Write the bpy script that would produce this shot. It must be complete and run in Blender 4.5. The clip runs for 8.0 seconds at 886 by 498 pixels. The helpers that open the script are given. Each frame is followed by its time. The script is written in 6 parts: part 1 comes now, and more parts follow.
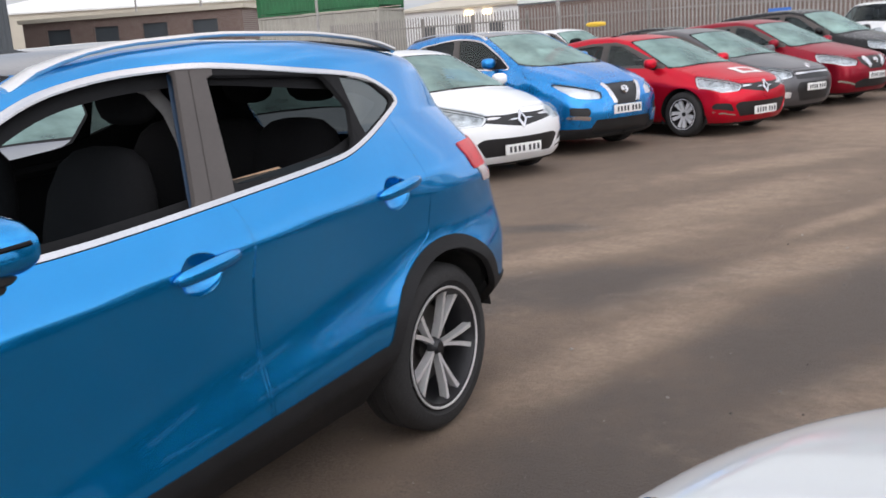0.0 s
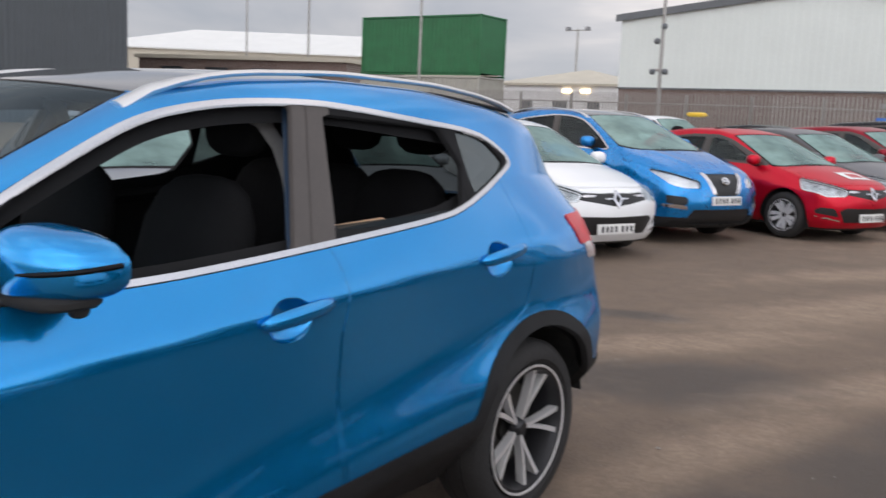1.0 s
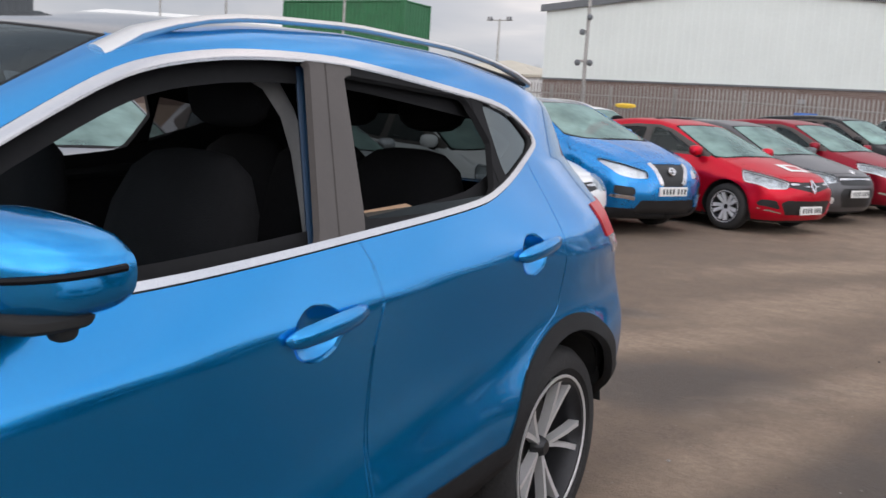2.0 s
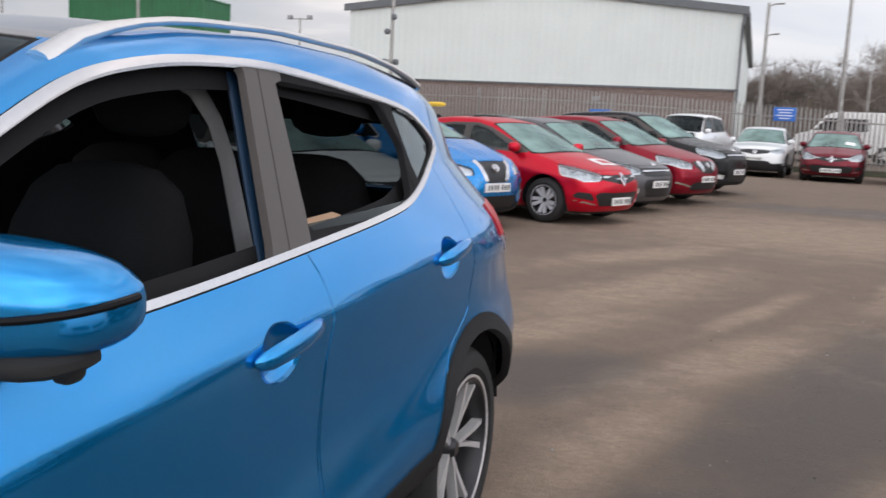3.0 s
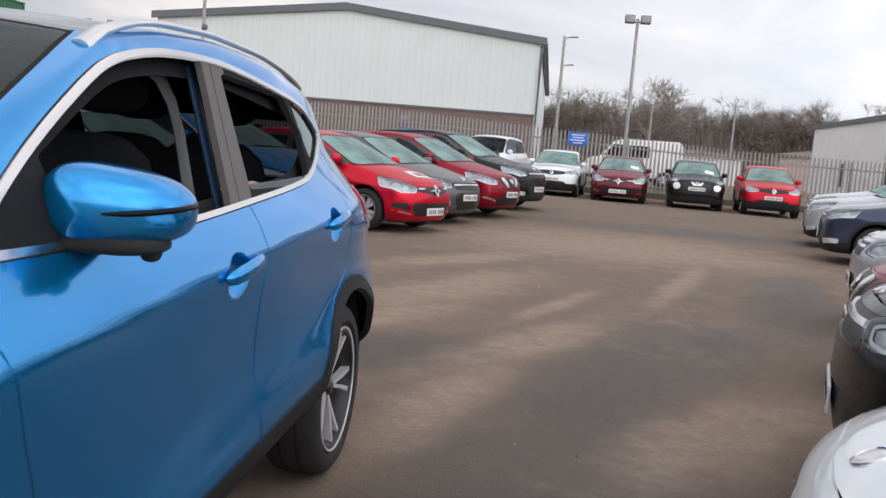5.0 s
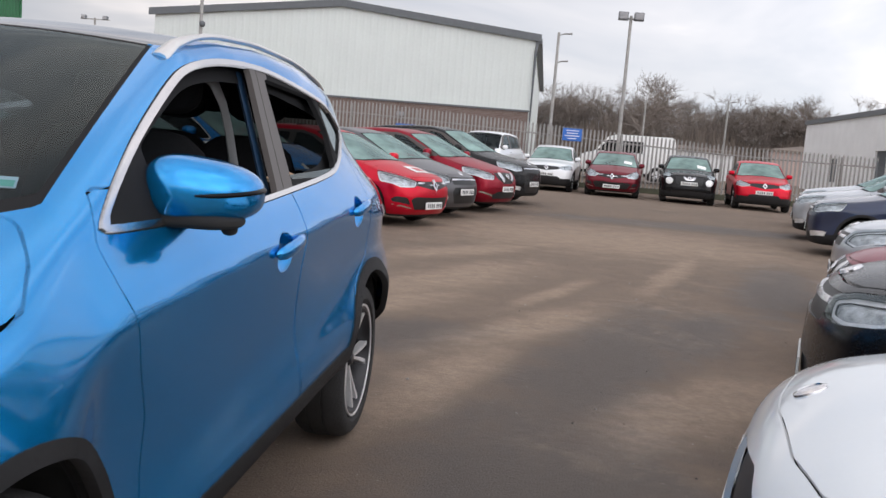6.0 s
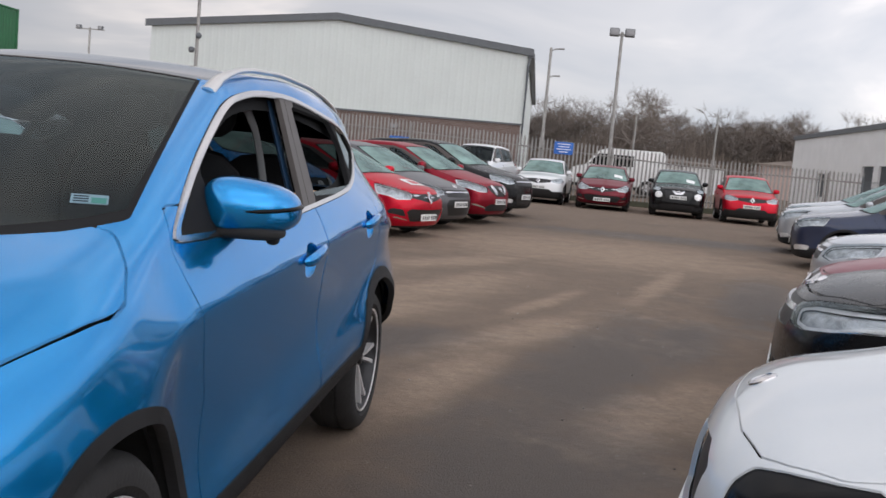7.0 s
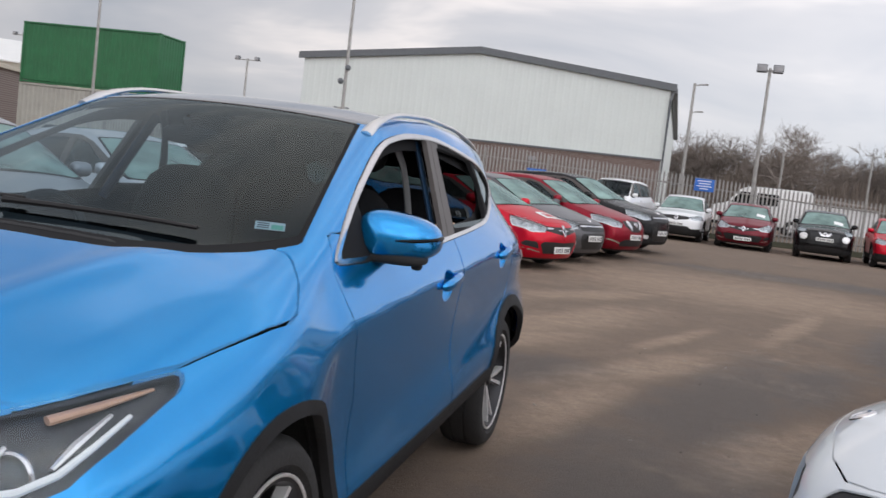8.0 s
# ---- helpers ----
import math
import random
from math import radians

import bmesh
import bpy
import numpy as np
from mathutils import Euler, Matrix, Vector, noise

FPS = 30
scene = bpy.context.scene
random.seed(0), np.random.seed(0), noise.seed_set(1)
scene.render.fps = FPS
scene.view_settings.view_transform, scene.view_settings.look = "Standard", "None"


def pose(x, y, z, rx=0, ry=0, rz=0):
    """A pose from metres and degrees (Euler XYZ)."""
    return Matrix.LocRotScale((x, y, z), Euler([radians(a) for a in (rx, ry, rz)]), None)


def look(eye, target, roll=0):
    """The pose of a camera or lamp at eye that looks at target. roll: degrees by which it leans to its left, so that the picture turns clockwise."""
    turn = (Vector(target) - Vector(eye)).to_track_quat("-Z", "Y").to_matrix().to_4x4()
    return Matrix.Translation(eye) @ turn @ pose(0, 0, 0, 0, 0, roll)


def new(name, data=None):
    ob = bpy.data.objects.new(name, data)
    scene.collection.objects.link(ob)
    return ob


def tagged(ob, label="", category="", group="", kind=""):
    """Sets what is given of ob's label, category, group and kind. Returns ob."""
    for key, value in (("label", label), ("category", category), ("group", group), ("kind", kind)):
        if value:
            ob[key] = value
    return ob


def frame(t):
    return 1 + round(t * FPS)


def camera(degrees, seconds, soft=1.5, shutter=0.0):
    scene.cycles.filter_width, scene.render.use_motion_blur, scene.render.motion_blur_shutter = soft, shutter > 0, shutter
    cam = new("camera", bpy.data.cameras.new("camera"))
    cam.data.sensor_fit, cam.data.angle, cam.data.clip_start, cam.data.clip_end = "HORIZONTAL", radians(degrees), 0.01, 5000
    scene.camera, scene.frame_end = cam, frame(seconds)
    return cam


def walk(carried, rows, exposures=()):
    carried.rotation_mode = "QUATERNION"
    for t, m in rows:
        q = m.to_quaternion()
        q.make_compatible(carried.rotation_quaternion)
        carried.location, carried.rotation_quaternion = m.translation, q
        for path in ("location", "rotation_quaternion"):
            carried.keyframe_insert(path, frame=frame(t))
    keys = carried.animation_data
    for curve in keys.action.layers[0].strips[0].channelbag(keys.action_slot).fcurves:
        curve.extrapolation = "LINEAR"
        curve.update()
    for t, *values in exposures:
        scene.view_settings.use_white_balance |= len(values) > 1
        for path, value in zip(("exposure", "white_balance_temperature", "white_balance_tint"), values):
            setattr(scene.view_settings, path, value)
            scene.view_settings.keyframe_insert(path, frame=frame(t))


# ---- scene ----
cam = camera(51.9, 8.0, shutter=0.3)
PATH = [
    (0, (2.811, -1.592, 1.548), (1.753, 0.049, 1.115), -3.7),
    (0.5, (2.739, -1.496, 1.531), (1.708, 0.182, 1.178), -0.7),
    (1, (2.622, -1.488, 1.514), (1.419, 0.083, 1.228), 2.5),
    (1.2, (2.55, -1.458, 1.493), (1.292, 0.072, 1.219), 2.9),
    (2.3, (1.94, -1.263, 1.431), (0.982, 0.464, 1.116), 3.8),
    (2.5, (1.899, -1.297, 1.429), (0.985, 0.453, 1.106), 3.7),
    (3, (1.774, -1.403, 1.436), (1.1, 0.459, 1.157), 2.8),
    (3.5, (1.731, -1.556, 1.417), (1.188, 0.354, 1.181), 3.1),
    (4, (1.78, -1.77, 1.384), (1.162, 0.122, 1.186), 3.2),
    (4.5, (1.791, -1.906, 1.354), (1.356, 0.036, 1.154), 4.3),
    (5, (1.73, -2.145, 1.336), (1.465, -0.174, 1.124), 4.8),
    (5.2, (1.732, -2.239, 1.338), (1.468, -0.268, 1.12), 4.9),
    (6.3, (1.71, -2.697, 1.325), (1.477, -0.723, 1.106), 4.5),
    (6.5, (1.698, -2.785, 1.333), (1.493, -0.807, 1.119), 4.5),
    (7, (1.72, -2.967, 1.359), (1.485, -0.99, 1.165), 5.2),
    (7.5, (1.756, -3.125, 1.38), (1.362, -1.173, 1.201), 6.6),
    (8, (1.796, -3.297, 1.39), (1.267, -1.375, 1.232), 6.8),
]
walk(cam, [(t, look(eye, target, roll)) for t, eye, target, roll in PATH],
     [(0, 0.4), (0.5, 0.31), (1, 0.12), (2.5, 0.25), (3.5, 0.23), (4.5, 0.22), (6.5, 0.15), (7.1, -0.05), (8, 0.04)])

# ---- world and light ----
world = bpy.data.worlds.new("overcast_sky")
scene.world = world
world.use_nodes = True
wn, wl = world.node_tree.nodes, world.node_tree.links
wn.clear()


def wnode(kind, **values):
    n = wn.new(kind)
    for k, v in values.items():
        n.inputs[k].default_value = v
    return n


sky = wn.new("ShaderNodeTexSky")
sky.sky_type, sky.sun_disc = "NISHITA", False
sky.sun_elevation, sky.sun_rotation = radians(24), radians(215)
coord = wn.new("ShaderNodeTexCoord")
flat = wn.new("ShaderNodeMapping")
flat.inputs["Scale"].default_value = (1.0, 1.0, 3.4)
clouds = wnode("ShaderNodeTexNoise", Scale=2.1, Detail=5.0, Roughness=0.52, Distortion=0.5)
tone = wn.new("ShaderNodeValToRGB")
tone.color_ramp.elements[0].position, tone.color_ramp.elements[0].color = 0.36, (0.55, 0.585, 0.67, 1)
tone.color_ramp.elements[1].position, tone.color_ramp.elements[1].color = 0.68, (1.3, 1.2, 1.17, 1)
warm = tone.color_ramp.elements.new(0.56)
warm.color = (0.825, 0.81, 0.85, 1)
skyscale = wn.new("ShaderNodeMix")
skyscale.data_type, skyscale.blend_type = "RGBA", "MULTIPLY"
skyscale.inputs[0].default_value = 1.0
skyscale.inputs[7].default_value = (0.10, 0.10, 0.10, 1)
both = wn.new("ShaderNodeMix")
both.data_type = "RGBA"
both.inputs[0].default_value = 0.9
back = wnode("ShaderNodeBackground", Strength=1.15)
out = wn.new("ShaderNodeOutputWorld")
wl.new(coord.outputs["Generated"], flat.inputs["Vector"])
wl.new(flat.outputs["Vector"], clouds.inputs["Vector"])
wl.new(clouds.outputs["Fac"], tone.inputs["Fac"])
wl.new(sky.outputs["Color"], skyscale.inputs[6])
wl.new(skyscale.outputs[2], both.inputs[6])
wl.new(tone.outputs["Color"], both.inputs[7])
# the cloud is heavier overhead than towards the horizon
split_dir = wn.new("ShaderNodeSeparateXYZ")
height = wnode("ShaderNodeMapRange", **{"From Min": 0.0, "From Max": 0.9, "To Min": 0.87, "To Max": 0.82})
grade = wn.new("ShaderNodeVectorMath")
grade.operation = "SCALE"
wl.new(coord.outputs["Generated"], split_dir.inputs[0])
wl.new(split_dir.outputs["Z"], height.inputs["Value"])
wl.new(both.outputs[2], grade.inputs[0])
# and brighter on the side where the low sun stands behind the cloud
toward = wn.new("ShaderNodeVectorMath")
toward.operation = "DOT_PRODUCT"
toward.inputs[1].default_value = (0.75, -0.65, 0.1)
glow_side = wnode("ShaderNodeMapRange", **{"From Min": -1.0, "From Max": 1.0, "To Min": 0.72, "To Max": 2.1})
gain = wn.new("ShaderNodeMath")
gain.operation = "MULTIPLY"
wl.new(coord.outputs["Generated"], toward.inputs[0])
wl.new(toward.outputs["Value"], glow_side.inputs["Value"])
wl.new(height.outputs["Result"], gain.inputs[0])
wl.new(glow_side.outputs["Result"], gain.inputs[1])
wl.new(gain.outputs[0], grade.inputs["Scale"])
wl.new(grade.outputs["Vector"], back.inputs["Color"])
wl.new(back.outputs["Background"], out.inputs["Surface"])

sun_data = bpy.data.lights.new("sun", "SUN")
sun_data.energy, sun_data.angle, sun_data.color = 0.5, radians(75), (1.0, 0.95, 0.9)
sun = new("sun", sun_data)
sun.matrix_world = look((20, -28, 22), (0, 0, 0))

# ---- materials ----


def material(name, color, rough=0.6, metal=0.0, vary=0.12, scale=6.0, bump=0.0, bump_scale=120.0, coat=0.0, spec=0.5, second=None, split=0.5, edge_tint=(1, 1, 1)):
    """A surface with coarse and fine variation of its colour, and fine relief."""
    m = bpy.data.materials.new(name)
    m.use_nodes = True
    n, l = m.node_tree.nodes, m.node_tree.links
    p = n["Principled BSDF"]
    tc = n.new("ShaderNodeTexCoord")
    big = n.new("ShaderNodeTexNoise")
    big.inputs["Scale"].default_value, big.inputs["Detail"].default_value = scale, 4
    fine = n.new("ShaderNodeTexNoise")
    fine.inputs["Scale"].default_value, fine.inputs["Detail"].default_value = scale * 14, 2
    l.new(tc.outputs["Object"], big.inputs["Vector"])
    l.new(tc.outputs["Object"], fine.inputs["Vector"])
    ramp = n.new("ShaderNodeValToRGB")
    lo = [max(c * (1 - vary), 0) for c in color]
    hi = [min(c * (1 + vary), 1) for c in (second or color)]
    ramp.color_ramp.elements[0].position, ramp.color_ramp.elements[0].color = split - 0.2, (*lo, 1)
    ramp.color_ramp.elements[1].position, ramp.color_ramp.elements[1].color = split + 0.2, (*hi, 1)
    mixv = n.new("ShaderNodeMath")
    mixv.operation = "MULTIPLY_ADD"
    mixv.inputs[1].default_value = 0.35
    sub = n.new("ShaderNodeMath")
    sub.operation = "MULTIPLY_ADD"
    sub.inputs[1].default_value, sub.inputs[2].default_value = 0.65, 0.0
    l.new(big.outputs["Fac"], sub.inputs[0])
    l.new(fine.outputs["Fac"], mixv.inputs[0])
    l.new(sub.outputs[0], mixv.inputs[2])
    l.new(mixv.outputs[0], ramp.inputs["Fac"])
    l.new(ramp.outputs["Color"], p.inputs["Base Color"])
    p.inputs["Metallic"].default_value = metal
    p.inputs["Specular Tint"].default_value = (*edge_tint, 1)
    p.inputs["Coat Weight"].default_value = coat
    p.inputs["Coat Roughness"].default_value = 0.04
    p.inputs["Specular IOR Level"].default_value = spec
    rr = n.new("ShaderNodeMapRange")
    rr.inputs["To Min"].default_value, rr.inputs["To Max"].default_value = max(rough - 0.08, 0.01), min(rough + 0.08, 1)
    l.new(mixv.outputs[0], rr.inputs["Value"])
    l.new(rr.outputs["Result"], p.inputs["Roughness"])
    if bump:
        grain = n.new("ShaderNodeTexNoise")
        grain.inputs["Scale"].default_value, grain.inputs["Detail"].default_value = bump_scale, 3
        l.new(tc.outputs["Object"], grain.inputs["Vector"])
        b = n.new("ShaderNodeBump")
        b.inputs["Strength"].default_value, b.inputs["Distance"].default_value = bump, 0.01
        l.new(grain.outputs["Fac"], b.inputs["Height"])
        l.new(b.outputs["Normal"], p.inputs["Normal"])
    return m


def car_paint(name, color, metal=0.0, rough=0.35, flake=0.06, coat=1.0, film_lo=0.05, film_hi=0.16, spec=0.5):
    """Coated paint with fine flake and a thin, uneven road film."""
    m = material(name, color, rough, metal, vary=flake, scale=7.0, coat=coat, spec=spec, edge_tint=[0.4 + 0.6 * c / max(color) for c in color] if metal > 0.5 else (1, 1, 1))
    n, l = m.node_tree.nodes, m.node_tree.links
    p = n["Principled BSDF"]
    tc = n.new("ShaderNodeTexCoord")
    film = n.new("ShaderNodeTexNoise")
    film.inputs["Scale"].default_value, film.inputs["Detail"].default_value = 2.6, 6
    l.new(tc.outputs["Object"], film.inputs["Vector"])
    r = n.new("ShaderNodeMapRange")
    r.inputs["From Min"].default_value, r.inputs["From Max"].default_value = 0.4, 0.75
    r.inputs["To Min"].default_value, r.inputs["To Max"].default_value = film_lo, film_hi
    l.new(film.outputs["Fac"], r.inputs["Value"])
    l.new(r.outputs["Result"], p.inputs["Coat Roughness"])
    return m


def glass_material(name, tint, reflect=0.05, blur=0.02, pale_film=0.0, low=0.9):
    m = bpy.data.materials.new(name)
    m.use_nodes = True
    n, l = m.node_tree.nodes, m.node_tree.links
    n.remove(n["Principled BSDF"])
    clear = n.new("ShaderNodeBsdfTransparent")
    clear.inputs["Color"].default_value = (*tint, 1)
    shine = n.new("ShaderNodeBsdfGlossy")
    shine.inputs["Roughness"].default_value = blur
    shine.inputs["Color"].default_value = (0.86, 0.97, 1.0, 1)
    # more gloss at a low angle, the same from either face
    edge_on = n.new("ShaderNodeLayerWeight")
    edge_on.inputs["Blend"].default_value = 0.5
    fifth = n.new("ShaderNodeMath")
    fifth.operation = "POWER"
    fifth.inputs[1].default_value = 5.0
    l.new(edge_on.outputs["Facing"], fifth.inputs[0])
    fres = n.new("ShaderNodeMapRange")
    fres.inputs["To Min"].default_value = max(0.036 + 0.06 * reflect, 0.003)
    fres.inputs["To Max"].default_value = low
    l.new(fifth.outputs[0], fres.inputs["Value"])
    mix = n.new("ShaderNodeMixShader")
    l.new(fres.outputs["Result"], mix.inputs["Fac"])
    under = clear.outputs["BSDF"]
    if pale_film:
        # a pale green film over the pane, uneven
        film = n.new("ShaderNodeBsdfDiffuse")
        film.inputs["Color"].default_value = (0.42, 0.64, 0.585, 1)
        tc = n.new("ShaderNodeTexCoord")
        uneven = n.new("ShaderNodeTexNoise")
        uneven.inputs["Scale"].default_value, uneven.inputs["Detail"].default_value = 2.2, 5
        r = n.new("ShaderNodeMapRange")
        r.inputs["From Min"].default_value, r.inputs["From Max"].default_value = 0.3, 0.75
        r.inputs["To Min"].default_value, r.inputs["To Max"].default_value = pale_film * 0.5, pale_film * 1.4
        filmed = n.new("ShaderNodeMixShader")
        l.new(tc.outputs["Object"], uneven.inputs["Vector"])
        l.new(uneven.outputs["Fac"], r.inputs["Value"])
        l.new(r.outputs["Result"], filmed.inputs["Fac"])
        l.new(clear.outputs["BSDF"], filmed.inputs[1])
        l.new(film.outputs["BSDF"], filmed.inputs[2])
        under = filmed.outputs["Shader"]
    l.new(under, mix.inputs[1])
    l.new(shine.outputs["BSDF"], mix.inputs[2])
    l.new(mix.outputs["Shader"], n["Material Output"].inputs["Surface"])
    return m


BLUE = (0.004, 0.264, 0.635)
M = {
    "blue": car_paint("blue_metallic_paint", BLUE, 0.76, 0.2, 0.03, 1.0, 0.03, 0.06),
    "blue_new": car_paint("bright_blue_metallic_paint", (0.004, 0.235, 0.62), 0.75, 0.28),
    "pearl": car_paint("pearl_white_paint", (0.62, 0.65, 0.67), 0.0, 0.4, 0.02),
    "white": car_paint("white_paint", (0.80, 0.81, 0.82), 0.0, 0.4, 0.02),
    "red": car_paint("flame_red_paint", (0.56, 0.006, 0.026), 0.55, 0.3, 0.06, 0.35, spec=0.35),
    "crimson": car_paint("crimson_metallic_paint", (0.25, 0.008, 0.022), 0.55, 0.3, 0.06, 0.35, spec=0.35),
    "maroon": car_paint("maroon_metallic_paint", (0.14, 0.010, 0.02), 0.55, 0.36, 0.06, 0.45, spec=0.35),
    "grey": car_paint("dark_grey_metallic_paint", (0.1, 0.098, 0.106), 0.5, 0.36, 0.06, 0.4),
    "silver": car_paint("silver_metallic_paint", (0.46, 0.48, 0.51), 0.6, 0.36),
    "black": car_paint("black_paint", (0.005, 0.005, 0.006), 0.0, 0.26, 0.06, 0.15, spec=0.26),
    "steel": car_paint("steel_grey_metallic_paint", (0.2, 0.21, 0.23), 0.6, 0.32),
    "navy": car_paint("navy_metallic_paint", (0.016, 0.026, 0.065), 0.4, 0.36),
    "gloss_black": material("gloss_black_panel", (0.008, 0.008, 0.009), 0.16, vary=0.1, spec=0.1),
    "roof_glass": material("black_roof_glass", (0.010, 0.010, 0.011), 0.1, vary=0.1, spec=0.6, coat=1.0),
    "clad": material("black_textured_plastic", (0.015, 0.015, 0.016), 0.62, spec=0.3, vary=0.3, bump=0.25, bump_scale=400),
    "pillar": material("satin_pillar_trim", (0.066, 0.055, 0.05), 0.42, vary=0.12),
    "chrome": material("chrome_trim", (0.66, 0.65, 0.66), 0.2, 1.0, vary=0.04),
    "rail": material("satin_aluminium_rail", (0.72, 0.71, 0.7), 0.34, 0.9, vary=0.06),
    "alloy": material("diamond_cut_alloy", (0.80, 0.79, 0.79), 0.34, 0.55, vary=0.06),
    "alloy_dark": material("dark_alloy_paint", (0.03, 0.03, 0.033), 0.38, 0.4, vary=0.2),
    "alloy_plain": material("silver_alloy_paint", (0.72, 0.72, 0.74), 0.42, 0.35, vary=0.1),
    "disc": material("brake_disc_steel", (0.08, 0.076, 0.072), 0.45, 0.8, vary=0.25),
    "tyre": material("tyre_rubber", (0.022, 0.021, 0.021), 0.8, vary=0.35, bump=0.3, bump_scale=90),
    "liner": material("dark_interior_plastic", (0.014, 0.014, 0.015), 0.8, spec=0.15, vary=0.2),
    "under": material("underbody_plastic", (0.012, 0.012, 0.012), 0.9, vary=0.3),
    "cloth": material("black_seat_cloth", (0.011, 0.011, 0.012), 0.9, spec=0.1, vary=0.25, bump=0.2, bump_scale=300),
    "belt_trim": material("grey_pillar_lining", (0.17, 0.17, 0.17), 0.7, vary=0.1),
    "glass": glass_material("clear_car_glass", (0.62, 0.72, 0.7), 0.1),
    "screen": glass_material("windscreen_glass", (0.46, 0.58, 0.64), -0.2, low=0.7),
    "green_screen": glass_material("pale_filmed_windscreen", (0.30, 0.42, 0.38), 0.2, 0.06, 0.4, 0.5),
    "quarter": glass_material("quarter_glass", (0.2, 0.2, 0.2), 1.5),
    # body blue darkened for the shade inside the window opening
    "door_edge": material("shaded_blue_edge", (0.003, 0.028, 0.07), 0.6, vary=0.1),
    "privacy": glass_material("privacy_glass", (0.09, 0.1, 0.1), -0.15),
    "lamp_bowl": material("headlamp_reflector", (0.8, 0.8, 0.8), 0.34, 0.5, vary=0.4, scale=9),
    "lamp_lens": material("pale_headlamp_reflector", (0.42, 0.44, 0.45), 0.3, 0.4, vary=0.8, scale=14),
    "lamp_dark": material("headlamp_bezel", (0.05, 0.05, 0.054), 0.25, 0.4, vary=0.3, scale=12),
    "lamp_cover": glass_material("headlamp_cover", (0.9, 0.92, 0.94), 0.1),
    "amber": material("amber_lens", (0.5, 0.3, 0.2), 0.3, vary=0.1),
    "red_lens": material("red_lamp_lens", (0.55, 0.006, 0.016), 0.3, vary=0.25, scale=20, coat=0.25, spec=0.25),
    "clear_lens": material("clear_lamp_lens", (0.5, 0.42, 0.42), 0.25, vary=0.15, coat=1.0),
    "grille": material("black_grille", (0.01, 0.01, 0.011), 0.45, vary=0.3),
    "plate": material("white_number_plate", (0.72, 0.72, 0.7), 0.5, vary=0.04),
    "ink": material("plate_black", (0.05, 0.05, 0.055), 0.6, vary=0.1),
    "paper": material("white_card", (0.78, 0.8, 0.79), 0.7, vary=0.04),
    "green_card": material("green_card", (0.25, 0.6, 0.42), 0.7, vary=0.05),
    # colour of the reflection in the lowered rear pane
    "pane_reflection": material("tan_reflection", (0.50, 0.32, 0.2), 0.7, vary=0.12, scale=9),
    "mirror": material("mirror_glass", (0.85, 0.86, 0.88), 0.02, 1.0, vary=0.01),
}

# ---- how a car is shaped ----


def smax(a, b, k):
    h = np.clip(0.5 + 0.5 * (a - b) / k, 0, 1)
    return b + (a - b) * h + k * h * (1 - h)


def hinge(t, r):
    return 0.5 * (t + np.sqrt(t * t + r * r))


def curve(points, soft):
    """A smooth function through the corners of a polyline."""
    px, py = [p[0] for p in points], [p[1] for p in points]
    xs = np.linspace(px[0] - 0.6, px[-1] + 0.6, 4000)
    step = xs[1] - xs[0]
    w = np.exp(-0.5 * (np.arange(-180, 181) * step / soft) ** 2)
    ys = np.convolve(np.pad(np.interp(xs, px, py), 180, mode="edge"), w / w.sum(), "valid")
    return lambda v: np.interp(v, xs, ys)


def polygon(u, v, pts, grow=0.0):
    """Signed distance to a polygon's outline, negative inside, its corners rounded by grow."""
    d = np.full(u.shape, 1e9)
    inside = np.zeros(u.shape, bool)
    for (ax, ay), (bx, by) in zip(pts, pts[1:] + pts[:1]):
        ex, ey = bx - ax, by - ay
        t = np.clip(((u - ax) * ex + (v - ay) * ey) / (ex * ex + ey * ey), 0, 1)
        d = np.minimum(d, np.hypot(u - ax - t * ex, v - ay - t * ey))
        if ay != by:
            inside ^= ((ay > v) != (by > v)) & (u < ax + (v - ay) / (by - ay) * ex)
    return np.where(inside, -d, d) - grow


def rounded(pts, times=2):
    """A polygon with its corners cut again and again until it runs smoothly."""
    for _ in range(times):
        pts = [q for a, b in zip(pts, pts[1:] + pts[:1]) for q in ((a[0] * 0.75 + b[0] * 0.25, a[1] * 0.75 + b[1] * 0.25), (a[0] * 0.25 + b[0] * 0.75, a[1] * 0.25 + b[1] * 0.75))]
    return pts


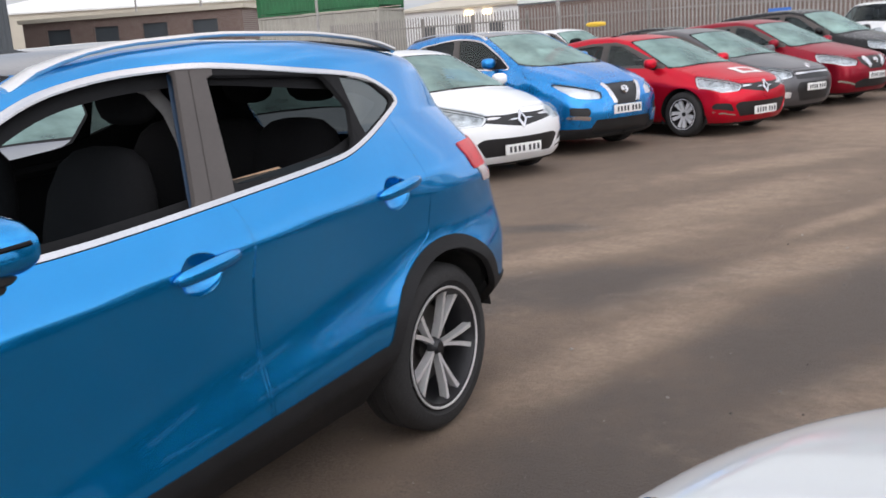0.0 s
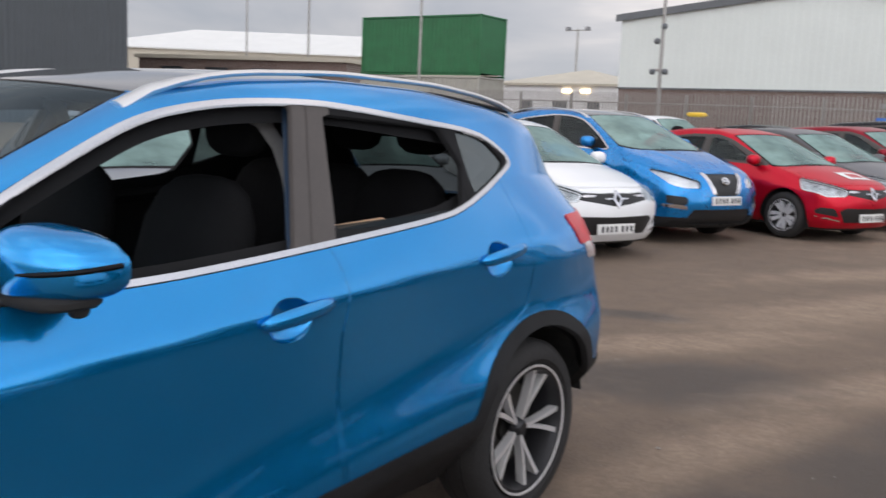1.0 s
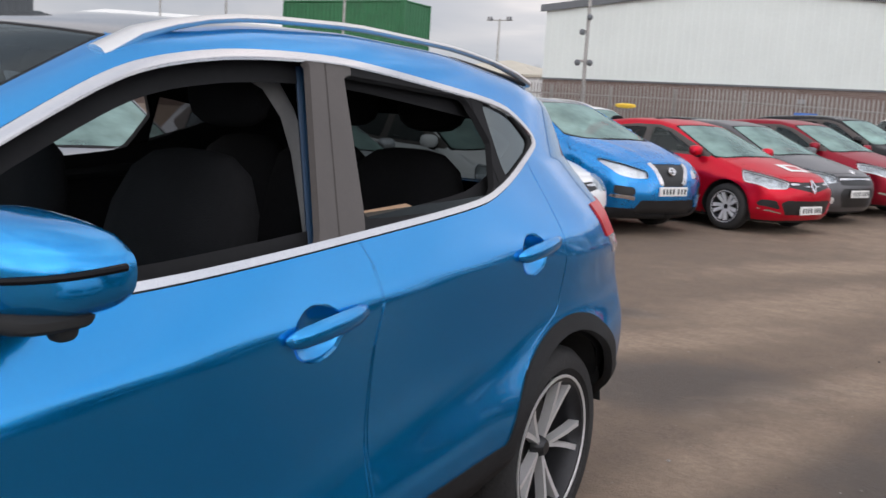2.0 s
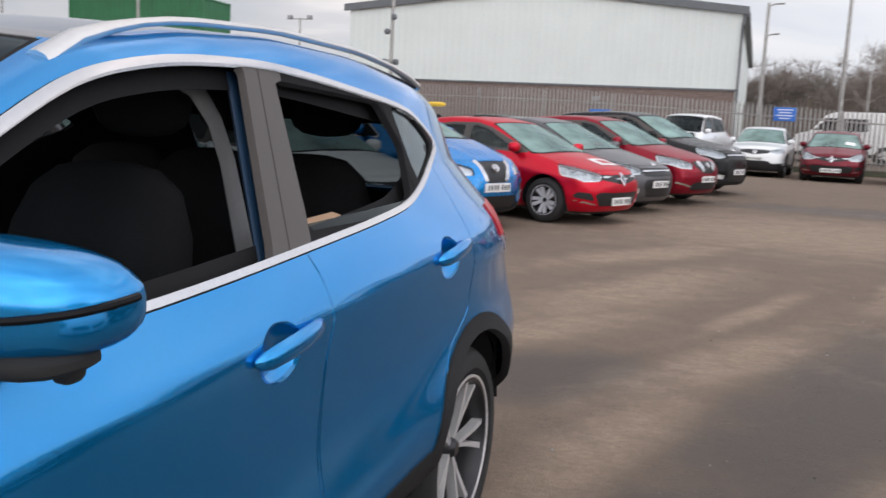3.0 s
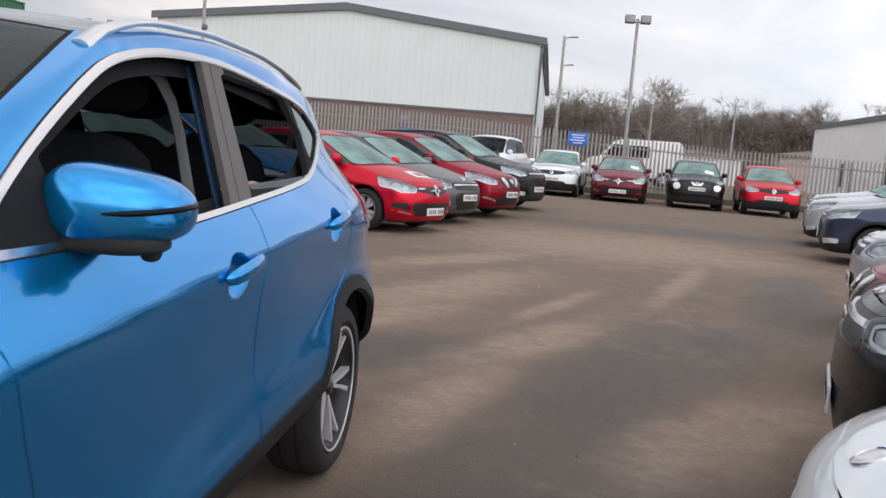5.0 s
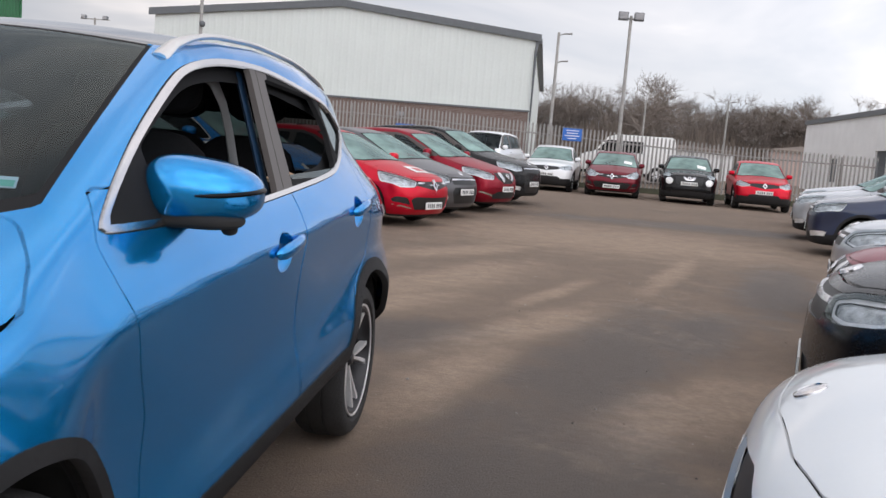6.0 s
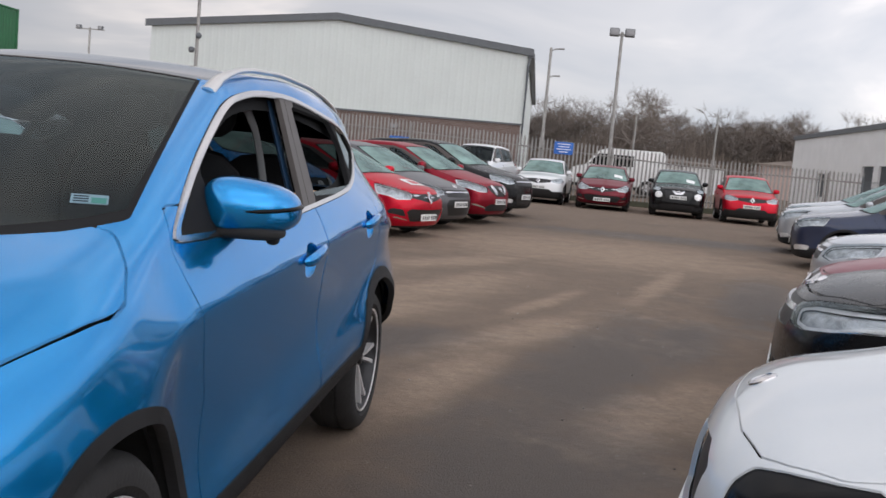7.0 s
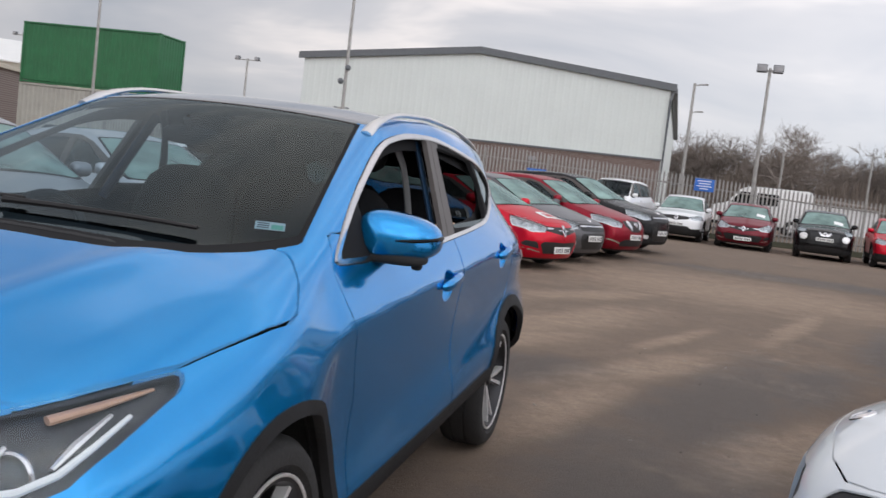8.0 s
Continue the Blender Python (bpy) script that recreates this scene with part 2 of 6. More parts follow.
class Shape:
    """A car body as one smooth solid: sides, top, nose and tail, each a function, blended into one another."""

    def __init__(self, s):
        self.s = s
        self.top, self.nose, self.tail = curve(s["top"], s.get("soft", 0.05)), curve(s["nose"], 0.035), curve(s["tail"], 0.05)

    def side(self, y, z):
        s = self.s
        x = s["half"] + s["slope"] * (z - s["ref"])
        # the last crease, along the shoulder, sinks and softens where it runs into the front wing
        wing = np.clip((-0.86 - y) / 0.55, 0, 1) if s.get("round_wing") else 0.0 * y
        wing = wing * wing * (3 - 2 * wing)
        for k, (z0, climb, change, r) in enumerate(s["creases"]):
            w = wing if k == len(s["creases"]) - 1 else 0.0 * y
            zc, c, rr = z0 + climb * y - 0.19 * w, change * (1 - 0.35 * w), r + 0.09 * w
            x = x + c * (hinge(z - zc, rr) - hinge(s["ref"] - zc, rr))
        x = x - s["taper"][1] * np.maximum(s["taper"][0] - y, 0) ** 2 - s["taper"][3] * np.maximum(y - s["taper"][2], 0) ** 2
        c0, c1 = s["cabin_taper"]
        x = x - c1 * np.maximum(y - c0, 0) ** 2 * np.clip((z - 1.0) / 0.3, 0, 1)
        for ya in s["axles"]:
            d = np.hypot(y - ya, z - s["wheel"])
            x = x + s.get("flare", 0.012) * np.exp(-((d - s["arch"]) / 0.09) ** 2)
        for yh, zh, ry, rz, swell in s.get("haunches", ()):
            x = x + swell * np.exp(-((y - yh) / ry) ** 2 - ((z - zh) / rz) ** 2)
        return x

    def bottom(self, y):
        """The height of the underside, swept up towards the tail."""
        return self.s["floor"] + np.clip((y - 1.6) * 1.1, 0, self.s.get("tail_lift", 0.0))

    def field(self, p):
        s = self.s
        x, y, z = np.abs(p[:, 0]), p[:, 1], p[:, 2]
        bow = np.interp(y, [0.2, 1.3], [s.get("bow", 0.25), -0.16])
        top = z - (self.top(y - bow * x * x) - s.get("crown", 0.09) * x ** 2.2)
        if s.get("bonnet_ridge"):
            # a soft fold that runs along the bonnet from the screen's corner towards the badge
            x0 = np.interp(y, [-2.0, -1.25], [0.30, 0.52])
            top = top - s["bonnet_ridge"] * np.exp(-((x - x0) / 0.07) ** 2) * np.clip((-1.2 - y) / 0.15, 0, 1)
        flank = x - self.side(y, z)
        front = self.nose(z) + s.get("nose_bow", 0.26) * (x / s["half"]) ** 2.6 - y
        rear = y - (self.tail(z) - s.get("tail_bow", 0.16) * (x / s["half"]) ** 2.6)
        e0 = s.get("edge", 0.075)
        f = smax(smax(flank, top, np.interp(y, [-1.6, -0.95], [s.get("edge_front", e0), e0])), smax(front, rear, 0.05), s.get("corner", 0.10))
        return smax(f, self.bottom(y) - z, 0.04)

    def meet(self, start, way, far=3.0):
        """Where a ray from outside meets the body, and the normal there."""
        a, w = np.array(start, float), np.array(way, float)
        steps = a + w * np.linspace(0, far, 1500)[:, None]
        k = int(np.argmax(self.field(steps) < 0))
        p = steps[k]
        n = np.array([self.field((p + d)[None])[0] - self.field((p - d)[None])[0] for d in np.eye(3) * 2e-3])
        return Vector(p), Vector(n / np.linalg.norm(n))

    def skin(self, cell):
        s = self.s
        y0, y1 = s["nose_y"] - 0.08, s["tail_y"] + 0.08
        z0, z1, hx = s["floor"] - 0.04, max(z for _, z in s["top"]) + 0.08, s["half"] + 0.1
        nx, ny, nz = (max(int(d / cell), 8) for d in (2 * hx, y1 - y0, z1 - z0))
        quads = []

        def sheet(axis, at, na, nb, flip):
            a, b = np.meshgrid(np.arange(na), np.arange(nb), indexing="ij")
            a, b = a.ravel(), b.ravel()
            for_corner = []
            for da, db in ((0, 0), (1, 0), (1, 1), (0, 1)):
                c = [a + da, b + db]
                c.insert(axis, np.full_like(a, at))
                for_corner.append((c[0] * (ny + 1) + c[1]) * (nz + 1) + c[2])
            q = np.stack(for_corner, 1)
            quads.append(q[:, ::-1] if flip else q)

        sheet(0, 0, ny, nz, True), sheet(0, nx, ny, nz, False)
        sheet(1, 0, nx, nz, False), sheet(1, ny, nx, nz, True)
        sheet(2, 0, nx, ny, True), sheet(2, nz, nx, ny, False)
        q = np.concatenate(quads)
        keys, index = np.unique(q, return_inverse=True)
        faces = index.reshape(q.shape)
        i, j, k = keys // ((ny + 1) * (nz + 1)), keys // (nz + 1) % (ny + 1), keys % (nz + 1)
        p = np.stack([-hx + 2 * hx * i / nx, y0 + (y1 - y0) * j / ny, z0 + (z1 - z0) * k / nz], 1)
        inner = p.copy()
        inner[:, 0] = np.clip(p[:, 0], -0.42, 0.42)
        inner[:, 1] = np.clip(p[:, 1], s["nose_y"] + 0.45, s["tail_y"] - 0.45)
        inner[:, 2] = np.clip(p[:, 2], s["floor"] + 0.26, np.maximum(self.top(inner[:, 1]) - 0.28, s["floor"] + 0.3))
        lo, hi = np.zeros(len(p)), np.ones(len(p))
        for _ in range(26):
            mid = (lo + hi) / 2
            out_ = self.field(inner + (p - inner) * mid[:, None]) > 0
            hi, lo = np.where(out_, mid, hi), np.where(out_, lo, mid)
        p = inner + (p - inner) * hi[:, None]
        n = np.stack([self.field(p + d) - self.field(p - d) for d in np.eye(3) * 5e-3], 1)
        n /= np.linalg.norm(n, axis=1)[:, None]
        return Skin(p, n, [tuple(f) for f in faces.tolist()])


class Skin:
    """Faces of a body that can be cut along any outline, each piece kept with its true normals."""

    def __init__(self, p, n, faces):
        self.p, self.n, self.faces = p, n, faces

    def cut(self, fn, faces=None):
        """Takes the faces where fn is negative out of the skin, or out of the faces given, and returns them."""
        whole = faces is None
        source = self.faces if whole else faces
        val = fn(self.p, self.n)
        val = np.where(np.abs(val) < 1.5e-4, 0.0, val).tolist()
        ins, outs, extra_p, extra_n, seen = [], [], [], [], {}
        base = len(self.p)
        for f in source:
            s = [val[i] for i in f]
            if max(s) <= 0:
                ins.append(f)
            elif min(s) >= 0:
                outs.append(f)
            else:
                a, b = [], []
                for c in range(len(f)):
                    i, j = f[c - 1], f[c]
                    u, v = s[c - 1], s[c]
                    if u * v < 0:
                        key = (min(i, j), max(i, j))
                        if key not in seen:
                            t = u / (u - v)
                            seen[key] = base + len(extra_p)
                            extra_p.append(self.p[i] + (self.p[j] - self.p[i]) * t)
                            extra_n.append(self.n[i] + (self.n[j] - self.n[i]) * t)
                        a.append(seen[key]), b.append(seen[key])
                    if v <= 0:
                        a.append(j)
                    if v >= 0:
                        b.append(j)
                if len(a) > 2:
                    ins.append(tuple(a))
                if len(b) > 2:
                    outs.append(tuple(b))
        if extra_p:
            self.p, self.n = np.concatenate([self.p, extra_p]), np.concatenate([self.n, extra_n])
        if whole:
            self.faces = outs
            return ins
        return ins, outs

    def mesh(self, name, faces, offset=0.0, depth=0.012):
        """A mesh of some faces, moved along their normals, with its rim turned inwards by depth."""
        used = sorted({i for f in faces for i in f})
        new_index = {i: k for k, i in enumerate(used)}
        n = self.n[used] / np.linalg.norm(self.n[used], axis=1)[:, None]
        v = self.p[used] + n * offset
        polys = [tuple(new_index[i] for i in f) for f in faces]
        if depth:
            rim = {}
            for f in polys:
                for c in range(len(f)):
                    e = (f[c - 1], f[c])
                    if (e[1], e[0]) in rim:
                        del rim[(e[1], e[0])]
                    else:
                        rim[e] = 1
            ends = sorted({i for e in rim for i in e})
            outer = {i: len(v) + k for k, i in enumerate(ends)}
            inner = {i: len(v) + len(ends) + k for k, i in enumerate(ends)}
            if ends:
                v = np.concatenate([v, v[ends], v[ends] - n[ends] * depth])
                n = np.concatenate([n, n[ends], n[ends]])
                polys += [(outer[j], outer[i], inner[i], inner[j]) for i, j in rim]
        me = bpy.data.meshes.new(name)
        me.from_pydata(v.tolist(), [], polys)
        me.validate()
        me.polygons.foreach_set("use_smooth", [True] * len(me.polygons))
        if len(me.vertices) == len(n):
            me.normals_split_custom_set_from_vertices([tuple(k) for k in n])
        return me


def obj(name, me, mat, parent, label="", at=None):
    """Links a mesh as one part under a thing or a part, with its own material."""
    ob = new(name, me)
    if not me.materials:
        me.materials.append(mat)
    if me.materials[0] is not mat:
        ob.material_slots[0].link = "OBJECT"
        ob.material_slots[0].material = mat
    ob.parent = parent
    if at is not None:
        ob.matrix_basis = at
    if label:
        tagged(ob, label)
    return ob


def part(name, bm, mat, parent=None, label="", smooth=True, at=None):
    me = bpy.data.meshes.new(name)
    bm.normal_update()
    bm.to_mesh(me)
    bm.free()
    if smooth:
        me.polygons.foreach_set("use_smooth", [True] * len(me.polygons))
        me.set_sharp_from_angle(angle=radians(38))
    return obj(name, me, mat, parent, label, at)


def empty(name, label, category, m=None, group="", kind=""):
    e = tagged(new(name), label, category, group, kind)
    if m is not None:
        e.matrix_basis = m
    return e


def box(bm, x0, x1, y0, y1, z0, z1, bevel=0.0):
    vs = bmesh.ops.create_cube(bm, size=1)["verts"]
    for v in vs:
        v.co = Vector((x0 if v.co.x < 0 else x1, y0 if v.co.y < 0 else y1, z0 if v.co.z < 0 else z1))
    if bevel:
        es = list({e for v in vs for e in v.link_edges})
        bmesh.ops.bevel(bm, geom=es, offset=bevel, segments=2, profile=0.6, affect="EDGES")
    return bm


def tube(bm, pts, radius, sides=8, flat=1.0, up=(0, 0, 1)):
    """A tapered tube along points; radius is a number or one for each point."""
    pts = [Vector(p) for p in pts]
    rings = []
    for i, p in enumerate(pts):
        d = (pts[min(i + 1, len(pts) - 1)] - pts[max(i - 1, 0)]).normalized()
        a = d.cross(Vector(up))
        if a.length < 1e-3:
            a = d.cross(Vector((1, 0, 0)))
        a.normalize()
        b = a.cross(d)
        r = radius[i] if isinstance(radius, (list, tuple)) else radius
        rings.append([bm.verts.new(p + (a * math.cos(t) + b * math.sin(t) * flat) * r) for t in [2 * math.pi * k / sides for k in range(sides)]])
    for r0, r1 in zip(rings, rings[1:]):
        for k in range(sides):
            bm.faces.new((r0[k], r0[(k + 1) % sides], r1[(k + 1) % sides], r1[k]))
    bm.faces.new(rings[0][::-1]), bm.faces.new(rings[-1])
    return bm


def blob(bm, centre, radii, power=2.6, rings=14, segs=24):
    """A rounded block: a superellipsoid."""
    made = bmesh.ops.create_uvsphere(bm, u_segments=segs, v_segments=rings, radius=1)["verts"]
    for v in made:
        c = v.co
        k = sum(abs(t) ** power for t in c) ** (-1 / power)
        v.co = Vector([centre[i] + radii[i] * c[i] * k for i in range(3)])
    return made


def revolve(bm, profile, segs=40):
    """Turns a profile of (radius, x) round the x axis."""
    rings = [[bm.verts.new((x, r * math.cos(a), r * math.sin(a))) for a in [2 * math.pi * k / segs for k in range(segs)]] for r, x in profile]
    for r0, r1 in zip(rings, rings[1:]):
        for k in range(segs):
            bm.faces.new((r0[k], r1[k], r1[(k + 1) % segs], r0[(k + 1) % segs]))
    return rings


# ---- wheels ----


def wheel_meshes(radius, rim_r, width, style, segs):
    """Meshes of a wheel that faces +x: brake disc, tyre, rim, spokes."""
    w = width / 2
    out_ = {}
    bm = bmesh.new()
    e = radius - rim_r
    prof = [(rim_r - 0.004, -w * 0.8), (rim_r + 0.25 * e, -w * 1.02), (rim_r + 0.6 * e, -w * 1.03), (radius - 0.02, -w * 0.92), (radius - 0.003, -w * 0.7),
            (radius, -w * 0.35), (radius - 0.008, -w * 0.33), (radius - 0.008, -w * 0.27), (radius, -w * 0.25), (radius, w * 0.25), (radius - 0.008, w * 0.27),
            (radius - 0.008, w * 0.33), (radius, w * 0.35), (radius - 0.003, w * 0.7), (radius - 0.02, w * 0.92), (rim_r + 0.6 * e, w * 1.03),
            (rim_r + 0.25 * e, w * 1.02), (rim_r + 0.02, w * 0.95), (rim_r - 0.004, w * 0.8)]
    revolve(bm, prof, segs)
    out_["tyre"] = bm
    bm = bmesh.new()
    revolve(bm, [(rim_r, w * 0.86), (rim_r - 0.004, w * 0.95), (rim_r - 0.02, w * 0.93), (rim_r - 0.028, w * 0.75), (rim_r - 0.035, w * 0.4), (rim_r - 0.05, -w * 0.6), (rim_r, -w * 0.9)], segs)
    out_["rim"] = bm
    bm = bmesh.new()
    revolve(bm, [(rim_r + 0.002, w * 0.93), (rim_r + 0.001, w * 0.98), (rim_r - 0.004, w * 0.985), (rim_r - 0.008, w * 0.965), (rim_r - 0.010, w * 0.9)], segs)
    out_["rim_lip"] = bm
    bm = bmesh.new()
    hub_x = w * 0.62
    revolve(bm, [(0.0005, hub_x + 0.012), (0.022, hub_x + 0.012), (0.027, hub_x + 0.006), (0.036, hub_x - 0.010), (0.04, hub_x - 0.03)], 20)
    out_["hub_cap"] = bm
    bm = bmesh.new()
    pair = ((-0.03, -0.20), (0.03, 0.20)) if style != "fan" else ((-0.16, -0.13), (0.16, 0.31))
    for inner_a, outer_a in pair:
        strips = []
        for t in (0, 0.3, 0.65, 1.0):
            r = 0.03 + (rim_r - 0.046) * t
            a = 0.3 + inner_a * (1 - t) * 1.6 + outer_a * t ** 0.8
            half = (0.0055 + 0.005 * t) / r if style != "fan" else (0.018 + 0.008 * t) / r
            x = hub_x - 0.004 + 0.03 * t
            sec = []
            for da, dx in ((-half * 1.04, -0.034), (-half, 0.0), (half, 0.0), (half * 1.04, -0.034)):
                sec.append(bm.verts.new((x + dx, r * math.cos(a + da), r * math.sin(a + da))))
            strips.append(sec)
        for s0, s1 in zip(strips, strips[1:]):
            for c in range(3):
                bm.faces.new((s0[c], s0[c + 1], s1[c + 1], s1[c]))
    bmesh.ops.recalc_face_normals(bm, faces=bm.faces[:])
    out_["spoke"] = bm
    bm = bmesh.new()
    revolve(bm, [(0.0005, w * 0.2), (0.07, w * 0.2), (0.07, 0.0), (rim_r * 0.66, 0.0), (rim_r * 0.66, -0.02), (0.0005, -0.02)], segs)
    bmesh.ops.recalc_face_normals(bm, faces=bm.faces[:])
    out_["wheel"] = bm
    bm = bmesh.new()
    revolve(bm, [(0.0005, -w * 0.5), (rim_r - 0.045, -w * 0.5), (rim_r - 0.045, -w * 0.62), (0.0005, -w * 0.62)], segs)
    bmesh.ops.recalc_face_normals(bm, faces=bm.faces[:])
    out_["wheel_back"] = bm
    res = {}
    for k, b in out_.items():
        me = bpy.data.meshes.new(k)
        b.to_mesh(me)
        b.free()
        me.polygons.foreach_set("use_smooth", [True] * len(me.polygons))
        me.set_sharp_from_angle(angle=radians(40))
        res[k] = me
    return res


def car_meshes(s):
    """All the pieces of a car's body for its design, as (name, mesh, material key, label)."""
    shape = Shape(s)
    sk = shape.skin(s["cell"])
    gap = s.get("gap", 0.004)
    pieces = []
    ax, r_arch, wz = s["axles"], s["arch"], s["wheel"]

    def add(name, faces, key, offset=0.0, depth=0.012, label=""):
        if not faces or not name:
            return
        # what hangs together is one piece
        root = {}

        def find(i):
            while root.setdefault(i, i) != i:
                root[i] = root[root[i]]
                i = root[i]
            return i

        for f in faces:
            a = find(f[0])
            for i in f[1:]:
                root[find(i)] = a
        groups = {}
        for f in faces:
            groups.setdefault(find(f[0]), []).append(f)
        big = [g for g in groups.values() if len(g) > 5]
        if len(big) > 5:
            big = [faces]
        for g in big:
            pieces.append((name, sk.mesh(name, g, offset, depth), key, label))

    def whole(fn, name, key, offset=0.0, depth=0.012, label=""):
        add(name, sk.cut(fn), key, offset, depth, label)

    def sided(fn, name, key, offset=0.0, depth=0.012, label="", gaps=0.0):
        for sign in (1, -1):
            side_fn = lambda p, n, sign=sign: np.maximum(fn(p, n), 0.02 - sign * p[:, 0])
            if gaps:
                fc = sk.cut(side_fn)
                keep, _ = sk.cut(lambda p, n: side_fn(p, n) + gaps, fc)
                add(name, keep, key, offset, depth, label)
            else:
                add(name, sk.cut(side_fn), key, offset, depth, label)

    yz = lambda p: (p[:, 1], p[:, 2])
    xz = lambda p: (np.abs(p[:, 0]), p[:, 2])
    # the lining follows the body inside it; windows are left open in it
    dlo = lambda p, n: np.maximum(polygon(*yz(p), s["dlo"], s["dlo_round"]), 0.35 - np.abs(p[:, 0]))
    ws = s["screen"]  # base y, top y, half width at the base and the top
    bowed = lambda p: p[:, 1] - s.get("bow", 0.25) * p[:, 0] ** 2
    foot = s.get("screen_base")
    base_y = (lambda p: np.interp(np.abs(p[:, 0]), [q[0] for q in foot], [q[1] for q in foot])) if foot else (lambda p: ws[0] + 0.08 * np.clip((np.abs(p[:, 0]) - ws[2] + 0.2) / 0.2, 0, 1) ** 2)
    screen = lambda p, n: np.maximum(np.maximum(np.maximum(base_y(p) - bowed(p), bowed(p) - ws[1]), np.abs(p[:, 0]) - (ws[2] + (ws[3] - ws[2]) * (bowed(p) - ws[0]) / (ws[1] - ws[0]))), 0.9 - p[:, 2])
    rw = s["rear_window"]
    rear_window = lambda p, n: np.maximum(np.maximum(np.maximum(rw[2] - p[:, 2], p[:, 2] - rw[3]), rw[0] - p[:, 1]), np.abs(p[:, 0]) - rw[1])
    arches = lambda p, n: np.maximum(np.minimum(*[np.hypot(p[:, 1] - a, p[:, 2] - wz) for a in ax]) - r_arch, 0.5 - np.abs(p[:, 0]))
    lk = shape.skin(s["cell"] * 1.8)
    lining = list(lk.faces)
    _, lining = lk.cut(lambda p, n: dlo(p, n) + s["dlo_inset"], lining)
    _, lining = lk.cut(screen, lining)
    _, lining = lk.cut(rear_window, lining)
    _, lining = lk.cut(arches, lining)
    pieces.append(("interior_lining", lk.mesh("interior_lining", lining, -0.05, 0), "liner", ""))

    sk.cut(arches)
    whole(lambda p, n: p[:, 2] - shape.bottom(p[:, 1]) - 0.035, "underbody", "under")
    # side windows
    for sign in (1, -1):
        gate = lambda fn, sign=sign: (lambda p, n: np.maximum(fn(p, n), 0.02 - sign * p[:, 0]))
        area = sk.cut(gate(dlo))
        if s.get("chrome_line"):
            # black ring outside the chrome, drawn for the shade in the gap there
            area, shade_line = sk.cut(lambda p, n: dlo(p, n) + 0.0035, area)
            add("trim_shade_line", shade_line, "clad", -0.003, 0.01)
            inner_, ring = sk.cut(lambda p, n: dlo(p, n) + s["chrome_line"], area)
            if s.get("pillar_split"):
                y0, k0 = s["pillar_split"]
                _, ring = sk.cut(lambda p, n: np.abs(p[:, 1] - y0 - k0 * (p[:, 2] - 1.55)) - 0.002, ring)
            add("window_trim", ring, "chrome", 0.006, 0.014, "bright chrome window surround")
            area = inner_
        for k, pts in enumerate(s["panes"]):
            hole, area = sk.cut(lambda p, n: polygon(*yz(p), pts, s["pane_round"]), area)
            open_pane = s.get("open_panes", {}).get((k, sign))
            if open_pane not in (None, True):
                # a lowered pane of which a strip still shows
                hole, _ = sk.cut(lambda p, n: p[:, 2] - open_pane - 0.03 * (p[:, 1] - 0.4), hole)
            if open_pane is not True:
                add("window_pane", hole, s["pane_glass"][k], -0.007, 0.005)
        if s.get("pillar_split"):
            # two painted covers on the pillar between the doors, black rubber elsewhere
            y0, k0 = s["pillar_split"]
            off = lambda p: p[:, 1] - y0 - k0 * (p[:, 2] - 1.55)
            for lo, hi in ((-0.09, -0.003), (0.003, 0.09)):
                cover, area = sk.cut(lambda p, n: np.maximum(lo - off(p), off(p) - hi), area)
                add("window_pillar", cover, "pillar", 0.0, 0.02)
            sail, area = sk.cut(lambda p, n: p[:, 1] + 0.52, area)
            add("mirror_sail", sail, "liner", 0.0, 0.02)
            _, area = sk.cut(lambda p, n: np.abs(off(p)) - 0.02, area)
            quarter, area = sk.cut(lambda p, n: 1.0 + 0.1 * (1.4 - p[:, 2]) - p[:, 1], area)
            add("quarter_pillar", quarter, "liner", 0.0, 0.02)
            add("window_rubber", area, "liner", -0.002, 0.02)
        else:
            add("window_pillar", area, "pillar", 0.0, 0.03)
    fc = sk.cut(screen)
    edge = s.get("screen_edge", 0.035)
    inner_, frit = sk.cut(lambda p, n: np.maximum(screen(p, n) + edge * 0.5, base_y(p) + s.get("screen_foot", 0.05) - bowed(p)), fc)
    add("windscreen", inner_, s.get("screen_glass", "screen"), -0.004, 0.006)
    add("windscreen_border", frit, "liner", -0.004, 0.006, "black windscreen border")
    whole(rear_window, "rear_window", "privacy", -0.004, 0.006)
    # lamps and grille
    for name, pts, ylim, key, off, label in s["front_pieces"]:
        fn = lambda p, n: np.maximum(polygon(*xz(p), pts, 0.012), p[:, 1] - ylim - 0.6 * (p[:, 2] - 0.8))
        if name == "headlight":
            for sign in (1, -1):
                fc = sk.cut(lambda p, n: np.maximum(fn(p, n), 0.02 - sign * p[:, 0]))
                if s.get("deep_lamps"):
                    core, rim_ = sk.cut(lambda p, n: fn(p, n) + 0.006, fc)
                    add("headlight_bezel", rim_, s.get("bezel", "lamp_dark"), -0.02, 0.0)
                    if "bowl" not in s:
                        core, bright = sk.cut(lambda p, n: fn(p, n) + 0.026, core)
                        add("headlight_reflector", bright, "lamp_bowl", -0.03, 0.0)
                    add("headlight_bowl", core, s.get("bowl", "lamp_lens"), -0.04, 0.0)
                    add(name, fc, "lamp_cover", -0.002, 0.0, label)
                else:
                    core, rim_ = sk.cut(lambda p, n: fn(p, n) + 0.02, fc)
                    add(name, core, key, off, 0.02, label)
                    add("headlight_bezel", rim_, "gloss_black", -0.006, 0.02)
        else:
            whole(fn, name, key, off, 0.015, label)
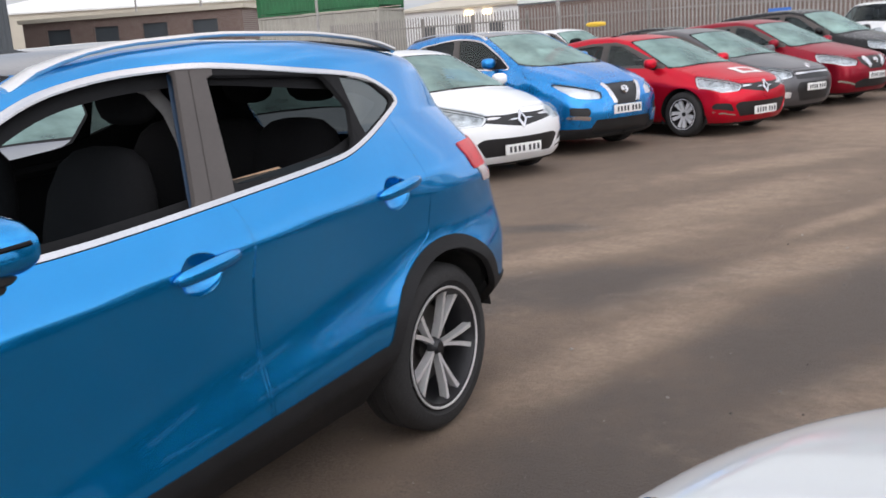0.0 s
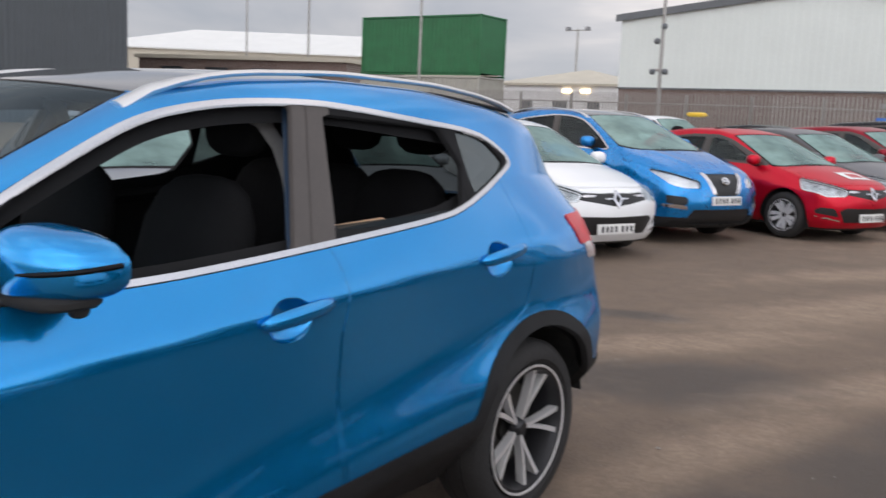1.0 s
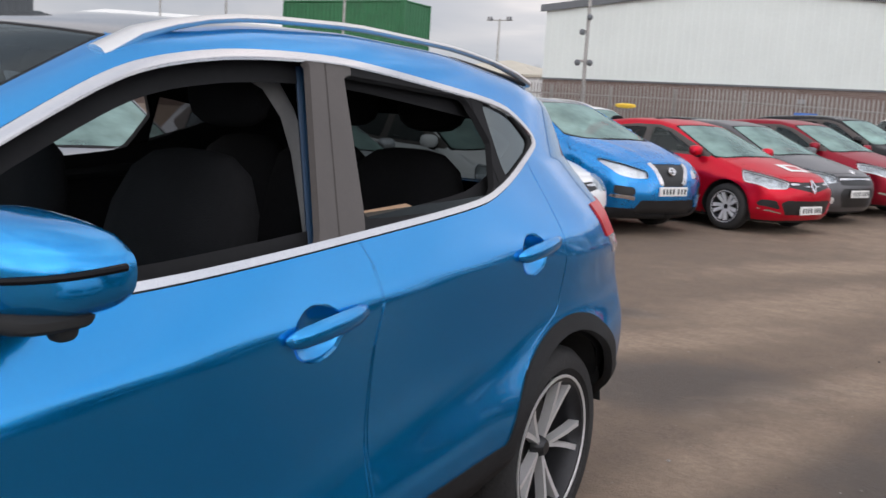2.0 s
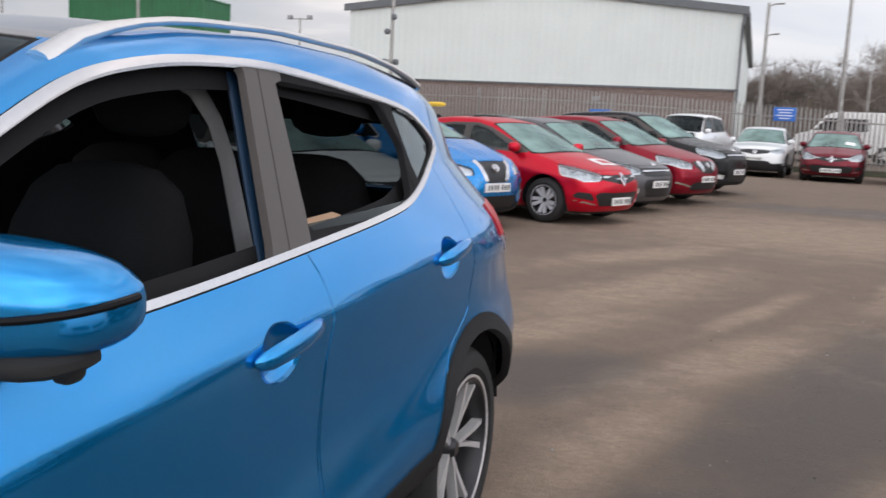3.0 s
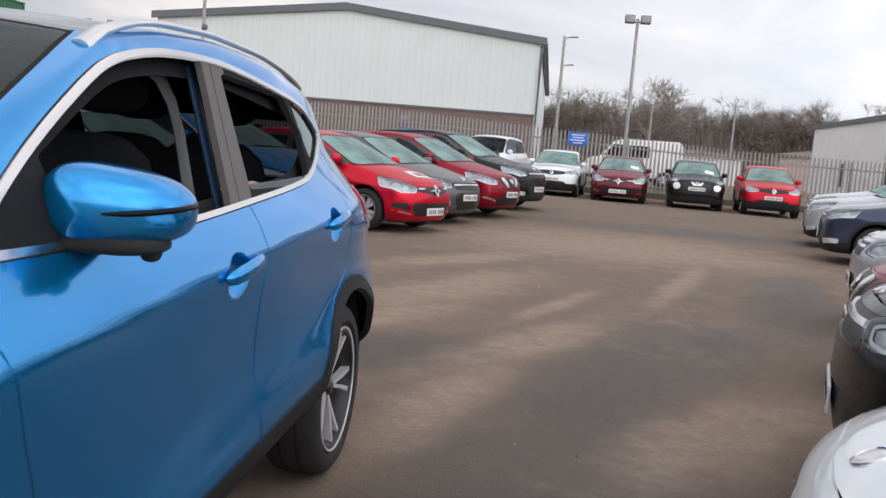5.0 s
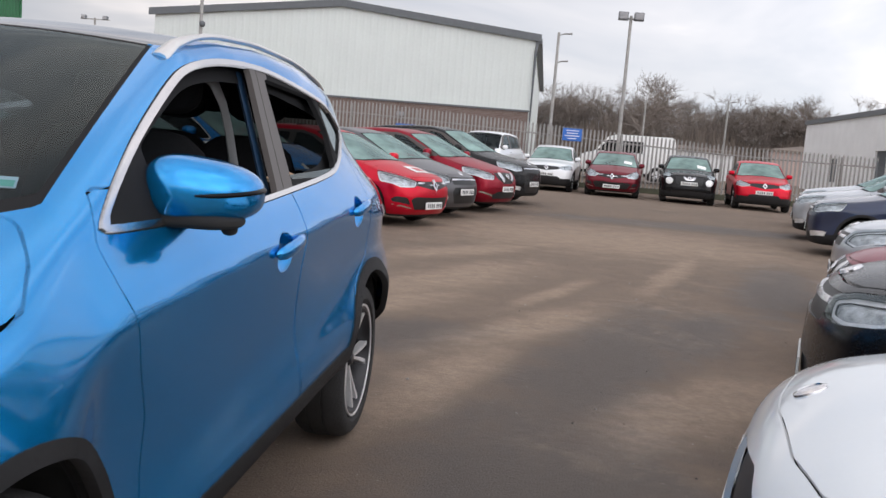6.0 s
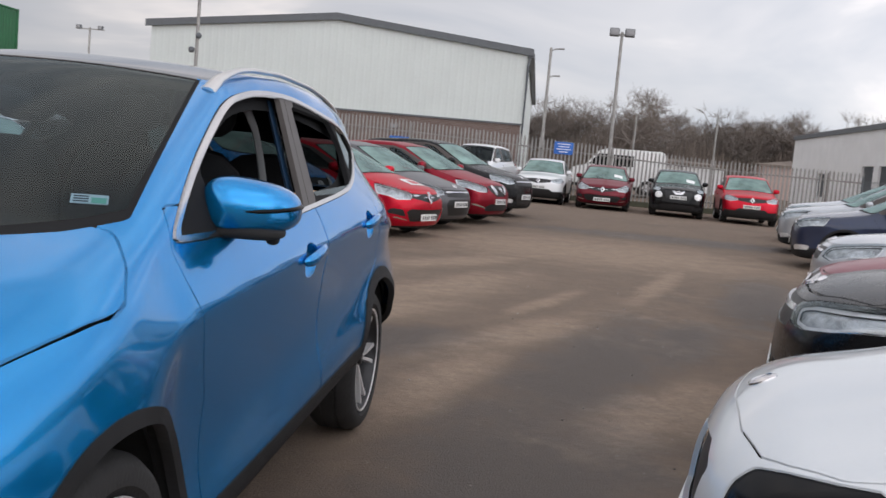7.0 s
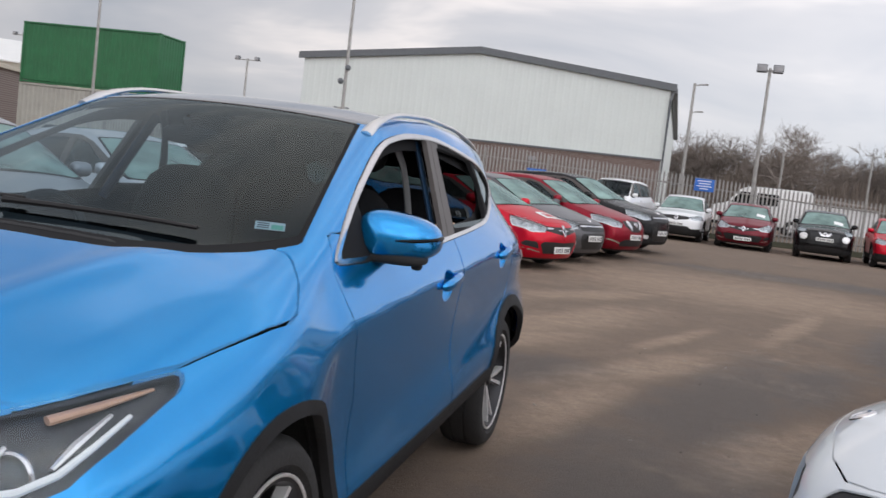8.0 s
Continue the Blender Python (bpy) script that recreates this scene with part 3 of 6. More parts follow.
    for name, pts, ylim, key, label in s["rear_pieces"]:
        sided(lambda p, n: np.maximum(polygon(*xz(p), pts, 0.012), ylim + 0.5 * (0.95 - p[:, 2]) - p[:, 1]), name, key, 0.006, 0.015, label)
    # plastic cladding
    if s.get("cladding"):
        c0, c1, ring = s["cladding"]
        clad = lambda p, n: np.maximum(np.minimum(p[:, 2] - np.interp(p[:, 1], [ax[0], ax[1]], [c0, c1]),
                                                  np.minimum(*[np.hypot(p[:, 1] - a, p[:, 2] - wz) - r for a, r in zip(ax, ring)]) - r_arch), 0.3 - np.abs(p[:, 0]) - np.maximum(np.abs(p[:, 1]) - 1.6, 0) * 2)
        sided(clad, "cladding", "clad", 0.007, 0.03, "black textured plastic sill and arch cladding")
    # doors, bonnet, tailgate
    if s.get("black_roof"):
        br = s["black_roof"]
        whole(lambda p, n: np.maximum(np.maximum(br[0] - bowed(p), p[:, 1] - br[1]), np.maximum(np.abs(p[:, 0]) - br[2], 1.2 - p[:, 2])), "roof_panel", "roof_glass", -0.002, 0.01, "gloss black glazed roof panel")
    if s.get("fine_mirror"):
        for hy, hz in s["handles"]:
            sided(lambda p, n: np.maximum(np.hypot((p[:, 1] - hy + 0.018) / 1.28, (p[:, 2] - hz + 0.017) * 1.02) - 0.064, 0.45 - np.abs(p[:, 0])), "", None)
    for name, pts in s["doors"]:
        sided(lambda p, n: np.maximum(polygon(*yz(p), pts, 0.03), 0.45 - np.abs(p[:, 0])), name, "paint", 0.0, 0.02, "", gap)
    bn = s["bonnet"]
    xy = lambda p: (np.abs(p[:, 0]), p[:, 1])
    bon = lambda p, n: np.maximum(polygon(*xy(p), bn["outline"], 0.04), bn["above"] - p[:, 2])
    fc = sk.cut(bon)
    keep, _ = sk.cut(lambda p, n: bon(p, n) + gap * 1.8 * np.clip(n[:, 2], 0.2, 1), fc)
    add("bonnet", keep, "paint", 0.0, 0.025)
    tg = s["tailgate"]
    tail_fn = lambda p, n: np.maximum(np.maximum(tg[0] - p[:, 2], np.abs(p[:, 0]) - tg[1]), tg[2] - p[:, 1])
    fc = sk.cut(tail_fn)
    keep, _ = sk.cut(lambda p, n: tail_fn(p, n) + gap, fc)
    add("tailgate", keep, "paint", 0.0, 0.02)
    if s.get("bumper"):
        whole(lambda p, n: np.maximum(p[:, 2] - s["bumper"][1], p[:, 1] - s["bumper"][0]), "front_bumper", "paint", 0.001, 0.015)
    add("body_shell", sk.faces, "paint", 0.0, 0.02)
    # arch linings
    for a in ax:
        for sign in (1, -1):
            bm = bmesh.new()
            rows = []
            for k in range(25):
                t = math.pi * ((1.0 - (0.95 if a > 0 else 1.0) * k / 24) if s.get("tail_lift") else (1.12 - 1.24 * k / 24))
                yy, zz = a + (r_arch + 0.012) * math.cos(t), wz + (r_arch + 0.012) * math.sin(t)
                rows.append([bm.verts.new((sign * x, yy, zz)) for x in (s["half"] - 0.03, 0.48)] + [bm.verts.new((sign * 0.46, a + 0.02 * math.cos(t), wz))])
            for r0, r1 in zip(rows, rows[1:]):
                for c in range(2):
                    bm.faces.new((r0[c], r0[c + 1], r1[c + 1], r1[c]))
            me = bpy.data.meshes.new("arch_lining")
            bm.to_mesh(me)
            bm.free()
            pieces.append(("arch_lining", me, "under", ""))
    return pieces, shape


def plate_mesh(w=0.52, h=0.112):
    bm = bmesh.new()
    return box(bm, -w / 2, w / 2, -0.006, 0.006, -h / 2, h / 2, 0.004)


DESIGNS, BUILT = {}, {}


def build_car(design, paint, name, label, m, group="parked cars", roof=None, seats=True):
    """A car: body pieces, wheels, mirrors, handles, seats, plate, each a part of one thing."""
    s = DESIGNS[design]
    if design not in BUILT:
        pieces, shape = car_meshes(s)
        BUILT[design] = (pieces, shape, wheel_meshes(s["wheel"], s["rim"], s["tyre_width"], s["spokes"], s.get("segs", 28)), {})
    pieces, shape, wheels, small = BUILT[design]
    car = empty(name, label, "car", m, group)
    mats = dict(M)
    mats["paint"] = M[paint]
    for pname, me, key, plabel in pieces:
        mat = M[roof] if roof and pname == "roof_panel" else mats[key]
        obj(pname, me, mat, car, plabel)
    for a in s["axles"]:
        for sign in (1, -1):
            at = pose(sign * (s["half"] - s.get("inset", 0.02) - s["tyre_width"] / 2), a, s["wheel"], a * 37, 0, 0 if sign > 0 else 180)
            hub = obj("wheel", wheels["wheel"], M["disc"], car, at=at)
            obj("tyre", wheels["tyre"], M["tyre"], hub)
            obj("rim", wheels["rim"], M[s.get("rim_mat", "alloy_plain")], hub)
            obj("rim_lip", wheels["rim_lip"], M[s.get("spoke_mat", "alloy_plain")], hub)
            for k in range(5):
                obj("spoke", wheels["spoke"], M[s.get("spoke_mat", "alloy_plain")], hub, at=pose(0, 0, 0, 72 * k))
            obj("hub_cap", wheels["hub_cap"], M[s.get("rim_mat", "alloy_plain")], hub)
            obj("wheel_backing", wheels["wheel_back"], M["under"], hub)

    def shared(key, make):
        if key not in small:
            bm = make()
            me = bpy.data.meshes.new(key)
            bm.normal_update()
            bm.to_mesh(me)
            bm.free()
            me.polygons.foreach_set("use_smooth", [True] * len(me.polygons))
            me.set_sharp_from_angle(angle=radians(40))
            small[key] = me
        return small[key]

    my, mz = s["mirror"]
    for sign in (1, -1):
        mx = shape.side(np.array([my]), np.array([mz - 0.1]))[0]
        flip = Matrix.Translation((sign * (mx + 0.03), my, mz)) @ Matrix.Diagonal((sign, 1, 1, 1))
        if s.get("fine_mirror"):
            fine_mirror(car, shared, flip, mats["paint"])
            continue

        def shell():
            bm = bmesh.new()
            blob(bm, (0.045, 0, 0), (0.1, 0.07, 0.07), 3.0, 10, 16)
            return bm

        def stalk():
            bm = bmesh.new()
            return tube(bm, [(-0.07, 0.0, -0.075), (0.02, 0.0, -0.07), (0.06, 0.0, -0.05)], [0.035, 0.03, 0.03], 8, 0.6)

        shell_ob = obj("door_mirror", shared("door_mirror", shell), mats["paint"], car, at=flip)
        obj("mirror_arm", shared("mirror_arm", stalk), M["clad"], shell_ob)
    for hy, hz in s["handles"]:
        for sign in (1, -1):
            hx = shape.side(np.array([hy]), np.array([hz]))[0]
            lean = math.degrees(math.atan(shape.side(np.array([hy]), np.array([hz + 0.03]))[0] - shape.side(np.array([hy]), np.array([hz - 0.03]))[0]) / 0.06)
            at = Matrix.Translation((sign * hx, hy, hz)) @ Matrix.Diagonal((sign, 1, 1, 1)) @ pose(0, 0, 0, s.get("handle_tilt", 4))

            def cup():
                bm = bmesh.new()
                if not s.get("fine_mirror"):
                    blob(bm, (0, 0, 0), (0.006, 0.055, 0.05), 2.2, 10, 18)
                    return bm
                # a round hollow pressed into the door
                rings = []
                for r in (0.0661, 0.0635, 0.057, 0.046, 0.031, 0.014):
                    ring = []
                    for k in range(32):
                        a = 2 * math.pi * k / 32
                        y, z = hy - 0.018 + 1.28 * r * math.cos(a), hz - 0.017 + r * math.sin(a)
                        deep = 0.034 * (1 - (r / 0.0665) ** 2) ** 0.6 if r < 0.066 else 0.003
                        ring.append(bm.verts.new(Vector((float(shape.side(np.array([y]), np.array([z]))[0]) - deep - hx, y - hy, z - hz))))
                    rings.append(ring)
                for r0, r1 in zip(rings, rings[1:]):
                    for k in range(32):
                        bm.faces.new((r0[k], r0[(k + 1) % 32], r1[(k + 1) % 32], r1[k]))
                bm.faces.new(rings[-1])
                bmesh.ops.transform(bm, matrix=pose(0, 0, 0, -s.get("handle_tilt", 4)), verts=bm.verts[:])
                return bm

            def grip():
                bm = bmesh.new()
                tube(bm, [(0.002, -0.124, -0.003), (0.010, -0.116, -0.003), (0.016, -0.09, -0.002), (0.019, -0.03, 0.0), (0.019, 0.03, 0.001), (0.015, 0.085, 0.002), (0.009, 0.117, 0.003), (-0.002, 0.13, 0.004)], [0.007, 0.016, 0.022, 0.024, 0.024, 0.022, 0.018, 0.008], 12, 0.72, (1, 0, 0))
                return bm

            h = obj("door_handle", shared("door_handle", grip), mats["paint"], car, at=at)
            obj("handle_recess", shared("handle_recess%.1f" % hy, cup), M["gloss_black"] if not s.get("fine_mirror") else mats["paint"], h)
    # seats
    if seats:
        for x, y in s["seats"]:
            def back():
                bm = bmesh.new()
                blob(bm, (0, 0.12, 0.33), (0.25, 0.07, 0.36), 3.2, 12, 20)
                for v in bm.verts:
                    v.co.y += 0.22 * (v.co.z - 0.1)
                return bm

            def cushion():
                bm = bmesh.new()
                blob(bm, (0, -0.18, 0.0), (0.26, 0.28, 0.09), 3.5, 10, 20)
                return bm

            def head():
                bm = bmesh.new()
                blob(bm, (0, 0.36, 0.84), (0.13, 0.05, 0.095), 3.0, 10, 16)
                return bm

            at = pose(x, y, s["seat_z"])
            b = obj("seat_back", shared("seat_back", back), M["cloth"], car, at=at)
            obj("seat_cushion", shared("seat_cushion", cushion), M["cloth"], b)
            obj("headrest", shared("headrest", head), M["cloth"], b)

        def dash():
            bm = bmesh.new()
            y0 = s["screen"][0]
            box(bm, -s["half"] + 0.16, s["half"] - 0.16, y0 + 0.12, y0 + 0.62, 0.6, s["dash_z"], 0.06)
            return bm

        obj("dashboard", shared("dashboard", dash), M["liner"], car)

        def wheel_ring():
            bm = bmesh.new()
            tube(bm, [(0.185 * math.cos(a), 0, 0.185 * math.sin(a)) for a in [2 * math.pi * k / 24 for k in range(25)]], 0.016, 6)
            box(bm, -0.17, 0.17, 0.0, 0.03, -0.03, 0.03, 0.01)
            box(bm, -0.05, 0.05, -0.01, 0.04, -0.06, 0.05, 0.015)
            return bm

        obj("steering_wheel", shared("steering_wheel", wheel_ring), M["liner"], car, at=pose(-0.37, s["screen"][0] + 0.72, s["dash_z"] - 0.06, -22))
    if s.get("rails"):
        for sign in (1, -1):
            def rail():
                bm = bmesh.new()
                pts, rs = [], []
                for k in range(21):
                    t = k / 20
                    y = -0.19 + 1.81 * t
                    x = 0.60 - 0.05 * t
                    lift = 0.028 * min(1, min(t, 1 - t) * 7) ** 0.55 + 0.004
                    z = float(shape.top(np.array([y - 0.1]))[0]) - 0.09 * x ** 2.2 + lift - 0.012
                    pts.append((sign * x, y, z)), rs.append(0.0125 + 0.014 * max(0, 1 - t * 7) + 0.006 * max(0, 1 - (1 - t) * 8))
                tube(bm, pts, rs, 10, 0.75)
                return bm

            def foot():
                bm = bmesh.new()
                pts = []
                for k in range(21):
                    t = k / 20
                    y, x = -0.19 + 1.81 * t, 0.60 - 0.05 * t
                    pts.append((sign * x, y, float(shape.top(np.array([y - 0.1]))[0]) - 0.09 * x ** 2.2 - 0.012))
                tube(bm, pts, 0.012, 6, 0.6)
                return bm

            r = obj("roof_rail", shared("roof_rail%d" % sign, rail), M["rail"], car, "satin silver roof rail")
            obj("rail_gasket", shared("rail_gasket%d" % sign, foot), M["clad"], r)
    # number plate with bars for its characters, and the maker's badge as a plain shape
    pz = s["plate_z"]
    py = shape.meet((0.15, s["nose_y"] - 0.3, pz), (0, 1, 0))[0].y - 0.004
    plate = obj("number_plate", shared("number_plate", plate_mesh), M["plate"], car, "white number plate with dark bars", pose(0, py, pz))

    def bar():
        return box(bmesh.new(), -0.017, 0.017, -0.0075, -0.0055, -0.032, 0.032)

    for k in range(7):
        obj("plate_bar", shared("plate_bar", bar), M["ink"], plate, at=pose(-0.188 + 0.062 * k + (0.03 if k > 3 else 0), 0, 0))
    bz, kind = s["badge"]
    if kind != "none":
        if kind == "disc":
            spot, face = shape.meet((0, s["nose_y"] + s["badge_back"], 2.0), (0, 0, -1))
        else:
            spot, face = shape.meet((0, s["nose_y"] - 0.3, bz), (0, 1, 0))

        def badge():
            bm = bmesh.new()
            if kind == "diamond":
                o = [(0, 0.102), (0.07, 0), (0, -0.102), (-0.07, 0)]
                i = [(0, 0.056), (0.034, 0), (0, -0.056), (-0.034, 0)]
                rings = [[bm.verts.new((x, y, z)) for x, z in pts] for pts, y in ((o, 0.02), (o, -0.012), (i, -0.016), (i, 0.01))]
                for r0, r1 in zip(rings, rings[1:]):
                    for k in range(4):
                        bm.faces.new((r0[k], r0[(k + 1) % 4], r1[(k + 1) % 4], r1[k]))
            elif kind == "disc":
                revolve(bm, [(0.0005, -0.006), (0.028, -0.007), (0.03, -0.01), (0.041, -0.005), (0.042, 0.012)], 28)
                for v in bm.verts:
                    v.co = Vector((v.co.y, v.co.x, v.co.z))
            else:
                revolve(bm, [(0.032, -0.008), (0.05, -0.014), (0.058, 0.0), (0.05, 0.02)], 20)
                box(bm, -0.013, -0.002, -0.066, 0.066, -0.011, 0.011, 0.003)
                for v in bm.verts:
                    v.co = Vector((v.co.y, v.co.x, v.co.z))
            bmesh.ops.recalc_face_normals(bm, faces=bm.faces[:])
            return bm

        obj("badge", shared("badge", badge), M["chrome"], car, "plain chrome badge", Matrix.Translation(spot) @ face.to_track_quat("-Y", "Z").to_matrix().to_4x4())
    return car


def fine_mirror(car, shared, at, paint):
    """The near car's door mirror: painted shell, glass, lamp strip, base and arm."""

    def shell():
        bm = bmesh.new()
        blob(bm, (0, 0, 0), (0.126, 0.1, 0.086), 2.7, 26, 40)
        for v in bm.verts:
            t = (v.co.x + 0.126) / 0.252
            v.co.z *= 1.04 - 0.26 * t
            v.co.z += 0.012 * (1 - t) - 0.006
            v.co.y = min(v.co.y, 0.05) + 0.07 * t * t
        return bm

    def strip():
        bm = bmesh.new()
        pts = []
        for k in range(15):
            a = radians(-6 + 92 * k / 14)
            ex = 2 / 2.7
            x, y = 0.1255 * math.cos(a) ** ex if a < radians(90) else 0, -0.0995 * abs(math.sin(a)) ** ex * (1 if a > 0 else -1)
            t = (x + 0.122) / 0.244
            pts.append((x, y + 0.07 * t * t, 0.008 - 0.016 * k / 14))
        tube(bm, pts, [0.0025 + 0.0038 * math.sin(math.pi * min(k / 6, 0.5)) for k in range(15)][::-1], 8, 1.0)
        return bm

    def glass():
        bm = bmesh.new()
        blob(bm, (-0.01, 0.055, -0.002), (0.088, 0.006, 0.07), 3.2, 10, 20)
        for v in bm.verts:
            v.co.y += 0.04 * (v.co.x + 0.1) / 0.2
        return bm

    def base():
        bm = bmesh.new()
        blob(bm, (-0.055, 0.012, -0.068), (0.155, 0.082, 0.021), 3.4, 12, 24)
        blob(bm, (0.066, 0.028, -0.084), (0.019, 0.022, 0.018), 2.6, 8, 14)
        return bm

    def arm():
        bm = bmesh.new()
        tube(bm, [(-0.17, -0.04, -0.075), (-0.11, -0.02, -0.08), (-0.06, -0.0, -0.082)], [0.045, 0.04, 0.04], 10, 0.5)
        return bm

    s = obj("door_mirror", shared("door_mirror", shell), paint, car, at=at @ Matrix.Translation((0.022, 0.01, -0.019)))
    obj("indicator_strip", shared("indicator_strip", strip), M["gloss_black"], s, "thin dark indicator lamp strip")
    obj("mirror_glass", shared("mirror_glass", glass), M["mirror"], s)
    obj("mirror_base", shared("mirror_base", base), M["under"], s)
    obj("mirror_arm", shared("mirror_arm", arm), M["under"], s)


DESIGNS["crossover"] = dict(
    cell=0.024, gap=0.006, half=0.888, ref=0.9, slope=0.9, creases=[(0.37, 0.08, -0.80, 0.02), (0.465, 0.13, -0.52, 0.05), (0.60, 0.16, 0.54, 0.11), (0.987, 0.07, -0.55, 0.014)],
    tail_bow=0.24, edge_front=0.19, taper=(-1.1, 0.15, 1.35, 0.175), cabin_taper=(0.5, 0.085), axles=(-1.262, 1.385), wheel=0.348, rim=0.252, tyre_width=0.225, arch=0.412, flare=0.008, inset=0.008, spokes="twin",
    rim_mat="alloy_dark", spoke_mat="alloy", segs=56, floor=0.2, nose_y=-2.19, tail_y=2.2, soft=0.05, bow=0.25, crown=0.09, edge=0.07,
    top=[(-2.3, 0.79), (-2.05, 0.905), (-1.8, 1.01), (-1.5, 1.105), (-1.22, 1.172), (-0.2, 1.575), (0.1, 1.622), (0.5, 1.642), (1.0, 1.632), (1.5, 1.585), (1.9, 1.52), (2.2, 1.46)],
    nose=[(0.15, -2.0), (0.3, -2.15), (0.5, -2.19), (0.7, -2.17), (0.85, -2.11), (0.95, -1.99), (1.1, -1.7)],
    tail=[(0.2, 2.08), (0.45, 2.19), (0.75, 2.2), (0.95, 2.16), (1.1, 2.1), (1.3, 1.99), (1.5, 1.88), (1.7, 1.8)],
    dlo=rounded([(-0.865, 1.104), (-0.80, 1.099), (-0.28, 1.104), (0.0, 1.12), (0.3, 1.143), (0.8, 1.183), (0.97, 1.206), (1.32, 1.318), (1.41, 1.36), (1.30, 1.432), (1.18, 1.474), (0.8, 1.511), (0.55, 1.536), (0.38, 1.546),
         (0.13, 1.538), (-0.03, 1.518), (-0.164, 1.489), (-0.303, 1.431), (-0.571, 1.301), (-0.753, 1.196), (-0.86, 1.118)]), dlo_round=0.005, dlo_inset=0.05, chrome_line=0.018, pillar_split=(0.377, 0.306),
    panes=[[(-0.57, 1.264), (-0.436, 1.342), (-0.242, 1.43), (-0.154, 1.468), (-0.05, 1.493), (0.111, 1.514), (0.303, 1.52), (0.183, 1.157), (-0.031, 1.145), (-0.195, 1.137), (-0.56, 1.132)],
           [(0.437, 1.497), (0.965, 1.468), (1.03, 1.355), (0.975, 1.25), (0.92, 1.216), (0.778, 1.198), (0.372, 1.195)],
           [(1.07, 1.458), (1.225, 1.44), (1.325, 1.362), (1.285, 1.338), (1.08, 1.272)]], pane_round=0.012, pane_glass=["glass", "privacy", "quarter"], open_panes={(0, 1): True, (0, -1): True, (1, 1): 1.2, (1, -1): True},
    screen=(-1.40, -0.2, 0.813, 0.553), screen_base=[(0, -1.40), (0.42, -1.396), (0.564, -1.333), (0.672, -1.24), (0.73, -1.165), (0.78, -1.06)], screen_foot=0.085, screen_edge=0.03, rear_window=(1.6, 0.56, 1.16, 1.44),
    front_pieces=[("headlight", [(0.81, 0.915), (0.80, 0.86), (0.79, 0.812), (0.768, 0.762), (0.722, 0.735), (0.60, 0.712), (0.42, 0.71), (0.41, 0.785), (0.62, 0.86)], -1.68, "lamp_bowl", -0.01, "clear swept-back headlight"),
                  ("grille_trim", [(0.30, 0.88), (0.335, 0.87), (0.225, 0.63), (0.185, 0.63)], -1.5, "chrome", 0.004, "chrome grille surround"),
                  ("grille", [(-0.1, 0.88), (0.30, 0.87), (0.19, 0.62), (-0.1, 0.62)], -1.5, "grille", -0.015, ""),
                  ("lower_intake", [(-0.1, 0.27), (0.5, 0.27), (0.56, 0.34), (0.5, 0.43), (-0.1, 0.43)], -1.5, "grille", -0.015, ""),
                  ("fog_lamp_trim", [(0.6, 0.475), (0.82, 0.50), (0.82, 0.48), (0.6, 0.45)], -1.5, "chrome", 0.004, ""),
                  ("fog_lamp", [(0.60, 0.50), (0.80, 0.52), (0.80, 0.60), (0.60, 0.58)], -1.5, "grille", -0.01, "dark fog lamp pocket")],
    deep_lamps=True, bowl="lamp_dark", rear_pieces=[("tail_light", [(0.5, 1.06), (0.95, 1.045), (0.95, 1.13), (0.5, 1.15)], 1.76, "red_lens", "red wrap-round tail light"),
                                  ("reversing_lamp", [(0.5, 1.0), (0.95, 0.985), (0.95, 1.04), (0.5, 1.055)], 1.80, "clear_lens", "clear reversing lamp")],
    cladding=(0.34, 0.542, (0.036, 0.056)), tail_lift=0.22, bonnet_ridge=0.012, round_wing=True, haunches=((-1.28, 0.93, 0.4, 0.1, 0.008), (1.55, 1.0, 0.35, 0.12, 0.012)), black_roof=(-0.20, 1.6, 0.575),
    doors=[("front_door", [(-0.865, 1.08), (-0.84, 1.0), (-0.82, 0.95), (-0.77, 0.83), (-0.71, 0.70), (-0.70, 0.3), (0.295, 0.3), (0.3, 0.9), (0.318, 1.0), (0.31, 1.09), (0.27, 1.16), (-0.83, 1.16)]),
           ("rear_door", [(0.37, 0.3), (0.36, 0.9), (0.378, 1.0), (0.37, 1.09), (0.33, 1.17), (1.24, 1.3), (1.265, 1.18), (1.28, 0.97), (1.265, 0.86), (1.1, 0.78), (0.96, 0.6), (0.9, 0.3)])],
    bonnet=dict(outline=[(-0.2, -1.43), (0.118, -1.43), (0.28, -1.415), (0.418, -1.372), (0.55, -1.285), (0.65, -1.165), (0.705, -1.10), (0.745, -1.09), (0.785, -1.13), (0.82, -1.2), (0.824, -1.24), (0.808, -1.36), (0.79, -1.45), (0.755, -1.60), (0.712, -1.715), (0.665, -1.81), (0.615, -1.88), (0.4, -1.96), (-0.2, -2.0)], above=0.84),
    tailgate=(0.62, 0.6, 1.78), bumper=(-1.7, 0.7), mirror=(-0.54, 1.2), fine_mirror=True, handles=[(0.148, 0.985), (1.11, 1.055)], handle_tilt=5,
    seats=[(0.36, 0.02), (-0.36, 0.02), (0.36, 0.95), (-0.36, 0.95), (0, 0.95)], seat_z=0.62, dash_z=1.06, plate_z=0.55, badge=(0.79, "round"), rails=True)


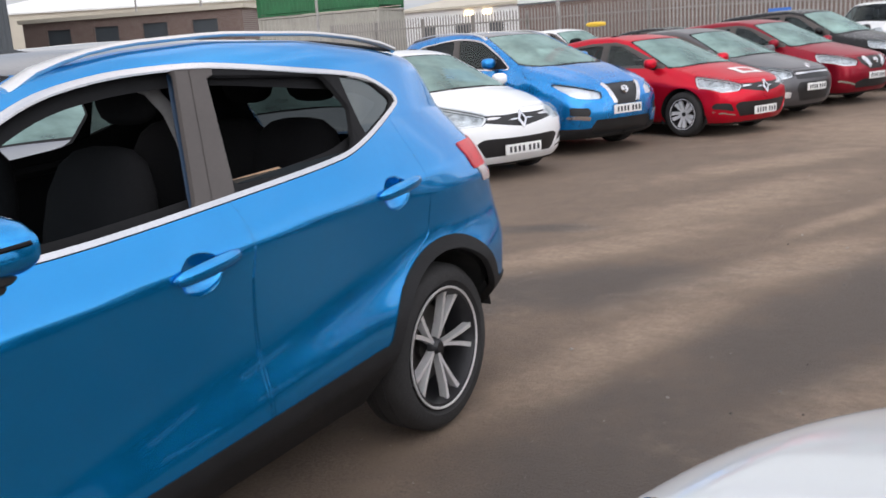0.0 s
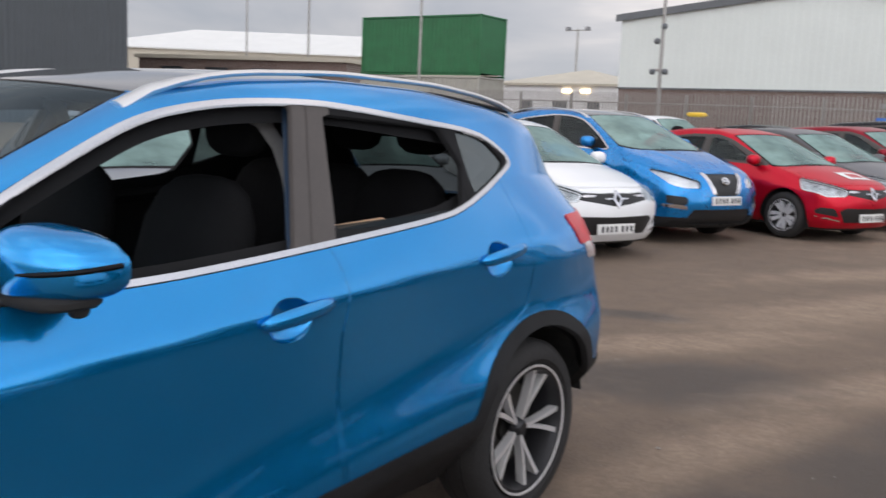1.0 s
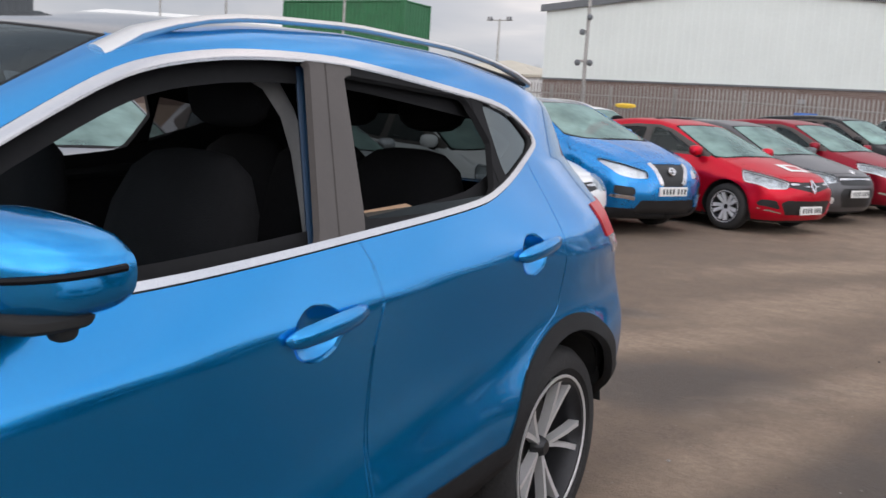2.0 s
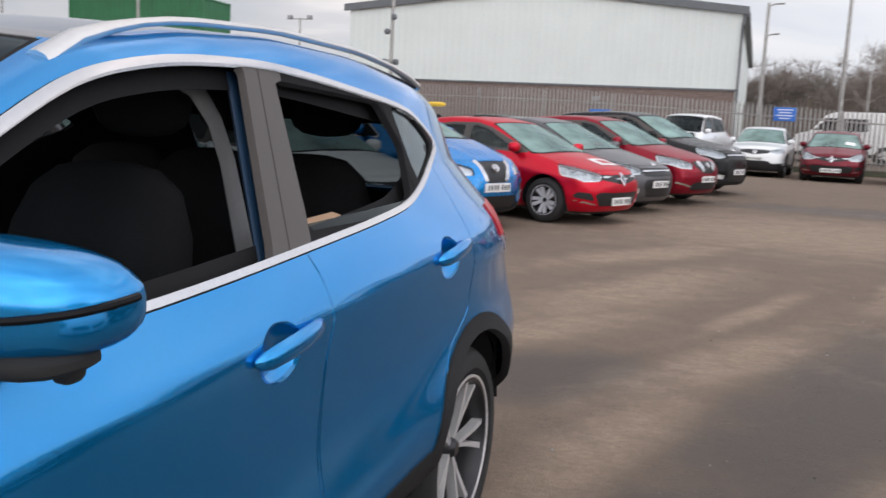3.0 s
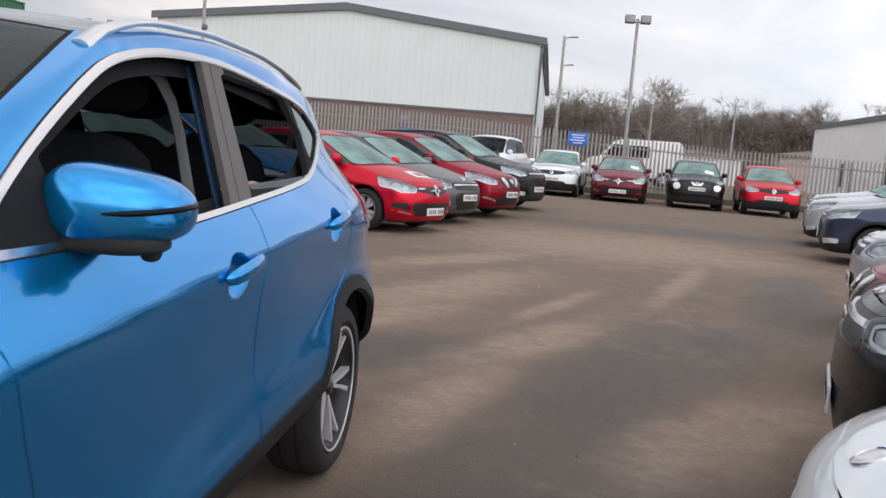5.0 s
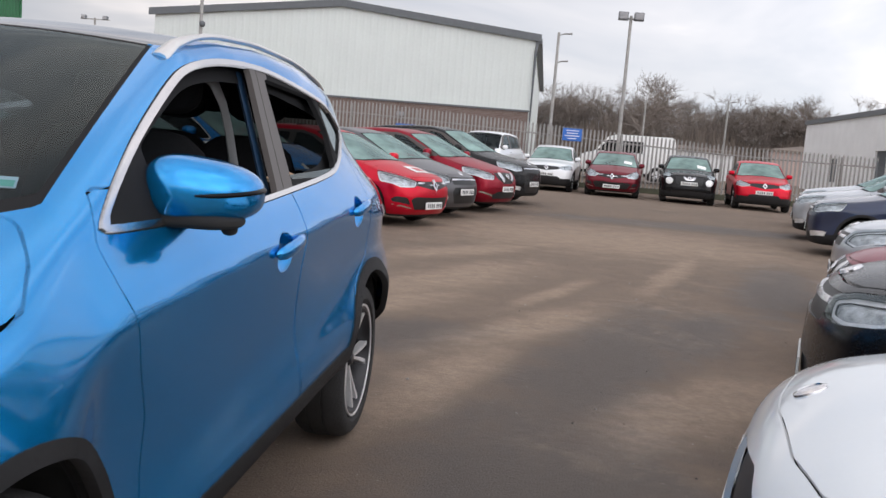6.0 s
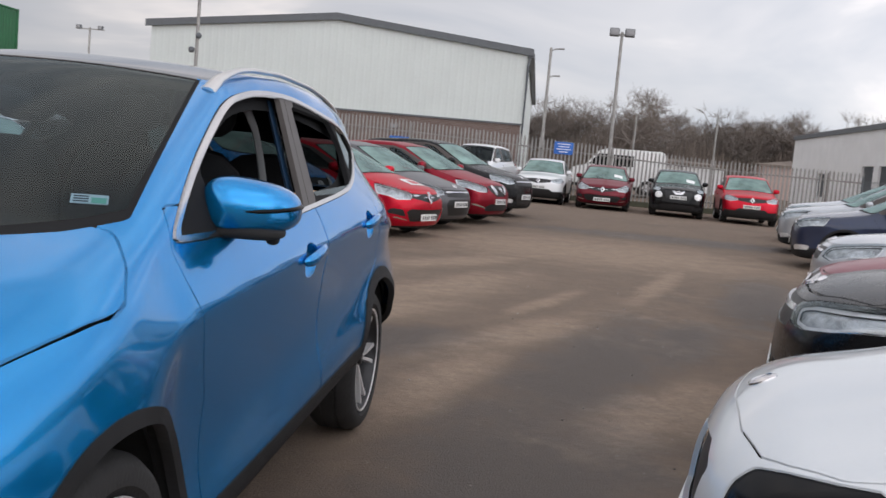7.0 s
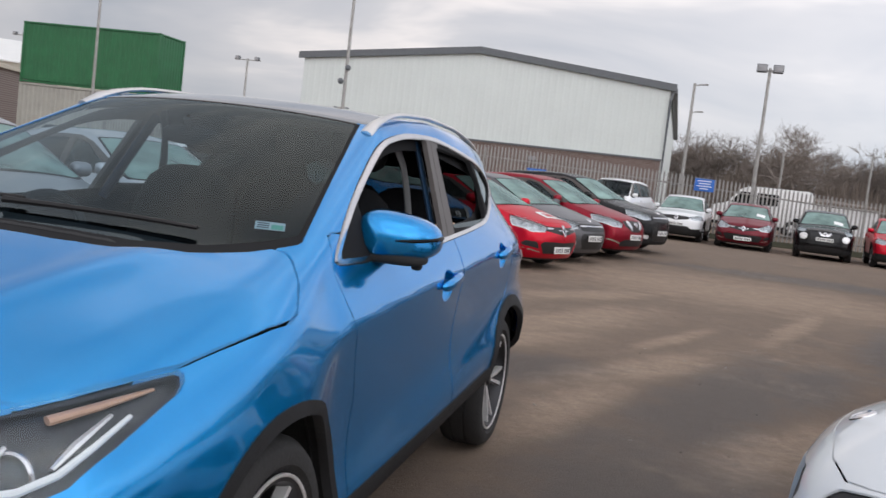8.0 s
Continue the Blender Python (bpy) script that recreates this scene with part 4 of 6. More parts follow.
def hatch(length, half, height, base, front, belt, hood, wheel=0.315, face="clio", suv=False, screen=0.95, cab=0.36):
    """The design of an ordinary five-door car from its main sizes."""
    f, nose = -base / 2, -base / 2 - front
    tail = nose + length
    cowl = f + cab
    roof0 = cowl + screen
    b1 = f + 1.68 - 0.5 * (0.36 - cab)  # the pillar between the doors
    shoulder = belt - 0.16
    arch = wheel + 0.055
    if face == "clio":
        lamps = [("headlight", [(0.42, hood - 0.085), (0.72, hood + 0.04), (0.9, hood + 0.09), (0.9, hood - 0.07), (0.74, hood - 0.18), (0.5, hood - 0.17)], nose + 0.62, "lamp_bowl", -0.008, "clear pointed headlight"),
                 ("grille_bar", [(0.06, hood - 0.14), (0.44, hood - 0.11), (0.44, hood - 0.111), (0.06, hood - 0.141)], nose + 0.5, "chrome", 0.005, ""),
                 ("grille", [(-0.1, hood - 0.09), (0.2, hood - 0.1), (0.5, hood - 0.09), (0.46, hood - 0.15), (0.18, hood - 0.19), (-0.1, hood - 0.23)], nose + 0.5, "grille", -0.008, ""),
                 ("lower_intake", [(-0.1, 0.28), (0.48, 0.28), (0.58, 0.43), (0.5, 0.46), (-0.1, 0.45)], nose + 0.5, "grille", -0.012, ""),
                 ("fog_lamp_trim", [(0.56, 0.305), (0.80, 0.345), (0.80, 0.344), (0.56, 0.304)], nose + 0.6, "chrome", 0.006, ""),
                 ("fog_lamp", [(0.60, 0.36), (0.80, 0.40), (0.78, 0.46), (0.66, 0.45)], nose + 0.6, "grille", -0.008, "")]
        badge, plate_z = (hood - 0.15, "diamond"), 0.335
    elif face == "captur":
        lamps = [("headlight", [(0.44, hood - 0.07), (0.76, hood + 0.02), (0.92, hood + 0.02), (0.92, hood - 0.12), (0.66, hood - 0.17), (0.46, hood - 0.14)], nose + 0.5, "lamp_bowl", -0.008, "clear rounded headlight"),
                 ("grille", [(-0.1, hood - 0.05), (0.3, hood - 0.06), (0.46, hood - 0.08), (0.42, hood - 0.14), (-0.1, hood - 0.21)], nose + 0.5, "grille", -0.008, ""),
                 ("lower_intake", [(-0.1, 0.26), (0.86, 0.28), (0.84, 0.44), (0.5, 0.42), (0.4, 0.5), (-0.1, 0.5)], nose + 0.6, "grille", -0.006, "")]
        badge, plate_z = (hood - 0.12, "diamond"), 0.57
    elif face == "juke":
        lamps = [("headlight", [(0.56, hood + 0.0), (0.86, hood + 0.06), (0.9, hood - 0.05), (0.64, hood - 0.08)], nose + 0.55, "lamp_bowl", 0.004, "slim upper lamp"),
                 ("round_lamp", [(0.52, hood - 0.26), (0.58, hood - 0.31), (0.66, hood - 0.31), (0.72, hood - 0.26), (0.72, hood - 0.18), (0.66, hood - 0.13), (0.58, hood - 0.13), (0.52, hood - 0.18)], nose + 0.6, "lamp_bowl", 0.012, "round main lamp"),
                 ("grille_trim", [(0.14, hood - 0.07), (0.19, hood - 0.07), (0.11, hood - 0.165), (-0.1, hood - 0.165), (-0.1, hood - 0.135), (0.085, hood - 0.135)], nose + 0.5, "chrome", 0.008, "chrome grille surround"),
                 ("grille", [(-0.1, hood - 0.05), (0.44, hood - 0.06), (0.4, hood - 0.3), (-0.1, hood - 0.3)], nose + 0.5, "grille", -0.01, ""),
                 ("lower_intake", [(-0.1, 0.25), (0.5, 0.25), (0.55, 0.4), (-0.1, 0.42)], nose + 0.5, "grille", -0.012, "")]
        badge, plate_z = (hood - 0.1, "round"), hood - 0.28
    elif face == "pulsar":
        lamps = [("headlight", [(0.46, hood - 0.10), (0.72, hood + 0.02), (0.92, hood + 0.05), (0.92, hood - 0.08), (0.74, hood - 0.18), (0.52, hood - 0.19)], nose + 0.66, "lamp_bowl", 0.0, "clear long headlight"),
                 ("grille_trim", [(0.26, hood - 0.06), (0.33, hood - 0.07), (0.22, hood - 0.24), (0.15, hood - 0.24)], nose + 0.5, "chrome", 0.006, "chrome grille surround"),
                 ("grille", [(-0.1, hood - 0.05), (0.44, hood - 0.07), (0.42, hood - 0.16), (0.2, hood - 0.26), (-0.1, hood - 0.26)], nose + 0.5, "grille", -0.01, ""),
                 ("lower_intake", [(-0.1, 0.27), (0.5, 0.27), (0.54, 0.34), (0.4, 0.4), (-0.1, 0.4)], nose + 0.5, "grille", -0.012, ""),
                 ("fog_lamp_trim", [(0.52, 0.33), (0.78, 0.40), (0.78, 0.39), (0.52, 0.32)], nose + 0.6, "chrome", 0.006, "")]
        badge, plate_z = (hood - 0.13, "round"), 0.46
    else:
        lamps = [("headlight", [(0.48, hood - 0.06), (0.76, hood + 0.03), (0.92, hood + 0.05), (0.92, hood - 0.1), (0.72, hood - 0.18), (0.5, hood - 0.15)], nose + 0.55, "lamp_bowl", -0.006, "clear headlight"),
                 ("grille_bar", [(-0.1, hood - 0.11), (0.44, hood - 0.11), (0.44, hood - 0.111), (-0.1, hood - 0.111)], nose + 0.5, "chrome", 0.005, ""),
                 ("grille", [(-0.1, hood - 0.08), (0.46, hood - 0.08), (0.44, hood - 0.19), (-0.1, hood - 0.19)], nose + 0.5, "grille", -0.01, ""),
                 ("lower_intake", [(-0.1, 0.27), (0.36, 0.27), (0.46, 0.46), (0.4, 0.54), (-0.1, 0.54)], nose + 0.5, "grille", -0.012, ""),
                 ("fog_lamp", [(0.56, 0.33), (0.8, 0.36), (0.8, 0.42), (0.56, 0.40)], nose + 0.6, "lamp_bowl", -0.004, "")]
        badge, plate_z = (hood - 0.01, "round"), 0.47
    d = dict(
        cell=0.05, gap=0.006, half=half - 0.012, ref=0.42, slope=0.9, creases=[(0.28, 0, -0.84, 0.05), (0.44, 0.02, -0.18, 0.08), (0.58, 0.03, 0.24, 0.12), (shoulder, 0.06, -0.54, 0.04)],
        taper=(f + 0.1, 0.17, base / 2 + 0.1, 0.16), cabin_taper=(b1, 0.07), axles=(f, base / 2), wheel=wheel, rim=wheel * 0.68, tyre_width=0.2, arch=arch, inset=0.012, spokes="fan", rim_mat="alloy_dark",
        deep_lamps=True, floor=0.19 if suv else 0.16, nose_y=nose, tail_y=tail, bow=0.24, crown=0.09, edge=0.075, soft=0.055,
        top=[(nose - 0.1, hood - 0.11), (nose + 0.12, hood - 0.015), (nose + 0.4, hood + 0.06), (cowl - 0.2, belt + 0.0), (cowl, belt + 0.04), (roof0, height - 0.055), (roof0 + 0.35, height),
             (roof0 + 0.9, height), (tail - 0.75, height - 0.05), (tail - 0.35, height - 0.12), (tail + 0.1, height - 0.2)],
        nose=[(0.12, nose + 0.18), (0.26, nose + 0.04), (0.45, nose), (hood - 0.2, nose + 0.015), (hood - 0.06, nose + 0.07), (hood + 0.03, nose + 0.18), (hood + 0.2, nose + 0.5)],
        tail=[(0.2, tail - 0.1), (0.45, tail), (0.8, tail - 0.02), (belt, tail - 0.1), (height - 0.25, tail - 0.28), (height, tail - 0.45)],
        dlo=[(cowl + 0.3, belt + 0.035), (b1, belt + 0.06), (tail - 0.95, belt + 0.1), (tail - 0.62, belt + 0.2), (tail - 0.8, height - 0.185), (b1 + 0.3, height - 0.12), (roof0 + 0.3, height - 0.115), (roof0 + 0.05, height - 0.17)],
        dlo_round=0.02, dlo_inset=0.03,
        panes=[[(cowl + 0.56, belt + 0.07), (b1 - 0.07, belt + 0.08), (b1 - 0.07, height - 0.145), (roof0 + 0.32, height - 0.145), (roof0 + 0.12, height - 0.18)],
               [(b1 + 0.07, belt + 0.085), (tail - 1.05, belt + 0.12), (tail - 0.98, height - 0.185), (b1 + 0.3, height - 0.15), (b1 + 0.07, height - 0.15)]], pane_round=0.01, pane_glass=["glass", "privacy"],
        screen=(cowl + 0.0, roof0 - 0.02, half - 0.10, half - 0.28), screen_edge=0.05, screen_glass="green_screen", rear_window=(tail - 0.7, half - 0.28, belt + 0.06, height - 0.16),
        front_pieces=lamps, rear_pieces=[("tail_light", [(0.5, belt - 0.2), (0.95, belt - 0.22), (0.95, belt + 0.02), (0.62, belt + 0.02)], tail - 0.4, "red_lens", "red tail light")],
        cladding=(0.38, 0.4, (0.045, 0.045)) if suv else None,
        doors=[("front_door", [(cowl + 0.2, belt + 0.0), (f + 0.6, 0.8), (f + 0.63, 0.32), (b1, 0.32), (b1, belt + 0.08), (cowl + 0.2, belt + 0.06)]),
               ("rear_door", [(b1 + 0.06, 0.32), (b1 + 0.06, belt + 0.08), (tail - 0.8, belt + 0.14), (tail - 0.8, belt - 0.05), (base / 2 - arch + 0.05, 0.5), (base / 2 - arch - 0.02, 0.32)])],
        bonnet=dict(outline=[(-0.2, cowl - 0.06), (half - 0.3, cowl + 0.0), (half - 0.16, cowl + 0.02), (half - 0.13, cowl - 0.2), (half - 0.2, nose + 0.42), (0.4, nose + 0.19), (-0.2, nose + 0.16)], above=hood - 0.04),
        tailgate=(0.55, 0.56, tail - 0.5), bumper=(nose + 0.5, hood - 0.16), mirror=(cowl + 0.46, belt + 0.09), handles=[(b1 - 0.16, shoulder + 0.03), (tail - 0.92, shoulder + 0.08)],
        seats=[(0.35, b1 - 0.27), (-0.35, b1 - 0.27), (0.35, b1 + 0.58), (-0.35, b1 + 0.58)], seat_z=0.52 if not suv else 0.6, dash_z=belt + 0.02, plate_z=plate_z, badge=badge)
    return d


near = dict(DESIGNS["crossover"])
near.update(cell=0.04, segs=32, bowl="lamp_bowl", fine_mirror=False, open_panes={}, screen_glass="green_screen")
DESIGNS["crossover_new"] = near
DESIGNS["clio"] = hatch(4.06, 0.866, 1.45, 2.589, 0.80, 0.94, 0.80, face="clio", cab=0.08, screen=1.0)
DESIGNS["supermini"] = hatch(4.03, 0.867, 1.47, 2.57, 0.80, 0.95, 0.80, face="plain", cab=0.14, screen=1.0)
DESIGNS["pulsar"] = hatch(4.39, 0.884, 1.52, 2.70, 0.86, 0.99, 0.84, face="pulsar", wheel=0.325, cab=0.12, screen=1.0)
DESIGNS["estate"] = hatch(4.6, 0.90, 1.63, 2.70, 0.92, 1.08, 0.93, face="plain", wheel=0.34, suv=True, cab=0.18)
DESIGNS["captur"] = hatch(4.12, 0.889, 1.57, 2.606, 0.84, 1.03, 0.90, face="captur", wheel=0.335, suv=True, screen=0.9)
DESIGNS["juke"] = hatch(4.13, 0.883, 1.57, 2.53, 0.84, 1.05, 0.93, face="juke", wheel=0.335, suv=True, screen=0.88)
DESIGNS["saloon"] = hatch(4.45, 0.91, 1.48, 2.65, 0.9, 0.97, 0.80, face="plain", wheel=0.325)
big_nose = hatch(4.4, 0.91, 1.6, 2.67, 0.84, 1.09, 0.845, face="plain", wheel=0.34)
big_nose.update(cell=0.028, gap=0.0035, segs=40, deep_lamps=False, nose_bow=0.2, badge=(0.86, "disc"), badge_back=0.17, plate_z=0.45, front_pieces=[
    ("headlight", [(0.648, 0.758), (0.70, 0.775), (0.77, 0.792), (0.95, 0.85), (0.95, 0.72), (0.77, 0.64), (0.68, 0.68), (0.648, 0.73)], -1.75, "gloss_black", -0.006, "dark smoked headlight"),
    ("kidney_grille", [(0.05, 0.70), (0.36, 0.722), (0.485, 0.69), (0.50, 0.63), (0.40, 0.56), (0.07, 0.55)], -1.6, "grille", -0.02, "black twin grille"),
    ("lower_intake", [(-0.1, 0.25), (0.7, 0.27), (0.72, 0.36), (-0.1, 0.36)], -1.6, "grille", -0.02, "")])
nn = big_nose["nose_y"]
big_nose["bonnet"] = dict(outline=[(-0.2, nn + 1.14), (0.6, nn + 1.2), (0.75, nn + 1.2), (0.76, nn + 0.9), (0.745, nn + 0.47), (0.728, nn + 0.375), (0.652, nn + 0.28), (0.592, nn + 0.23), (0.42, nn + 0.18), (0.08, nn + 0.143), (-0.2, nn + 0.14)], above=0.72)
DESIGNS["near_hatch"] = big_nose
near_suv = hatch(4.5, 0.92, 1.66, 2.7, 0.9, 1.08, 0.92, face="plain", wheel=0.35, suv=True)
near_suv.update(cell=0.035)
DESIGNS["near_suv"] = near_suv
tall_suv = hatch(4.7, 0.93, 1.9, 2.85, 0.9, 1.26, 1.08, face="plain", wheel=0.38, suv=True, screen=0.8)
tall_suv.update(cell=0.045, screen_glass="screen")
DESIGNS["tall_suv"] = tall_suv
low_nose = hatch(4.5, 0.91, 1.62, 2.7, 0.9, 1.1, 0.93, face="plain", wheel=0.34)
low_nose.update(cell=0.03, segs=40, bezel="chrome")
low_nose["front_pieces"][0] = ("headlight", [(0.49, 0.768), (0.41, 0.835), (0.52, 0.866), (0.777, 0.895), (0.93, 0.91), (0.93, 0.83), (0.79, 0.785), (0.62, 0.758)], -1.70, "lamp_bowl", -0.006, "large clear headlight")
DESIGNS["near_saloon"] = low_nose


def stand(design, nose_x, nose_y, heading, size=1.0):
    """The pose of a car whose nose stands at a place, heading that many degrees from the x axis."""
    h = radians(heading)
    d = DESIGNS[design]["nose_y"]
    x, y = nose_x + math.cos(h) * d * size, nose_y + math.sin(h) * d * size
    return pose(x, y, ground_z(x, y), 0, 0, heading + 90) @ Matrix.Scale(size, 4)


def ground_z(x, y):
    t = min(max((y - 12.5) / 12.0, 0), 1)
    u = min(max((y - 31.0) / 9.0, 0), 1)
    return 0.18 * t * t * (3 - 2 * t) + 0.42 * u * u * (3 - 2 * u)

# ---- ground ----


def ground_material():
    m = bpy.data.materials.new("worn_asphalt_with_dust")
    m.use_nodes = True
    n, l = m.node_tree.nodes, m.node_tree.links
    p = n["Principled BSDF"]
    tc = n.new("ShaderNodeTexCoord")

    def noise(scale, detail=5, rough=0.55, stretch=None, turn=0):
        t = n.new("ShaderNodeTexNoise")
        t.inputs["Scale"].default_value, t.inputs["Detail"].default_value, t.inputs["Roughness"].default_value = scale, detail, rough
        src = tc.outputs["Object"]
        if stretch:
            mp = n.new("ShaderNodeMapping")
            mp.inputs["Scale"].default_value = (*stretch, 1)
            mp.inputs["Rotation"].default_value = (0, 0, radians(turn))
            l.new(src, mp.inputs["Vector"])
            src = mp.outputs["Vector"]
        l.new(src, t.inputs["Vector"])
        return t.outputs["Fac"]

    def ramp(src, lo, hi, to_lo=0.0, to_hi=1.0):
        r = n.new("ShaderNodeMapRange")
        r.interpolation_type = "SMOOTHSTEP"
        for k, v in zip(("From Min", "From Max", "To Min", "To Max"), (lo, hi, to_lo, to_hi)):
            r.inputs[k].default_value = v
        l.new(src, r.inputs["Value"])
        return r.outputs["Result"]

    def calc(op, a, b):
        c = n.new("ShaderNodeMath")
        c.operation = op
        for k, v in enumerate((a, b)):
            if isinstance(v, (int, float)):
                c.inputs[k].default_value = v
            else:
                l.new(v, c.inputs[k])
        return c.outputs[0]

    def mix(fac, a, b):
        c = n.new("ShaderNodeMix")
        c.data_type = "RGBA"
        l.new(fac, c.inputs[0])
        for k, v in ((6, a), (7, b)):
            if isinstance(v, tuple):
                c.inputs[k].default_value = (*v, 1)
            else:
                l.new(v, c.inputs[k])
        return c.outputs[2]

    edge = noise(1.9, 9, 0.64)

    def patch(x, y, half_long, half_wide, turn, lo=0.25, hi=1.5):
        """A worn patch with a ragged edge: 1 inside, 0 outside."""
        mp = n.new("ShaderNodeMapping")
        mp.vector_type = "TEXTURE"
        mp.inputs["Location"].default_value = (x, y, 0)
        mp.inputs["Rotation"].default_value = (0, 0, radians(turn))
        mp.inputs["Scale"].default_value = (half_long, half_wide, 1000)
        l.new(tc.outputs["Object"], mp.inputs["Vector"])
        ln = n.new("ShaderNodeVectorMath")
        ln.operation = "LENGTH"
        l.new(mp.outputs["Vector"], ln.inputs[0])
        ragged = calc("ADD", ln.outputs["Value"], calc("MULTIPLY", calc("SUBTRACT", edge, 0.5), 1.9))
        return ramp(ragged, lo, hi, 1.0, 0.0)

    dust = calc("MULTIPLY", ramp(noise(0.5, 6, 0.6), 0.48, 0.72), ramp(noise(3.4, 10, 0.75), 0.44, 0.62, 0.1, 0.8))
    for spec in DUST:
        dust = calc("MAXIMUM", dust, patch(*spec))
    dust = calc("MULTIPLY", dust, ramp(noise(5.0, 8, 0.7), 0.3, 0.68, 0.3, 0.66))
    damp = ramp(noise(0.4, 8, 0.65), 0.5, 0.7, 0.0, 0.45)
    for spec in DAMP:
        damp = calc("MAXIMUM", damp, patch(*spec, 0.35, 1.45))
    tar = mix(ramp(noise(60, 3), 0.3, 0.7), (0.135, 0.1, 0.077), (0.198, 0.149, 0.114))
    tar = mix(ramp(noise(4.2, 9, 0.7), 0.38, 0.66), tar, (0.186, 0.138, 0.102))
    col = mix(damp, tar, (0.088, 0.069, 0.056))
    col = mix(dust, col, mix(ramp(noise(24, 4), 0.3, 0.7), (0.32, 0.236, 0.17), (0.42, 0.314, 0.228)))
    specks = ramp(noise(34, 2, 0.5), 0.72, 0.76)
    col = mix(calc("MULTIPLY", specks, 0.45), col, (0.4, 0.36, 0.31))
    l.new(col, p.inputs["Base Color"])
    l.new(ramp(damp, 0, 1, 0.86, 0.6), p.inputs["Roughness"])
    p.inputs["Specular IOR Level"].default_value = 0.3
    b = n.new("ShaderNodeBump")
    b.inputs["Strength"].default_value, b.inputs["Distance"].default_value = 0.7, 0.014
    l.new(calc("ADD", noise(90, 4), calc("MULTIPLY", noise(9, 5), 0.8)), b.inputs["Height"])
    l.new(b.outputs["Normal"], p.inputs["Normal"])
    return m


DUST = [(3.2, 9.2, 2.6, 0.17, 76), (2.5, 13.2, 3.4, 2.6, 10), (0.2, 4.7, 1.4, 0.3, 62), (0.7, 6.9, 2.0, 0.5, 69), (1.74, 6.5, 1.2, 0.13, 72), (1.12, 2.6, 1.3, 0.22, 76), (2.6, 2.55, 1.1, 0.36, 58), (1.6, 4.6, 1.4, 0.3, 66), (0.5, 9.5, 2.0, 0.4, 60)]
DAMP = [(0.35, 3.5, 1.3, 0.55, 40), (2.08, 3.5, 2.9, 0.52, 77), (1.72, 1.1, 1.4, 0.7, 70), (2.85, 4.9, 1.5, 0.42, 74), (4.3, 8.6, 3.0, 0.5, 76), (4.6, 17.5, 4.0, 1.0, 0), (-0.6, 5.2, 0.6, 0.2, 20)]


def build_ground():
    xs = [-1500, -600, -250, -120] + [-70 + 1.4 * k for k in range(101)] + [120, 250, 600, 1500]
    ys = [-1500, -600, -250, -90, -40] + [-20 + 1.0 * k for k in range(81)] + [90, 140, 250, 600, 1500]
    verts = [(x, y, ground_z(x, y) + (0.008 * noise.noise((x * 0.6, y * 0.6, 0)) if abs(x) < 20 and -8 < y < 24 else 0) - (0.0 if -6 < y < 3 and abs(x) < 4 else 0.004)) for x in xs for y in ys]
    w = len(ys)
    faces = [(i * w + j, (i + 1) * w + j, (i + 1) * w + j + 1, i * w + j + 1) for i in range(len(xs) - 1) for j in range(w - 1)]
    me = bpy.data.meshes.new("ground")
    me.from_pydata(verts, [], faces)
    me.polygons.foreach_set("use_smooth", [True] * len(faces))
    me.materials.append(ground_material())
    tagged(new("ground", me), "worn brown-grey asphalt yard with tan dust streaks", "ground", kind="structure")


build_ground()


def loose_stones():
    """Small stones and bits of litter that lie about on the asphalt."""
    r = random.Random(12)
    vs, fs = [], []
    for _ in range(130):
        x, y, size = r.uniform(0.9, 4.0), r.uniform(-0.5, 9.0), r.choice((0.005, 0.006, 0.008, 0.012))
        if x < 1.15 and y < 2.2:
            continue
        z, k, turn = ground_z(x, y) + 0.002, len(vs), r.uniform(0, 6)
        for dx, dy, dz in ((1, 0, 0), (0.2, 0.9, 0), (-0.9, 0.3, 0), (-0.3, -0.8, 0), (0.1, 0.1, 0.8)):
            dx, dy = dx * r.uniform(0.7, 1.2), dy * r.uniform(0.7, 1.2)
            vs.append((x + size * (dx * math.cos(turn) - dy * math.sin(turn)), y + size * (dx * math.sin(turn) + dy * math.cos(turn)), z + size * dz))
        fs += [(k, k + 1, k + 4), (k + 1, k + 2, k + 4), (k + 2, k + 3, k + 4), (k + 3, k, k + 4)]
    me = bpy.data.meshes.new("loose_stones")
    me.from_pydata(vs, [], fs)
    m = bpy.data.materials.new("loose_stone")
    m.use_nodes = True
    n, l = m.node_tree.nodes, m.node_tree.links
    geo, ramp = n.new("ShaderNodeNewGeometry"), n.new("ShaderNodeValToRGB")
    ramp.color_ramp.elements[0].color, ramp.color_ramp.elements[1].color = (0.04, 0.035, 0.03, 1), (0.34, 0.31, 0.28, 1)
    ramp.color_ramp.elements[1].position = 0.95
    l.new(geo.outputs["Random Per Island"], ramp.inputs["Fac"])
    l.new(ramp.outputs["Color"], n["Principled BSDF"].inputs["Base Color"])
    n["Principled BSDF"].inputs["Roughness"].default_value = 0.9
    me.materials.append(m)
    tagged(new("loose_stones", me), "small loose stones scattered on the asphalt", "stones", kind="stuff")


loose_stones()

